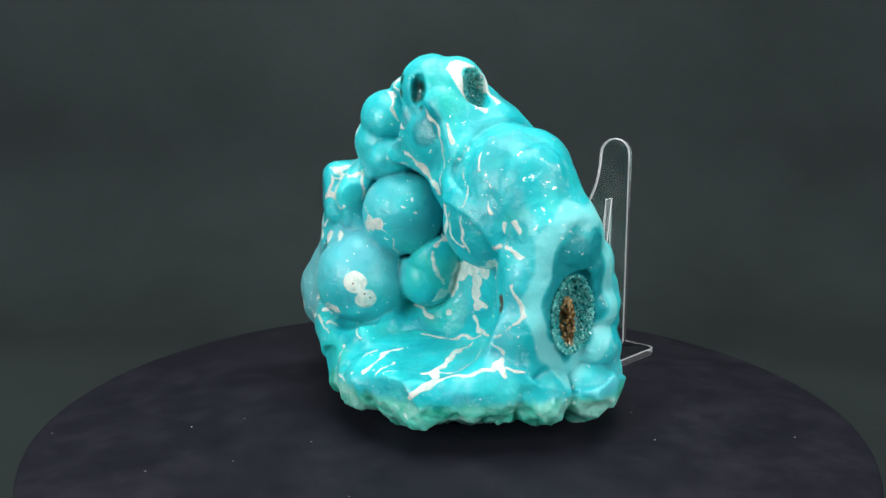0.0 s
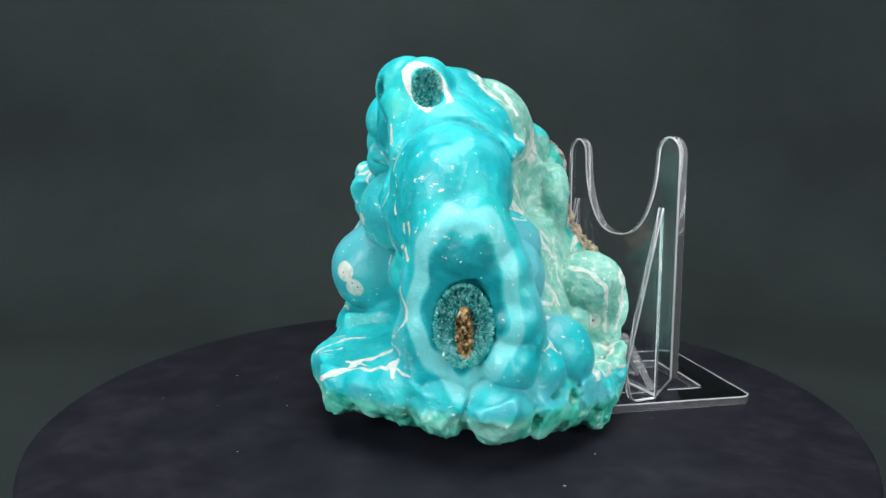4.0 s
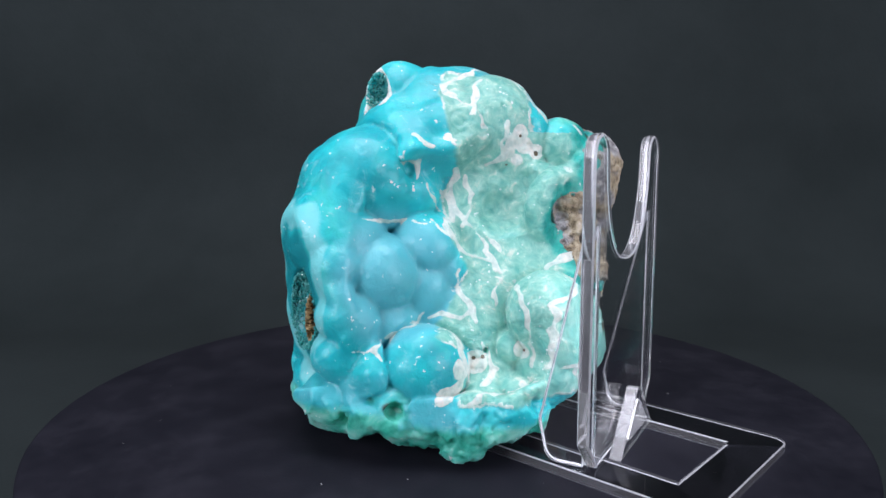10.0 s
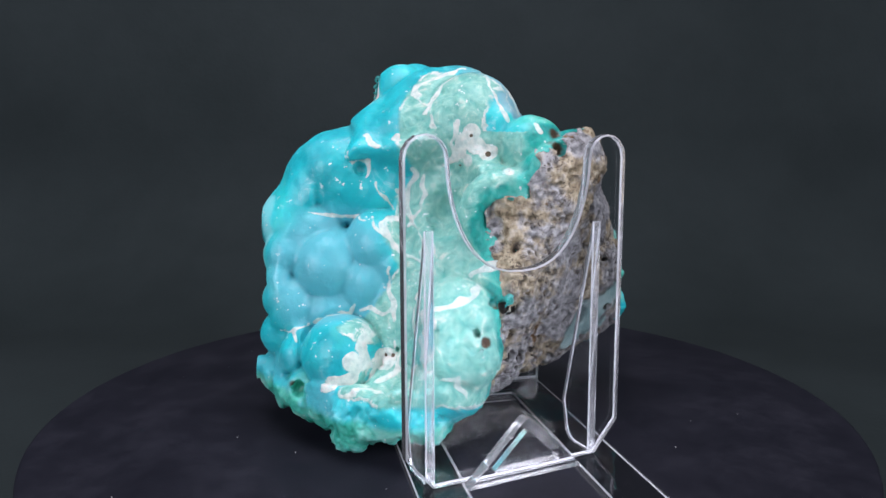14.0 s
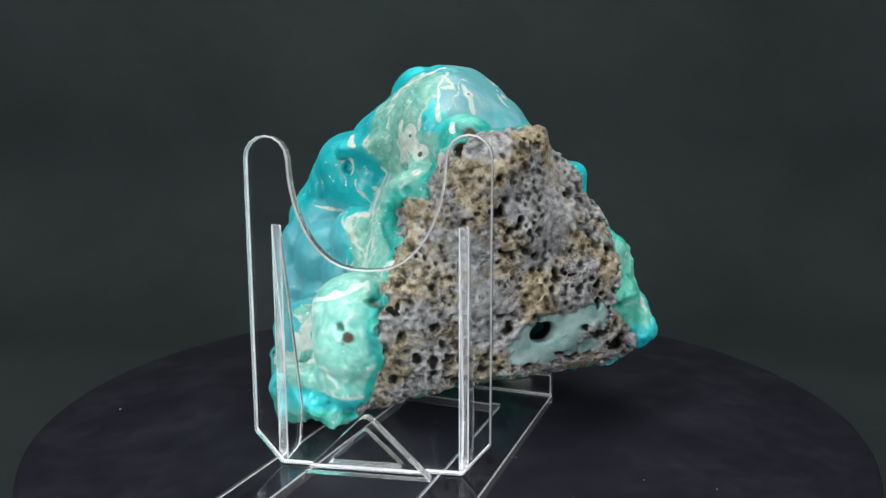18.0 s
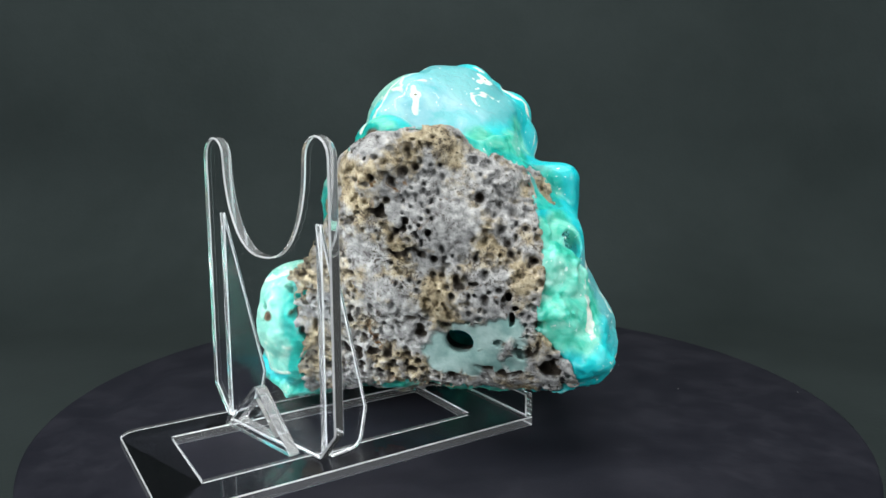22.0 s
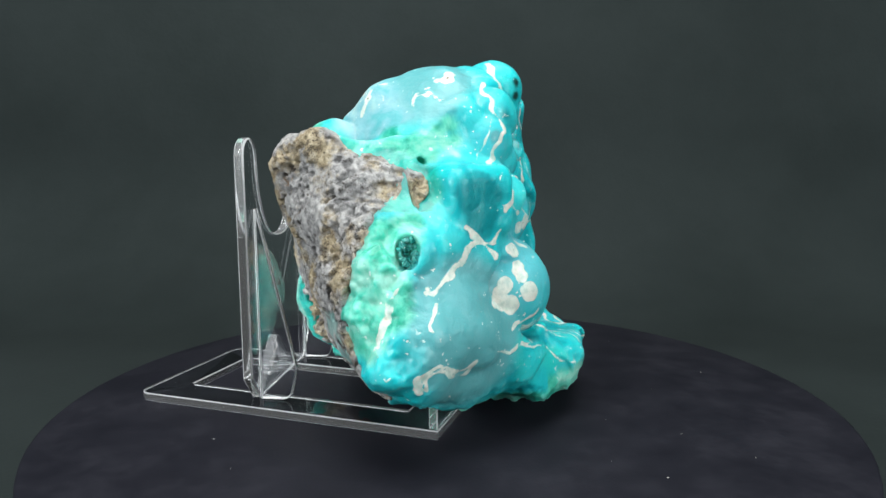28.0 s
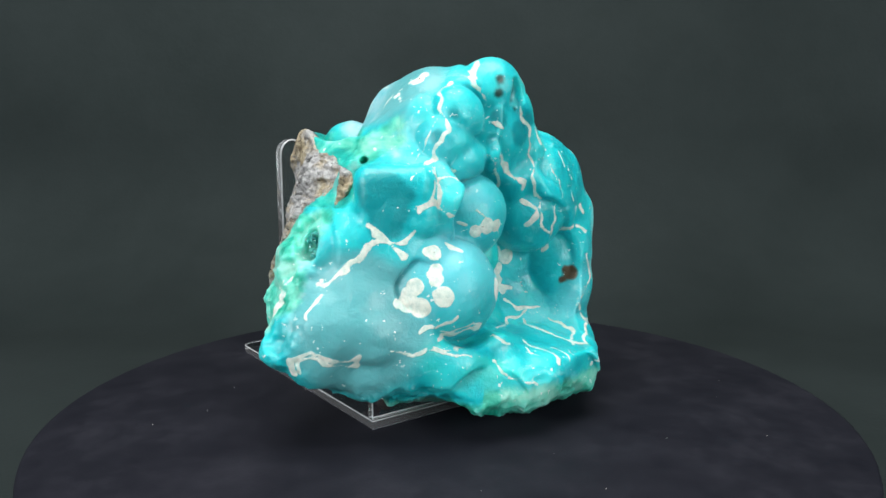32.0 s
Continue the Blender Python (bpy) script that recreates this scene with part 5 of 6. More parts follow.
def vein_lines():
    """The white veins, as lines along the surface, in millimetres."""
    lines = []

    def vein(width, *points):
        lines.append((width / 2, np.array(points)))

    vein(1.1, (-16.2, -10.7, 95.0), (-15.5, -12.5, 92.8), (-14.9, -13.2, 90.6), (-14.2, -13.3, 88.7), (-13.6, -13.2, 86.9), (-12.6, -18.1, 84.9))
    vein(1.7, (-11.4, -17.4, 78.6), (-10.0, -17.7, 77.0), (-8.7, -18.0, 75.5), (-7.1, -18.7, 74.2), (-5.5, -19.5, 72.9), (-3.9, -22.4, 71.7), (-3.1, -24.3, 69.9), (-2.3, -23.9, 68.1))
    vein(1.7, (-1.0, -23.1, 64.4), (-0.5, -25.6, 62.8), (0.0, -28.1, 61.2), (-0.2, -27.6, 59.4), (-0.5, -25.7, 57.4))
    vein(1.7, (-0.8, -12.2, 53.8), (-1.6, -14.3, 52.4), (-2.5, -15.6, 51.0))
    vein(0.7, (-24.6, -4.8, 73.5), (-24.7, -6.1, 71.9), (-24.9, -7.7, 70.3), (-25.1, -7.9, 68.6), (-25.1, -6.3, 66.5), (-25.0, -4.8, 64.4))
    vein(0.7, (-24.0, -11.8, 63.0), (-22.6, -14.7, 61.3), (-21.4, -15.9, 59.6), (-20.3, -16.5, 57.7), (-18.9, -17.2, 56.7), (-17.5, -17.4, 55.6), (-16.2, -17.3, 54.5), (-15.5, -16.5, 53.0), (-14.8, -15.0, 51.5), (-14.2, -12.3, 49.7), (-14.2, -9.1, 47.2), (-14.0, -10.4, 45.4), (-13.8, -11.5, 43.6))
    vein(1.3, (-36.4, -1.3, 65.7), (-36.0, -1.6, 67.4), (-35.6, -1.9, 69.1), (-35.3, -2.1, 70.9), (-33.5, -2.5, 71.1), (-31.8, -2.5, 71.4), (-29.1, -7.2, 72.0), (-27.2, -6.6, 72.3), (-25.3, -5.8, 72.7))
    vein(1.0, (0.1, -26.5, 86.9), (0.6, -26.9, 85.1), (1.1, -27.6, 83.4), (1.6, -28.5, 81.6))
    vein(0.5, (4.6, -28.6, 83.1), (4.5, -29.8, 81.3), (4.4, -30.6, 79.6), (4.4, -30.6, 77.8), (4.3, -31.2, 76.0), (4.2, -31.9, 74.3), (4.5, -32.8, 72.8), (4.9, -33.4, 71.4), (5.2, -33.9, 69.9), (4.8, -33.9, 68.1), (4.4, -34.9, 66.3), (4.1, -35.1, 64.5), (3.7, -33.0, 62.5), (3.9, -33.3, 60.6), (4.1, -33.4, 58.8), (4.3, -33.2, 56.9), (4.5, -32.6, 54.9), (5.3, -32.3, 53.3), (6.0, -31.5, 51.7))
    vein(2.6, (-3.4, -12.7, 35.3), (-1.7, -13.0, 36.8), (-0.0, -12.2, 38.0), (1.7, -10.2, 39.1), (2.5, -9.0, 40.8), (3.4, -10.4, 43.1), (4.2, -11.3, 45.2), (6.1, -12.8, 45.2), (8.0, -14.3, 45.2), (9.8, -16.3, 45.2))
    vein(2.6, (10.8, -28.3, 47.7), (12.2, -29.7, 48.3))
    vein(1.8, (7.5, -13.6, 42.3), (7.9, -14.1, 40.2), (8.3, -14.7, 38.2), (8.7, -15.6, 36.3), (9.0, -16.9, 34.5), (10.2, -18.3, 34.4), (11.3, -20.0, 34.3))
    vein(1.2, (8.2, -17.9, 31.3), (8.9, -19.8, 30.1), (9.6, -22.1, 29.1), (10.3, -24.9, 28.2), (11.4, -29.4, 28.2))
    vein(1.2, (12.0, -41.7, 30.4), (13.2, -41.7, 29.3), (14.5, -41.8, 28.2))
    vein(1.4, (11.9, -34.9, 53.7), (12.7, -39.0, 54.9), (13.7, -39.4, 55.5))
    vein(0.8, (15.1, -40.3, 61.0), (14.9, -40.2, 59.5), (14.8, -40.1, 58.1))
    vein(1.5, (-8.8, -5.2, 31.9), (-6.9, -7.7, 31.3), (-5.2, -9.3, 30.5), (-3.5, -10.2, 29.5))
    vein(0.9, (-7.5, -16.9, 25.7), (-5.6, -17.3, 25.6), (-3.8, -17.8, 25.5), (-1.9, -18.3, 25.4), (-0.1, -18.7, 25.3), (1.9, -18.7, 25.3), (3.9, -19.3, 25.5), (5.8, -20.8, 25.9), (7.7, -22.6, 26.4), (9.5, -25.1, 27.1))
    vein(1.3, (-22.9, -35.0, 20.0), (-21.4, -34.7, 21.2), (-20.0, -33.3, 22.2), (-18.7, -30.9, 22.9), (-17.4, -28.2, 23.4), (-15.9, -26.8, 23.7), (-14.4, -25.3, 24.0), (-12.9, -23.8, 24.3))
    vein(1.0, (-18.8, -38.3, 20.3), (-17.3, -37.9, 21.3), (-16.0, -36.0, 21.9), (-14.6, -33.6, 22.4))
    vein(2.2, (7.1, -24.1, 25.1), (5.3, -24.3, 24.2), (3.4, -26.2, 23.8), (1.5, -28.1, 23.4), (0.4, -31.3, 22.7), (-0.6, -34.2, 22.0), (-1.6, -37.4, 21.5), (-2.8, -40.5, 21.0), (-3.9, -44.5, 20.8), (-5.1, -46.0, 19.8), (-6.5, -46.6, 19.0), (-8.0, -47.0, 18.2), (-9.4, -47.1, 17.2))
    vein(1.0, (-6.5, -46.5, 19.2), (-5.0, -45.9, 19.8), (-3.4, -45.0, 20.2), (-1.8, -44.1, 20.7), (-0.2, -43.5, 21.2), (1.4, -43.2, 21.9), (3.1, -43.6, 22.1), (4.8, -43.7, 22.3), (6.4, -43.8, 22.4), (8.1, -44.1, 22.6), (9.8, -44.3, 22.8), (11.5, -44.4, 23.0), (12.2, -43.5, 24.2), (13.0, -42.4, 25.3), (13.8, -41.7, 26.6))
    vein(1.6, (13.8, -41.8, 26.4), (14.0, -42.9, 24.8), (14.1, -44.2, 23.3), (14.3, -45.1, 21.7))
    vein(0.6, (-30.3, -27.1, 16.6), (-28.3, -29.4, 18.3), (-26.4, -31.5, 20.0), (-24.8, -32.1, 21.2), (-23.2, -31.8, 22.1), (-22.4, -28.9, 22.8), (-21.6, -25.3, 23.4))
    vein(1.6, (-32.6, -5.0, 54.7), (-32.6, -6.5, 53.6), (-32.4, -9.1, 52.7))
    vein(1.0, (-3.3, -16.2, 49.4), (-3.0, -16.4, 47.2), (-2.8, -15.9, 44.9), (-2.5, -14.5, 42.4), (-1.7, -13.9, 41.1), (-0.9, -13.5, 39.7))
    vein(0.7, (-44.8, 8.0, 28.1), (-42.9, 4.7, 27.6), (-40.5, -1.4, 27.8), (-38.6, -4.7, 27.4), (-36.4, -7.6, 27.4), (-34.4, -9.2, 27.1), (-32.5, -10.3, 26.6))
    vein(0.8, (15.1, -43.5, 24.2), (16.6, -44.0, 23.6), (18.0, -44.5, 23.0), (19.4, -44.9, 22.4))
    vein(0.6, (10.2, -37.0, 74.4), (10.5, -37.5, 73.0), (10.9, -37.8, 71.6), (11.3, -38.2, 70.2))
    vein(0.5, (8.8, -33.9, 78.7), (8.9, -34.9, 77.3), (9.0, -35.6, 75.8), (9.0, -36.3, 74.4))
    vein(0.5, (11.3, -38.5, 66.6), (11.5, -39.0, 65.2), (11.8, -39.2, 63.8))
    vein(1.2, (17.3, -41.5, 61.5), (17.9, -42.0, 60.2), (18.5, -42.6, 58.9))
    vein(1.3, (15.4, -40.5, 54.9), (16.8, -41.9, 53.6), (18.3, -43.6, 52.4))
    vein(0.8, (32.1, -12.7, 78.7), (32.3, -13.0, 77.1), (28.1, -10.2, 75.4))
    vein(1.6, (20.5, 16.4, 86.6), (20.8, 15.7, 84.7), (20.9, 15.2, 82.7), (20.5, 15.1, 80.7), (19.9, 15.3, 78.8), (19.0, 15.6, 76.8), (18.9, 13.0, 76.0), (18.6, 10.7, 75.2))
    vein(2.0, (12.9, -1.5, 97.6), (11.7, 0.5, 98.7), (10.4, 2.6, 99.8), (8.7, 4.8, 100.9), (7.0, 7.2, 101.6), (4.4, 9.7, 102.4))
    vein(2.0, (13.4, -1.6, 97.3), (14.5, -0.9, 96.2), (15.6, -0.3, 95.1), (16.0, 0.8, 95.0), (16.3, 2.0, 94.9))
    vein(1.2, (15.6, -0.3, 95.1), (16.9, 1.5, 94.2), (18.0, 3.3, 93.4), (18.7, 5.2, 92.6), (19.3, 7.1, 91.8), (20.4, 7.7, 90.0), (21.2, 8.4, 88.2), (21.7, 9.1, 86.5), (22.1, 9.8, 84.8))
    vein(1.8, (25.0, -1.6, 83.2), (25.2, -0.5, 82.8), (25.5, 0.6, 82.4))
    vein(2.0, (21.0, 1.3, 73.9), (19.7, 1.3, 71.9), (20.6, 1.0, 70.0), (21.4, 0.7, 68.1), (22.3, 0.3, 66.2), (23.1, 0.0, 64.3), (23.9, -0.3, 62.4), (25.5, -0.7, 60.6), (30.1, -1.6, 59.1), (30.9, -0.7, 57.7), (31.1, 0.2, 56.2), (30.6, 1.2, 54.6), (30.0, 2.3, 52.9))
    vein(1.5, (19.5, 3.9, 72.3), (20.1, 4.7, 70.7), (20.8, 5.3, 69.2), (21.3, 6.1, 67.6), (22.1, 5.5, 65.8), (22.9, 4.9, 63.9), (23.9, 4.2, 62.2), (24.7, 3.6, 60.4), (25.5, 3.0, 58.6))
    vein(1.2, (27.1, -6.5, 69.6), (27.0, -6.0, 68.1), (26.5, -5.4, 66.5), (25.5, -4.8, 64.9), (23.8, -4.1, 63.6), (24.0, -3.7, 62.4))
    vein(1.4, (30.7, -5.5, 60.5), (31.5, -4.2, 59.4), (32.0, -3.0, 58.3), (32.0, -1.7, 57.2), (31.6, -0.3, 56.0), (30.5, 1.2, 54.7), (29.1, 2.8, 53.4), (29.0, 4.2, 52.3), (28.8, 5.6, 51.1), (28.9, 7.2, 50.5), (29.3, 8.7, 50.0), (29.4, 10.2, 49.4), (29.7, 11.7, 48.8), (30.1, 12.0, 47.7), (30.7, 12.3, 46.6))
    vein(1.1, (36.8, -24.3, 62.4), (35.6, -22.8, 62.0), (34.2, -21.3, 61.6), (31.8, -19.8, 61.0), (30.4, -17.9, 60.9), (29.6, -15.9, 60.8), (28.0, -13.9, 60.7), (27.9, -12.0, 60.8))
    vein(1.0, (29.9, -9.9, 60.6), (30.9, -8.4, 60.3), (31.5, -6.8, 60.0))
    vein(1.5, (32.1, 2.0, 47.1), (31.9, 1.8, 45.5), (31.7, 1.5, 44.0), (31.9, 1.2, 42.5), (32.9, 2.4, 41.1), (33.6, 3.5, 39.6), (34.2, 4.7, 38.2), (34.7, 3.5, 37.0), (35.3, 2.2, 35.9), (35.2, 0.5, 35.9), (35.2, -1.3, 36.0), (35.2, -3.1, 36.0), (35.2, -4.6, 35.7), (35.2, -6.1, 35.4))
    vein(1.3, (34.2, 4.7, 38.2), (34.8, 5.1, 36.8), (35.4, 5.5, 35.3), (36.2, 5.9, 34.0))
    vein(0.9, (46.4, -23.7, 30.1), (46.6, -22.0, 30.0), (47.0, -20.2, 30.1), (47.5, -19.6, 28.9), (48.2, -18.9, 27.8))
    vein(1.2, (47.0, -20.2, 30.1), (45.6, -19.2, 31.1), (41.9, -18.0, 31.5), (41.9, -17.1, 32.9), (40.9, -15.1, 33.2), (40.4, -13.1, 33.6), (41.0, -11.2, 34.3), (35.6, -9.5, 34.6), (35.4, -8.4, 36.3))
    vein(3.0, (42.0, 0.7, 30.8), (44.2, 1.1, 29.6), (45.0, 1.7, 28.1), (45.1, 2.4, 26.3), (43.7, 3.4, 24.0), (46.1, 2.5, 23.3), (47.2, 1.8, 22.2), (47.6, 1.2, 20.9), (48.8, 0.1, 20.4), (49.5, -1.0, 19.7), (51.7, -2.3, 19.5), (53.2, -3.7, 19.1), (53.6, -4.9, 18.2))
    vein(2.0, (38.4, 7.0, 28.0), (38.7, 7.8, 26.6), (39.1, 8.4, 25.3), (39.9, 9.0, 24.0), (40.6, 9.7, 22.8), (42.0, 8.9, 21.7), (44.1, 8.0, 20.9), (45.6, 7.2, 19.9))
    vein(3.2, (48.1, 24.3, 39.2), (48.1, 24.5, 37.4), (48.2, 24.7, 35.6), (48.2, 25.0, 33.8), (48.1, 25.2, 31.9), (48.0, 24.8, 30.4), (47.8, 24.4, 28.8), (47.2, 24.1, 27.2), (46.8, 23.8, 25.6))
    vein(1.4, (53.8, 0.6, 17.0), (53.5, 1.8, 17.8), (53.2, 3.1, 18.6), (52.6, 4.3, 19.3), (51.7, 6.3, 19.2), (49.2, 8.6, 18.6), (48.3, 10.6, 18.6), (48.7, 12.4, 19.0), (48.4, 14.0, 19.5), (48.5, 15.6, 20.2), (48.1, 17.3, 20.8), (48.0, 19.0, 21.4), (47.0, 20.9, 21.7))
    vein(1.4, (27.7, -8.8, 75.7), (27.4, -9.0, 74.3), (27.4, -9.1, 72.9), (27.8, -9.3, 71.5))
    vein(2.4, (30.2, 26.7, 47.7), (29.8, 28.1, 48.7), (29.4, 29.6, 49.6), (29.0, 31.0, 50.6), (28.7, 32.7, 51.1), (28.4, 34.4, 51.5), (28.4, 36.0, 52.0))
    vein(1.6, (34.4, 17.0, 44.0), (39.6, 16.6, 43.2), (42.1, 16.9, 41.9), (43.8, 17.4, 40.5), (45.1, 18.0, 39.0), (45.9, 18.7, 37.4), (46.0, 18.8, 35.5), (45.8, 19.0, 33.5), (45.5, 19.2, 31.4), (45.0, 19.6, 29.2), (44.2, 19.9, 27.0), (45.1, 19.8, 25.2))
    vein(1.2, (30.6, 8.4, 46.7), (31.0, 9.9, 45.7), (31.5, 11.4, 44.7), (31.9, 12.9, 43.7), (32.7, 12.2, 41.8), (33.5, 11.5, 39.9), (34.4, 10.8, 38.0))
    vein(1.3, (26.9, 9.1, 55.5), (27.3, 10.6, 54.5), (27.7, 12.1, 53.5), (28.2, 13.6, 52.4))
    vein(2.0, (3.8, 22.5, 95.7), (3.9, 23.5, 94.2), (3.7, 24.3, 92.6), (3.3, 25.0, 91.0), (3.1, 25.8, 89.5))
    vein(2.0, (20.9, 6.7, 89.4), (20.1, 7.1, 90.7), (19.1, 7.4, 92.0), (18.3, 7.7, 93.3), (17.2, 7.8, 94.6), (15.8, 7.8, 96.0), (13.9, 7.4, 97.4), (13.0, 8.1, 98.2), (11.7, 8.7, 99.1))
    vein(1.6, (21.9, -1.4, 67.0), (22.8, 0.2, 65.0), (23.6, 1.6, 63.1), (24.5, 3.0, 61.1), (25.3, 4.3, 59.2), (26.1, 5.7, 57.4), (26.9, 7.0, 55.5), (27.7, 8.3, 53.7), (28.4, 9.7, 51.9), (29.2, 10.9, 50.0), (30.1, 12.2, 48.1), (30.9, 13.4, 46.2))
    vein(2.2, (45.6, 29.4, 42.8), (44.3, 30.1, 43.5), (43.0, 30.6, 44.1), (41.6, 30.9, 44.6), (40.2, 31.1, 45.2), (38.7, 31.2, 45.5), (37.2, 31.0, 45.8), (35.5, 30.6, 46.1))
    vein(1.6, (47.6, 23.5, 40.9), (46.9, 27.6, 42.0), (45.6, 29.5, 42.7))
    vein(1.2, (27.0, -10.6, 83.6), (28.0, -6.8, 81.7), (28.2, -5.1, 79.9))
    vein(1.4, (49.0, 20.1, 21.8), (45.8, 16.5, 20.8))
    vein(1.4, (47.1, 26.8, 24.4), (46.9, 31.9, 26.3), (46.2, 31.9, 24.8), (45.2, 31.2, 23.0), (44.7, 31.7, 21.5), (44.1, 31.9, 20.1))
    vein(0.8, (7.9, 27.0, 89.7), (8.2, 26.2, 91.2), (8.4, 25.4, 92.7), (7.2, 24.6, 93.8), (6.2, 23.6, 95.0), (5.3, 22.5, 96.2), (4.5, 21.3, 97.4), (3.2, 20.3, 97.8), (2.0, 19.2, 98.2))
    vein(1.5, (-14.1, 12.8, 93.3), (-12.6, 13.5, 93.7), (-11.1, 14.1, 94.2), (-11.5, 15.3, 92.9), (-11.9, 16.4, 91.7))
    vein(0.7, (-16.6, -3.8, 98.0), (-19.2, -2.3, 96.2), (-21.4, -1.4, 94.4), (-22.8, -1.3, 92.8), (-23.9, -1.8, 91.2), (-24.2, -1.7, 89.2), (-25.2, -0.7, 87.2), (-26.2, 0.3, 85.2), (-26.8, 0.7, 83.2), (-26.8, 1.5, 81.7), (-26.4, 1.8, 80.1), (-26.1, 2.3, 78.5), (-27.4, 4.8, 77.0))
    vein(1.2, (-49.4, 32.0, 22.8), (-49.8, 32.3, 24.3), (-50.2, 32.4, 25.7), (-50.4, 32.4, 27.0), (-50.8, 30.6, 27.4), (-51.0, 28.7, 27.7))
    vein(1.0, (-42.6, 36.7, 46.0), (-42.9, 37.1, 44.5), (-43.4, 37.6, 43.0), (-43.7, 38.0, 41.6), (-44.1, 38.4, 40.2), (-44.4, 38.8, 38.7), (-44.8, 39.2, 37.3), (-44.7, 40.0, 36.1), (-44.5, 40.7, 34.9), (-44.4, 41.4, 33.6))
    vein(1.6, (-40.6, 14.8, 59.7), (-40.5, 12.9, 58.2), (-40.4, 10.8, 56.6), (-40.1, 8.4, 54.9), (-39.9, 7.1, 53.6), (-39.6, 5.6, 52.3))
    vein(1.6, (-16.8, -3.4, 97.6), (-20.6, -2.0, 95.3), (-22.7, -1.5, 93.2), (-23.8, -1.5, 91.3), (-24.2, -2.0, 89.3), (-24.8, -2.8, 87.8), (-25.9, -3.4, 86.3), (-26.5, -4.2, 84.7), (-27.4, -2.9, 82.8), (-27.4, -2.0, 80.9), (-27.0, -1.3, 79.0), (-26.4, -0.8, 77.1), (-28.0, 1.5, 75.6))
    vein(1.4, (-42.8, 25.9, 46.1), (-43.2, 25.1, 45.8), (-43.7, 24.5, 45.5), (-43.3, 23.4, 46.5), (-43.1, 22.3, 47.5), (-42.9, 21.3, 48.6), (-42.7, 19.9, 49.8), (-42.5, 18.6, 51.0), (-42.2, 17.2, 52.2), (-41.8, 15.7, 53.4), (-41.3, 14.2, 54.6), (-40.9, 12.4, 55.0), (-40.5, 10.5, 55.4), (-40.0, 8.5, 55.7), (-39.3, 6.5, 56.1), (-38.6, 4.9, 57.0), (-37.6, 3.0, 57.9))
    vein(1.2, (-45.8, 39.0, 35.8), (-45.3, 38.6, 37.4), (-44.8, 38.1, 39.1), (-44.3, 37.6, 40.7), (-44.1, 36.8, 42.0), (-43.9, 36.0, 43.2), (-43.7, 35.2, 44.4), (-43.3, 34.3, 45.6))
    vein(1.2, (-50.0, 30.9, 23.5), (-50.5, 30.4, 24.9), (-50.8, 29.7, 26.3), (-51.0, 28.3, 26.6), (-51.0, 26.9, 26.8), (-50.7, 25.3, 27.0), (-50.1, 23.5, 26.3), (-49.1, 21.4, 25.5), (-46.3, 18.4, 24.0), (-46.2, 16.7, 25.0), (-47.0, 15.6, 26.4))
    vein(0.8, (-42.6, 3.9, 27.3), (-41.9, 1.6, 27.3), (-40.8, -1.0, 27.1), (-39.1, -4.0, 26.7), (-37.8, -6.9, 26.5), (-36.3, -9.9, 26.2), (-35.8, -12.1, 24.8))
    vein(0.8, (-30.4, -17.8, 21.5), (-31.0, -19.4, 20.4), (-31.8, -20.8, 19.3), (-32.1, -22.6, 18.0), (-31.1, -25.4, 17.3), (-29.1, -29.0, 16.3))
    vein(1.2, (-40.3, 0.0, 32.7), (-38.3, -2.7, 33.0), (-38.5, -4.0, 34.1), (-39.1, -5.2, 35.2))
    vein(1.0, (-11.7, 15.4, 92.7), (-10.9, 14.6, 93.9), (-10.0, 13.7, 95.2), (-12.2, 12.7, 94.7), (-14.2, 11.6, 94.2), (-16.1, 10.5, 93.8))
    vein(2.4, (-7.2, -9.4, 104.4), (-10.4, -9.5, 102.1), (-14.1, -9.4, 99.9), (-15.6, -9.9, 97.8), (-14.7, -10.8, 96.0))
    vein(0.8, (-5.9, -22.3, 91.8), (-4.8, -23.3, 89.7), (-3.6, -24.2, 87.5), (-2.5, -25.1, 85.2), (-1.8, -25.5, 83.2), (-1.3, -25.8, 81.2), (-1.0, -26.1, 79.2), (-0.8, -26.3, 77.2), (-1.1, -26.4, 75.1), (-1.6, -26.5, 73.1), (-2.0, -26.7, 70.8), (-1.3, -27.2, 68.4), (-0.5, -27.8, 66.0), (0.7, -28.5, 63.9), (0.5, -28.8, 61.8), (0.5, -29.1, 59.7), (1.0, -29.6, 57.5), (2.1, -30.3, 55.3), (4.6, -31.4, 52.8))
    vein(1.3, (-39.0, -2.8, 30.1), (-35.7, -5.0, 30.4), (-36.7, -6.3, 31.7), (-37.1, -7.8, 33.0), (-36.6, -9.7, 33.5), (-35.4, -11.8, 33.9), (-32.1, -14.5, 33.8))
    vein(0.8, (9.1, -32.2, 25.1), (8.4, -34.3, 24.6), (7.5, -36.3, 24.1), (6.3, -38.2, 23.6), (3.9, -39.2, 22.3), (1.1, -39.9, 21.2), (-5.7, -39.3, 21.2))
    vein(0.8, (-12.8, -38.5, 21.4), (-15.9, -39.2, 21.2), (-16.0, -40.9, 20.1))
    vein(1.6, (-35.3, -5.9, 30.3), (-35.7, -7.7, 31.2), (-35.6, -9.5, 32.1), (-35.0, -11.2, 32.7), (-33.7, -12.5, 32.8), (-31.9, -13.9, 32.8))
    vein(1.0, (-16.4, -14.5, 77.8), (-16.6, -15.3, 76.5), (-15.3, -16.0, 75.1), (-9.3, -16.4, 73.6), (-6.8, -16.5, 71.9), (-4.6, -16.6, 70.1), (-3.2, -16.8, 68.3))
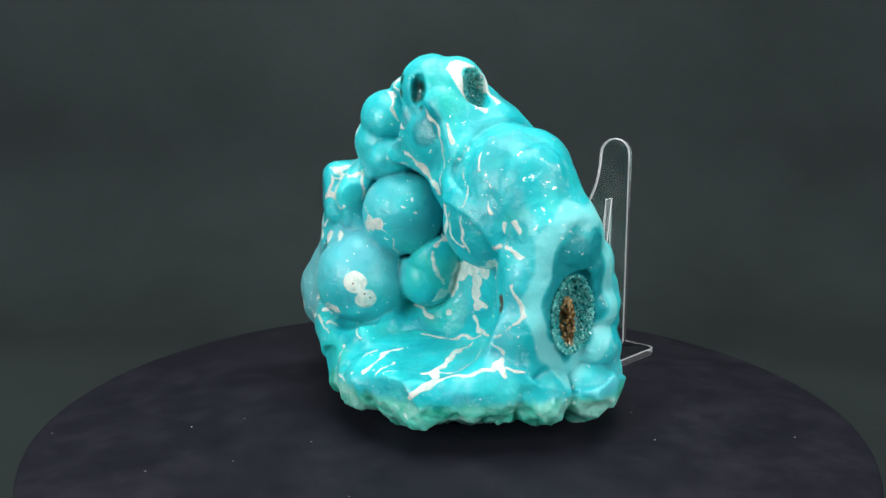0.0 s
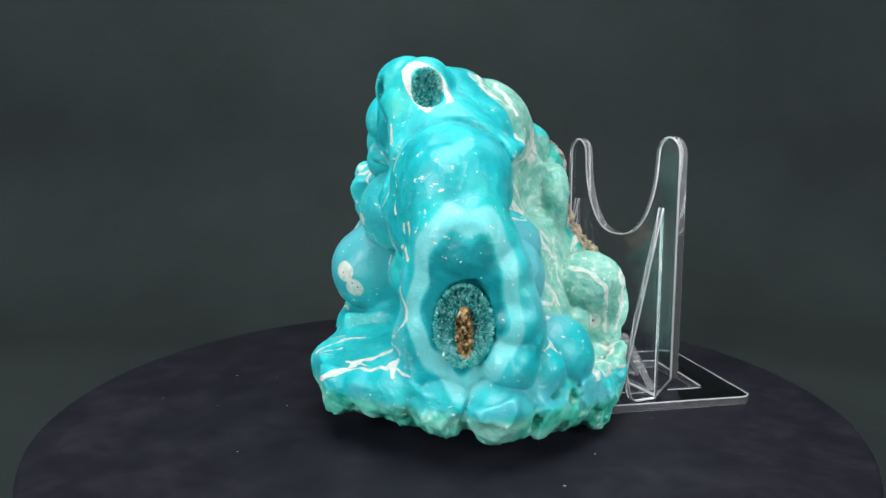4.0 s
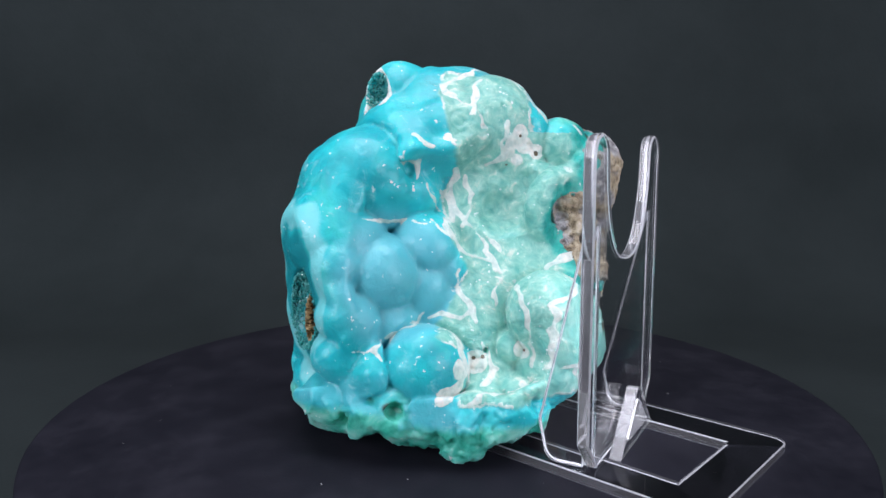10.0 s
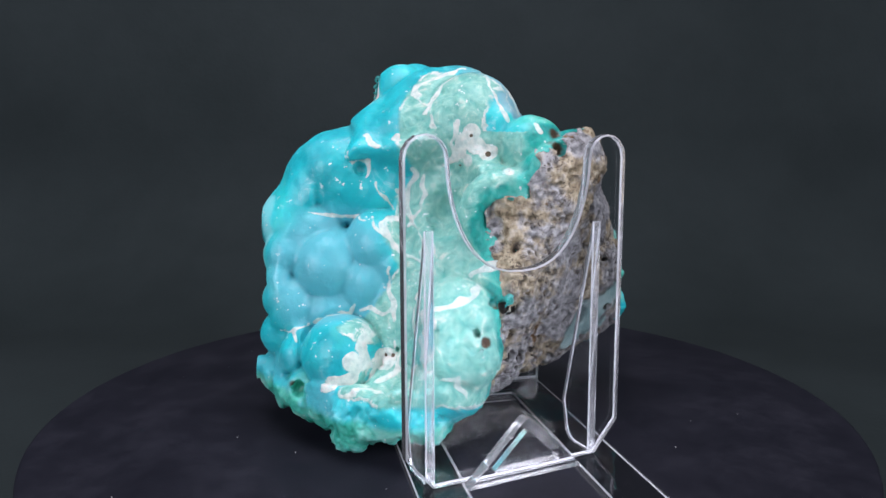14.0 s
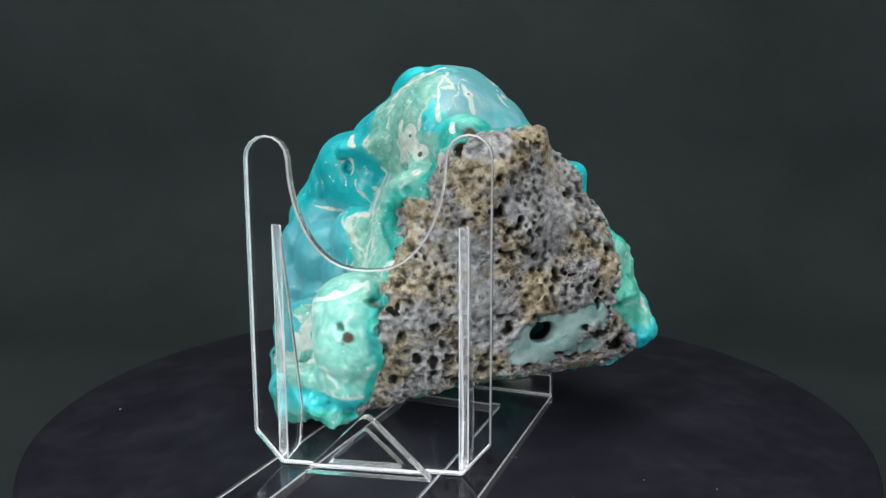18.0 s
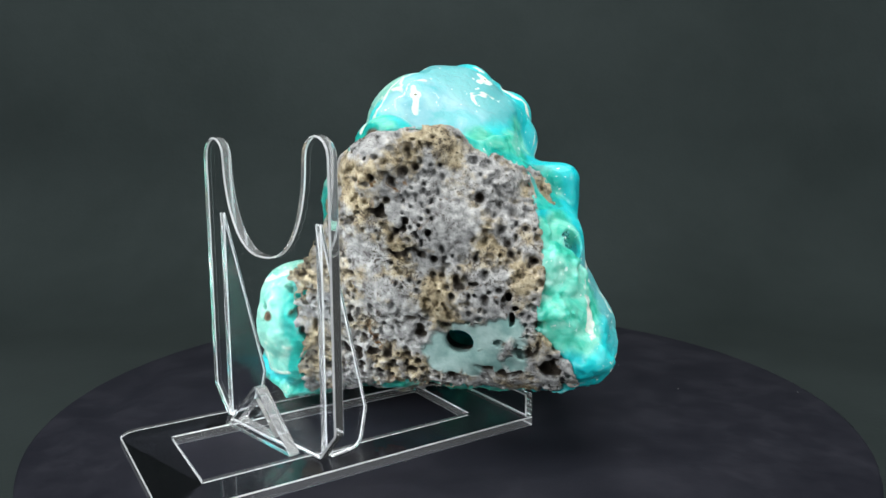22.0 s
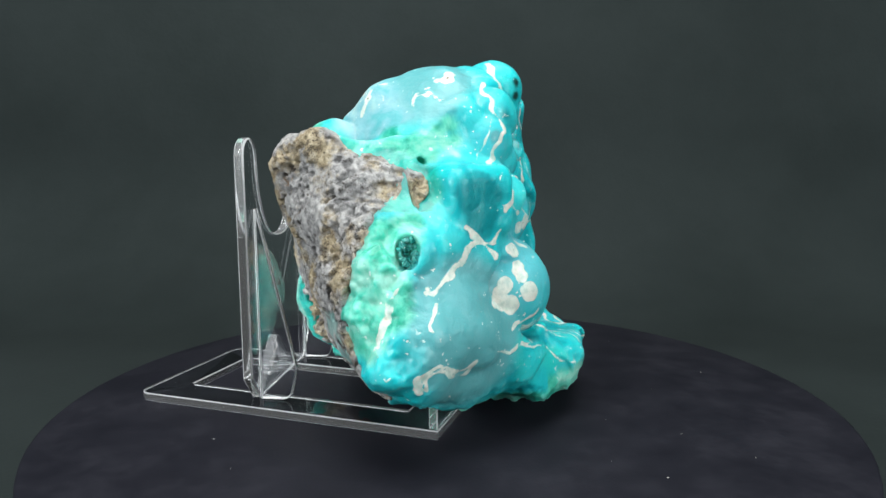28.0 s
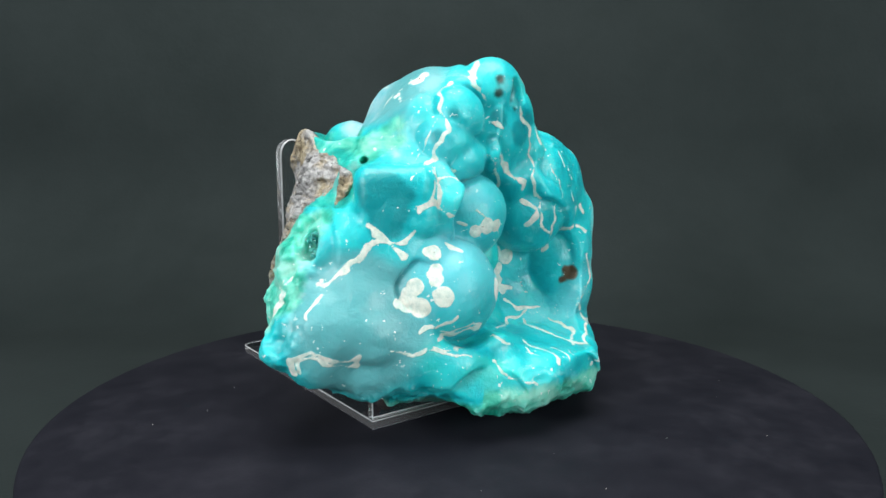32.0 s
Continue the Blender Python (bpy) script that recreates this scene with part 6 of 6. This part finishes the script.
    vein(1.6, (-29.2, -0.6, 74.2), (-34.0, -2.1, 72.9), (-31.9, -2.5, 71.3), (-33.1, -2.8, 69.4), (-33.6, -3.1, 67.5), (-33.7, -3.2, 65.5), (-35.9, -1.7, 65.1), (-37.2, -0.0, 64.6), (-37.7, 1.8, 64.0))
    vein(1.2, (-34.0, -2.8, 64.8), (-33.3, -3.9, 63.8), (-32.7, -5.1, 62.7), (-31.8, -6.2, 61.7))
    vein(1.2, (-24.9, -6.8, 59.8), (-24.7, -8.4, 58.7))
    vein(1.0, (-50.7, 27.0, 33.9), (-50.4, 27.3, 35.3), (-50.0, 27.6, 36.6), (-49.5, 28.0, 38.0), (-48.9, 27.3, 39.3), (-48.1, 26.5, 40.6), (-47.1, 25.9, 41.9), (-46.0, 25.3, 43.1))
    vein(0.8, (16.8, -44.2, 45.3), (17.7, -44.6, 42.7), (18.7, -45.0, 40.0), (18.9, -45.4, 37.4), (16.6, -44.2, 35.5), (14.7, -43.0, 33.4), (12.2, -41.8, 31.6), (11.0, -40.7, 29.5))
    vein(1.4, (6.3, 14.9, 100.8), (7.9, 18.4, 99.3), (9.4, 20.1, 98.1), (11.0, 21.0, 97.0), (11.7, 22.6, 95.4), (12.5, 23.8, 93.8), (13.2, 24.8, 92.2), (14.0, 25.8, 90.7), (14.2, 27.2, 88.9), (14.5, 28.2, 87.2))
    vein(1.4, (14.4, 36.8, 85.2), (14.7, 38.2, 83.6))
    vein(0.8, (-12.9, 16.2, 91.2), (-12.2, 15.5, 92.4), (-11.4, 14.6, 93.6), (-12.4, 13.4, 93.9), (-13.5, 12.2, 94.3), (-14.8, 11.6, 93.8), (-16.0, 11.0, 93.4))
    vein(1.6, (-43.0, 34.5, 46.6), (-43.3, 35.5, 45.2), (-43.5, 36.4, 43.8), (-43.7, 37.3, 42.4), (-44.1, 37.9, 40.8), (-44.4, 38.6, 39.1), (-44.8, 39.2, 37.5), (-45.1, 39.8, 35.9), (-45.4, 40.4, 34.2))
    vein(1.5, (-50.8, 30.0, 27.0), (-50.9, 28.6, 27.8), (-51.0, 27.2, 28.5), (-50.8, 25.3, 28.1), (-50.3, 23.4, 27.6), (-49.2, 21.0, 27.0), (-47.5, 18.3, 26.0), (-47.2, 16.6, 26.5), (-47.4, 15.1, 27.1))
    vein(1.6, (-38.7, 5.0, 56.4), (-39.6, 7.1, 56.0), (-40.2, 9.1, 55.6), (-40.6, 10.9, 55.2), (-41.0, 12.8, 54.7), (-41.4, 14.2, 53.8), (-41.9, 15.6, 52.9), (-42.2, 17.0, 52.0), (-42.5, 18.3, 51.1), (-42.6, 19.5, 50.0), (-42.8, 20.7, 48.9), (-43.0, 22.0, 47.8), (-43.2, 23.2, 46.8), (-43.5, 24.5, 45.7), (-43.3, 25.4, 45.5), (-43.3, 26.4, 45.4))
    vein(1.1, (-40.3, -0.1, 33.0), (-38.3, -2.6, 33.1), (-38.5, -3.9, 33.9), (-38.9, -5.0, 34.8), (-39.2, -6.4, 36.1), (-39.1, -8.1, 37.3))
    vein(0.8, (-37.4, -4.2, 32.2), (-36.2, -7.0, 31.5))
    vein(0.8, (-25.1, -16.5, 27.7), (-25.9, -18.1, 27.6), (-24.3, -21.0, 26.1))
    vein(0.8, (-19.9, -25.9, 23.6), (-21.9, -26.3, 23.2), (-23.0, -27.8, 22.9), (-24.0, -29.5, 22.5), (-24.1, -31.8, 21.8))
    return lines


def reach_of_patches(verts, balls, melt=1.2):
    best = np.full(len(verts), 9.0)
    for x, y, z, r in balls:
        near = np.all(np.abs(verts - (x, y, z)) < r + 6, axis=1)
        d = np.linalg.norm(verts[near] - (x, y, z), axis=1) - r
        best[near] = blend(best[near], d, melt)
    return best


def outward(verts, quads):
    """The way out of the surface at each vertex."""
    p = verts[quads]
    across = np.cross(p[:, 2] - p[:, 0], p[:, 3] - p[:, 1])
    total = np.stack([sum(np.bincount(quads[:, k], across[:, i], len(verts)) for k in range(4)) for i in range(3)], 1)
    return total / np.maximum(np.linalg.norm(total, axis=1, keepdims=True), 1e-9)


def reach_of_veins(verts, normals, lines):
    """Distance along the surface to the edge of the nearest vein; the veins waver and swell a little."""
    p0, p1 = verts / 1.9, verts / 4.3
    waver = 0.35 * np.sin(p0[:, [1, 2, 0]] * 2.1 + np.sin(p0 * 1.7)) + 0.55 * np.sin(p1[:, [2, 0, 1]] * 1.9 + 1.3 * np.sin(p1[:, [1, 2, 0]] * 2.3))
    swell = 0.30 * np.sin(p0.sum(1) * 1.3 + 2 * np.sin(p1[:, 0] * 2))
    best = np.full(len(verts), 9.0)
    for half, points in lines:
        near = np.where(np.all((verts > points.min(0) - 4) & (verts < points.max(0) + 4), axis=1))[0]
        p, n = verts[near] + waver[near], normals[near]
        for a, b in zip(points, points[1:]):
            ab = b - a
            t = np.clip((p - a) @ ab / max(ab @ ab, 1e-9), 0, 1)
            off = p - a - t[:, None] * ab
            lift = np.sum(off * n, axis=1)
            flat = np.sqrt(np.maximum(np.sum(off ** 2, axis=1) - lift ** 2, 0)) + np.maximum(np.abs(lift) - 2.5, 0)
            best[near] = np.minimum(best[near], flat - half * (0.8 + swell[near]))
    return best


GEODE_OUT = np.array((0.552, -0.834, 0.0))      # the way the broken-open dome faces
GEODE_SIDE = np.array((0.834, 0.552, 0.0))
SUMMIT_POCKET = np.array((7.6, -20.0, 95.6))
SUMMIT_OUT = np.array((0.78, -0.62, 0.05))


def cut_dish(field, centre, half, turn, k):
    """A hollow of three half axes, turned about the vertical."""
    spans, (dx, dy, dz) = window(centre, (max(half) + 3,) * 3)
    c, s = math.cos(math.radians(turn)), math.sin(math.radians(turn))
    away = np.sqrt(((dx * c + dy * s) / half[0]) ** 2 + ((dy * c - dx * s) / half[1]) ** 2 + (dz / half[2]) ** 2)
    field[spans] = -blend(-field[spans], (away - 1) * min(half), k)


def hollows(field):
    """The broken-open pockets and the holes of the crust."""
    def hollow(x, y, z, r, sx=1.0, sy=1.0, sz=1.0, k=0.8):
        cut_ball(field, x, y, z, r, k, (sx, sy, sz))

    cut_dish(field, (33.0, -40.2, 37.0), (7.2, 4.0, 10.4), 33.5, 0.5)
    cut_dish(field, (35.0, -39.5, 42.0), (5.0, 3.6, 7.0), 33.5, 0.5)
    cut_dish(field, tuple(SUMMIT_POCKET + SUMMIT_OUT * 1.2), (4.5, 4.6, 6.0), 51.0, 0.4)
    hollow(-11.4, 34.0, 30.5, 3.6, sx=1.2, sy=3.5)
    hollow(-26.0, 42.0, 41.0, 1.4, sz=2.2)
    hollow(37.0, 34.0, 30.5, 2.6, sx=1.4)
    hollow(30.0, 36.0, 40.3, 2.2, sx=1.6)
    hollow(42.5, 32.5, 33.0, 1.2)
    hollow(-7.8, -22.0, 95.4, 2.6, sz=1.9, k=0.5)
    hollow(-8.0, -20.0, 95.4, 1.7, sz=2.2)
    hollow(14.5, 43.5, 79.5, 2.0)
    hollow(11.0, 41.5, 84.0, 1.7)
    hollow(16.0, 37.0, 74.5, 1.3)
    hollow(-39.0, 29.4, 54.5, 2.8, sz=1.35)
    hollow(-24.6, 42.5, 44.0, 1.3, sy=2.0, sz=1.5)
    hollow(-22.8, 19.6, 76.0, 1.4, sx=2.0)
    hollow(2.6, 38.0, 86.0, 1.3, sx=1.7)
    hollow(15.6, 22.0, 77.8, 1.1)
    hollow(51.0, -16.0, 15.4, 2.2)
    hollow(27.6, -11.4, 74.0, 1.6)
    hollow(36.5, 5.2, 26.6, 0.9)
    hollow(37.5, 8.2, 26.8, 0.8)
    # the dark hollows of the bare rock and of the pale fold have ragged outlines
    cave = np.full(SHAPE, 9.0, np.float32)

    def ragged(x, y, z, r, sx=1.0, sy=1.0, sz=1.0):
        add_ball(cave, x, y, z, r, 0.5, (sx, sy, sz))

    ragged(-22.1, 42.9, 31.3, 1.6, sx=1.6, sy=1.6, sz=0.8)
    ragged(-28.2, 41.9, 28.2, 2.2, sx=1.5, sy=1.6, sz=0.9)
    ragged(-34.6, 40.9, 24.4, 2.4, sx=1.3, sy=1.6, sz=1.0)
    ragged(-36.4, 42.1, 27.1, 1.6, sx=1.0, sy=1.6, sz=1.0)
    ragged(-24.7, 37.6, 21.8, 1.6, sx=2.2, sy=1.6, sz=0.8)
    ragged(-17.9, 38.7, 23.3, 1.5, sx=1.5, sy=1.6, sz=0.8)
    ragged(-34.0, 37.2, 19.1, 1.4, sx=2.0, sy=1.6, sz=0.8)
    ragged(-23.8, 45.1, 42.7, 1.0, sx=0.8, sy=1.6, sz=2.6)
    ragged(-25.1, 44.5, 37.9, 1.1, sx=0.8, sy=1.6, sz=1.6)
    ragged(-31.7, 44.4, 36.9, 1.2, sx=1.2, sy=1.6, sz=0.8)
    ragged(3.5, 47.8, 59.2, 1.3, sx=0.8, sy=1.6, sz=1.6)
    ragged(5.1, 45.6, 54.1, 1.2, sx=1.2, sy=1.6, sz=0.9)
    ragged(7.1, 48.7, 64.6, 1.2, sx=0.8, sy=1.6, sz=1.3)
    ragged(-11.3, 44.7, 47.8, 1.0, sx=1.3, sy=1.6, sz=0.8)
    ragged(18.0, 33.7, 24.1, 1.3, sx=0.9, sy=1.6, sz=1.4)
    ragged(-0.3, 46.4, 54.6, 1.0, sx=1.5, sy=1.6, sz=0.8)
    ragged(41.6, 34.7, 33.0, 1.7, sx=0.9, sy=1.0, sz=1.2)
    ragged(34.4, 34.9, 41.6, 1.7, sx=1.1, sy=1.0, sz=0.8)
    ragged(34.1, 36.1, 35.1, 1.4, sx=1.0, sy=1.0, sz=1.0)
    ragged(43.1, 34.2, 36.4, 0.9, sx=1.0, sy=1.0, sz=1.0)
    ragged(3.3, 45.7, 53.6, 1.3, sx=1.0, sy=1.6, sz=1.0)
    ragged(-3.2, 45.5, 53.4, 1.3, sx=1.2, sy=1.6, sz=1.0)
    ragged(-15.9, 45.8, 46.6, 1.1, sx=1.4, sy=1.6, sz=0.8)
    ragged(14.3, 33.7, 24.0, 1.4, sx=0.9, sy=1.6, sz=1.5)
    ragged(-30.2, 42.3, 52.2, 1.3, sx=1.2, sy=1.6, sz=0.8)
    ragged(-12.3, 43.6, 52.5, 1.0, sx=1.4, sy=1.6, sz=0.8)
    ragged(8.1, 48.8, 64.7, 1.1, sx=1.6, sy=1.6, sz=0.7)
    field[:] = np.maximum(field, -(cave + 0.9 * grain(1.6, 17) + 0.5 * grain(3.1, 18)))
    for dx, dz, size in ((0.0, 0.0, 2.2), (-1.5, 5.0, 1.6), (2.4, -4.5, 1.8), (1.0, 8.5, 1.3), (-2.0, -8.0, 1.2), (3.4, 2.6, 1.2)):
        hollow(27.5 + dx, 34.5 - dx, 62.5 + dz, size, sz=1.3)


def zones(verts):
    """Distances, in millimetres, to the borders of the large zones of the crust; below nought inside."""
    x, y, z = verts.T

    def far(cx, cy, cz):
        return np.sqrt((x - cx) ** 2 + (y - cy) ** 2 + (z - cz) ** 2)

    border = np.interp(z, (0, 18, 27, 33, 38, 48, 55, 66, 75, 95, 105), (0, 0, 5, -5, -1, 4, 0, -3, 2, -3, 0))
    scaly = np.maximum.reduce([border - y, 8.0 - x, 17.0 - z, 11.4 - far(40.6, -8.0, 22.9), np.where(z > 84, y - 23.0, -9.0)])
    front = verts @ GEODE_OUT - 0.139 * z > 40.5
    across, up = verts @ GEODE_SIDE - 5.5, z - 43.0
    around = np.arctan2(up / 17.0, across / 10.0)
    ring = np.where(front, (np.sqrt((across / 9.6) ** 2 + (up / 16.6) ** 2) - 1) * 10 + 0.7 * np.sin(5 * around) + 0.5 * np.sin(9 * around + 1), 9.0)
    from_axis = verts - SUMMIT_POCKET
    depth = from_axis @ SUMMIT_OUT
    side = from_axis @ np.array((0.62, 0.78, 0.0))
    wide = np.sqrt(((side + 0.3 * from_axis[:, 2]) / 0.72) ** 2 + from_axis[:, 2] ** 2)
    collar = np.where(np.abs(depth) < 5.0, np.abs(wide - 6.9) - 1.15, 9.0)
    return {
        "crust": scaly,
        "mint": np.minimum.reduce([z - np.where(y < -15, 15.0, 11.5), far(37.5, -31.0, 13.0) - 8.4, far(44.0, -15.5, 13.2) - 8.2, np.maximum(far(37.0, 29.0, 33.0) - 11.5, 26.5 - y), np.maximum(far(-34.0, 39.0, 44.0) - 15.0, 31.0 - y)]),
        "sky": np.minimum.reduce([np.maximum.reduce([far(33.0, -17.0, 44.0) - 19.0, 22.0 - x, 2.0 - ring]), far(-26.0, -3.0, 43.0) - 15.0, far(-12.6, -5.6, 61.0) - 12.5]),
        "pale": np.minimum.reduce([far(-38.0, 18.0, 34.0) - 20.0, far(-8.0, 12.0, 96.0) - 15.0]),
        "frost": np.maximum(far(0.0, 20.0, 96.0) - 17.0, 59.8 + 0.25 * x - 0.85 * y - 0.46 * z),
        "teal": np.maximum(ring, -9.0),
        "shell": np.abs(ring - 2.6) - 1.9,
        "vein": collar,
    }


def crystal_lining(name, centre, radii, out, count, size, mat, parent, label, spread=1.0, seed=1, turn=0.0):
    """Small pointed crystals that stand on the wall of a pocket and point into it."""
    rng = np.random.RandomState(seed)
    verts, faces = [], []
    out = np.array(out, float) / np.linalg.norm(out)
    while len(verts) < count * 11:
        d = rng.normal(size=3)
        d /= np.linalg.norm(d)
        if d @ out > spread:
            continue
        foot = np.array(centre) + (np.array(Matrix.Rotation(math.radians(turn), 3, "Z")) @ (d * np.array(radii)) if turn else d * np.array(radii))
        if turn:
            d = np.array(Matrix.Rotation(math.radians(turn), 3, "Z")) @ d
        axis = -d + rng.normal(size=3) * 0.45
        axis /= np.linalg.norm(axis)
        u = np.cross(axis, (0.3, 0.5, 0.8))
        u /= np.linalg.norm(u)
        v = np.cross(axis, u)
        wide = size * rng.uniform(0.5, 1.2)
        tall = wide * rng.uniform(0.6, 1.3)
        base = len(verts)
        for lift in (-0.5, tall * 0.6):
            for k in range(5):
                a = 2 * math.pi * k / 5
                verts.append(foot + axis * lift + (u * math.cos(a) + v * math.sin(a)) * wide * 0.5)
        verts.append(foot + axis * tall)
        for k in range(5):
            n = (k + 1) % 5
            faces.append((base + k, base + n, base + 5 + n, base + 5 + k))
            faces.append((base + 5 + k, base + 5 + n, base + 10))
    me = bpy.data.meshes.new(name)
    me.from_pydata([tuple(v * MM) for v in verts], [], faces)
    me.materials.append(mat)
    ob = new(name, me)
    ob.parent = parent
    ob["label"] = label
    return ob


def mineral():
    thing = tagged(new("mineral_specimen"), "turquoise botryoidal mineral specimen with white veins on porous brown rock", "mineral specimen")
    crust = crust_shape()
    paint = patches()
    rock_zone = np.full(SHAPE, 9.0, np.float32)
    for x, y, z, r in paint.pop("rock"):
        add_ball(rock_zone, x, y, z, r + 2.4, 2.5)
    cut_ball(rock_zone, 9.0, 32.5, 80.5, 9.6, 1.0)
    # a strip of crust laps over the rock at its far side
    strip = np.interp(AXES[2], (0, 27, 36, 48, 60, 75, 90), (-48, -40, -31.5, -33.5, -32, -27, -20)).astype(np.float32)[None, None, :]
    rock_zone = np.where(Y > 25.0, np.maximum(rock_zone, strip - X), rock_zone)
    cut_ball(rock_zone, 12.5, 39.5, 79.0, 5.0, 1.0)
    lip = np.full(SHAPE, 9.0, np.float32)
    add_ring(lip, RING_SHELL, (0.85, 0.53, 0.0), 9.0, 4.2, 1.0)
    rock_zone = np.where(Y < 38.0, np.maximum(rock_zone, -lip), rock_zone)
    add_ball(rock_zone, 22.0, 32.5, 62.0, 6.2, 1.0)
    coarse, fine, tiny = grain(4.5, 3), grain(1.7, 4), grain(0.9, 6)
    rock_zone += 0.45 * coarse + 0.4 * fine
    # the bare rock, with its deep pores; the agate round the great hole is smooth
    agate_balls = paint.pop("agate")
    agate_zone = np.full(SHAPE, 9.0, np.float32)
    for x, y, z, r in agate_balls:
        add_ball(agate_zone, x, y, z, r, 1.5)
    rough = np.clip(agate_zone / 2.0 + 0.3, 0.15, 1)
    whole = crust - 0.5 - rough * (0.45 * coarse + 0.25 * fine + 0.3 * tiny)
    rock = np.maximum(whole, rock_zone)
    verts, quads = skin(rock)
    low = np.minimum(np.maximum(((verts - LOW) / STEP).astype(int), 0), np.array(SHAPE) - 1)
    outer = verts[(whole[tuple(low.T)] > -0.8) & (agate_zone[tuple(low.T)] > 0.5)]
    rng = np.random.RandomState(8)
    clump = grain(11.0, 31)
    for p in outer[rng.choice(len(outer), 3000)]:
        cell = tuple(((p - LOW) / STEP).astype(int))
        if clump[cell] + 0.7 * rng.uniform(-1, 1) < 0.05:
            continue
        r = rng.choice((0.45, 0.5, 0.6, 0.7, 0.9, 1.2), p=(0.3, 0.28, 0.22, 0.12, 0.06, 0.02))
        cut_ball(rock, p[0], p[1] - 0.5, p[2], r, 0.1, (1.0 + 0.7 * rng.rand(), 2.3, 1.0 + 0.5 * rng.rand()))
    hollows(rock)
    verts, quads = skin(rock)
    low = np.clip(((verts - LOW) / STEP + 0.5).astype(int), 0, np.array(SHAPE) - 1)
    # pit is the depth under the skin; the rock's painted shade follows it
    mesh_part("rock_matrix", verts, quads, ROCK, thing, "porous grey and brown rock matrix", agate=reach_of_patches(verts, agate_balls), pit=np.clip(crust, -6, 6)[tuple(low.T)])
    # the crust: rounded above, broken and rough at its lower rim, absent behind the bare rock
    hollows(crust)
    rim = np.clip((19.0 - Z) / 6.0, 0, 1)
    chunky = np.clip((-24.0 - X) / 4.0, 0, 1) * np.clip((Y - 27.0) / 5.0, 0, 1) * np.clip((64.0 - Z) / 4.0, 0, 1)
    scaly = np.clip((X - 12.0) / 6.0, 0, 1) * np.clip((Y + 2.0) / 5.0, 0, 1)
    crust = crust + 0.05 * tiny + 0.22 * coarse + 0.45 * grain(8.5, 11) + rim * (0.5 * fine + 1.0 * coarse + 0.3 * tiny + 0.9 * np.abs(grain(6.0, 21))) + scaly * (0.18 * tiny + 0.12 * fine) + chunky * (0.9 * coarse + 0.45 * fine + 0.15 * tiny)
    # the ledge breaks off in flat facets
    for azimuth, distance, x, y, lean in ((-158, 38.4, -36, -17, 0.2), (-140, 40.4, -28, -32, -0.2), (-121, 43.8, -17, -41, 0.1), (-104, 46.6, -10, -46, -0.3), (-87, 46.6, 6, -46, -0.1), (-72, 51.6, 22, -44, 0.1), (-50, 58.4, 41, -38, 0.1), (-26, 55.2, 49, -26, -0.3), (-8, 54.0, 52, -12, 0.1), (14, 55.0, 52, 10, -0.2)):
        a = math.radians(azimuth)
        cut_plane(crust, (math.cos(a), math.sin(a), lean), (distance + 10.0 * lean) / math.hypot(1, lean), (x, y, 10.0), 12.0, 0.35)
    crust = np.maximum(crust, -(rock_zone + 0.9))
    verts, quads = skin(crust)
    values = zones(verts)
    for kind, balls in paint.items():
        values[kind] = np.minimum(reach_of_patches(verts, balls, 0.3 if kind in ("white", "dot") else 1.2), values.get(kind, 9.0))
    # how far each point bulges, for the painted glow of thin edges
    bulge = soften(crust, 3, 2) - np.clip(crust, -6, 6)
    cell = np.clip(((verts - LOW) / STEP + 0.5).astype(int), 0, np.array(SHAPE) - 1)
    values["edge_glow"] = bulge[tuple(cell.T)]
    strip_side = (verts[:, 0] < -22.0) & (verts[:, 2] < 64.0)
    values["edge"] = np.where(strip_side, 9.0, rock_zone[tuple(cell.T)] - 3.2)
    values["vein"] = np.minimum.reduce([reach_of_veins(verts, outward(verts, quads), vein_lines()), values["vein"], values.pop("white")])
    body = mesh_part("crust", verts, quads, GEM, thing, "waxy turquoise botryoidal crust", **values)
    crystal_lining("druse_pocket", (33.0, -40.2, 37.0), (7.1, 3.9, 10.2), (0.0, -1.0, 0.0), 1300, 0.65, DRUSE, body, "open pocket lined with glassy teal crystals", -0.05, 2, 33.5)
    crystal_lining("pocket_core", (31.4, -37.6, 34.0), (1.9, 1.5, 7.0), GEODE_OUT, 320, 0.95, CORE, body, "tan and rusty brown core of the pocket", 2.0, 3)
    crystal_lining("summit_druse", tuple(SUMMIT_POCKET + SUMMIT_OUT * 1.2), (4.4, 4.4, 5.8), SUMMIT_OUT, 330, 0.65, DRUSE, body, "small oval pocket of dark teal crystals", -0.2, 4)
    crystal_lining("side_druse", (-39.0, 29.4, 54.5), (2.8, 2.8, 3.8), (-0.95, 0.3, 0.1), 90, 0.8, DRUSE, body, "small side pocket of grey-green crystals", -0.3, 6)
    return thing


TABLE = turntable()
STAND = display_stand()
SPECIMEN = mineral()


# ---- what moves: the turntable and all that it carries turn as one ----
def motions():
    rows = [(k * 0.2, pose(0, 0, 0, 0, 0, TURN_RATE * k * 0.2)) for k in range(int(SECONDS * 5) + 1)]
    for thing in (TABLE, STAND, SPECIMEN):
        walk(thing, rows)


motions()
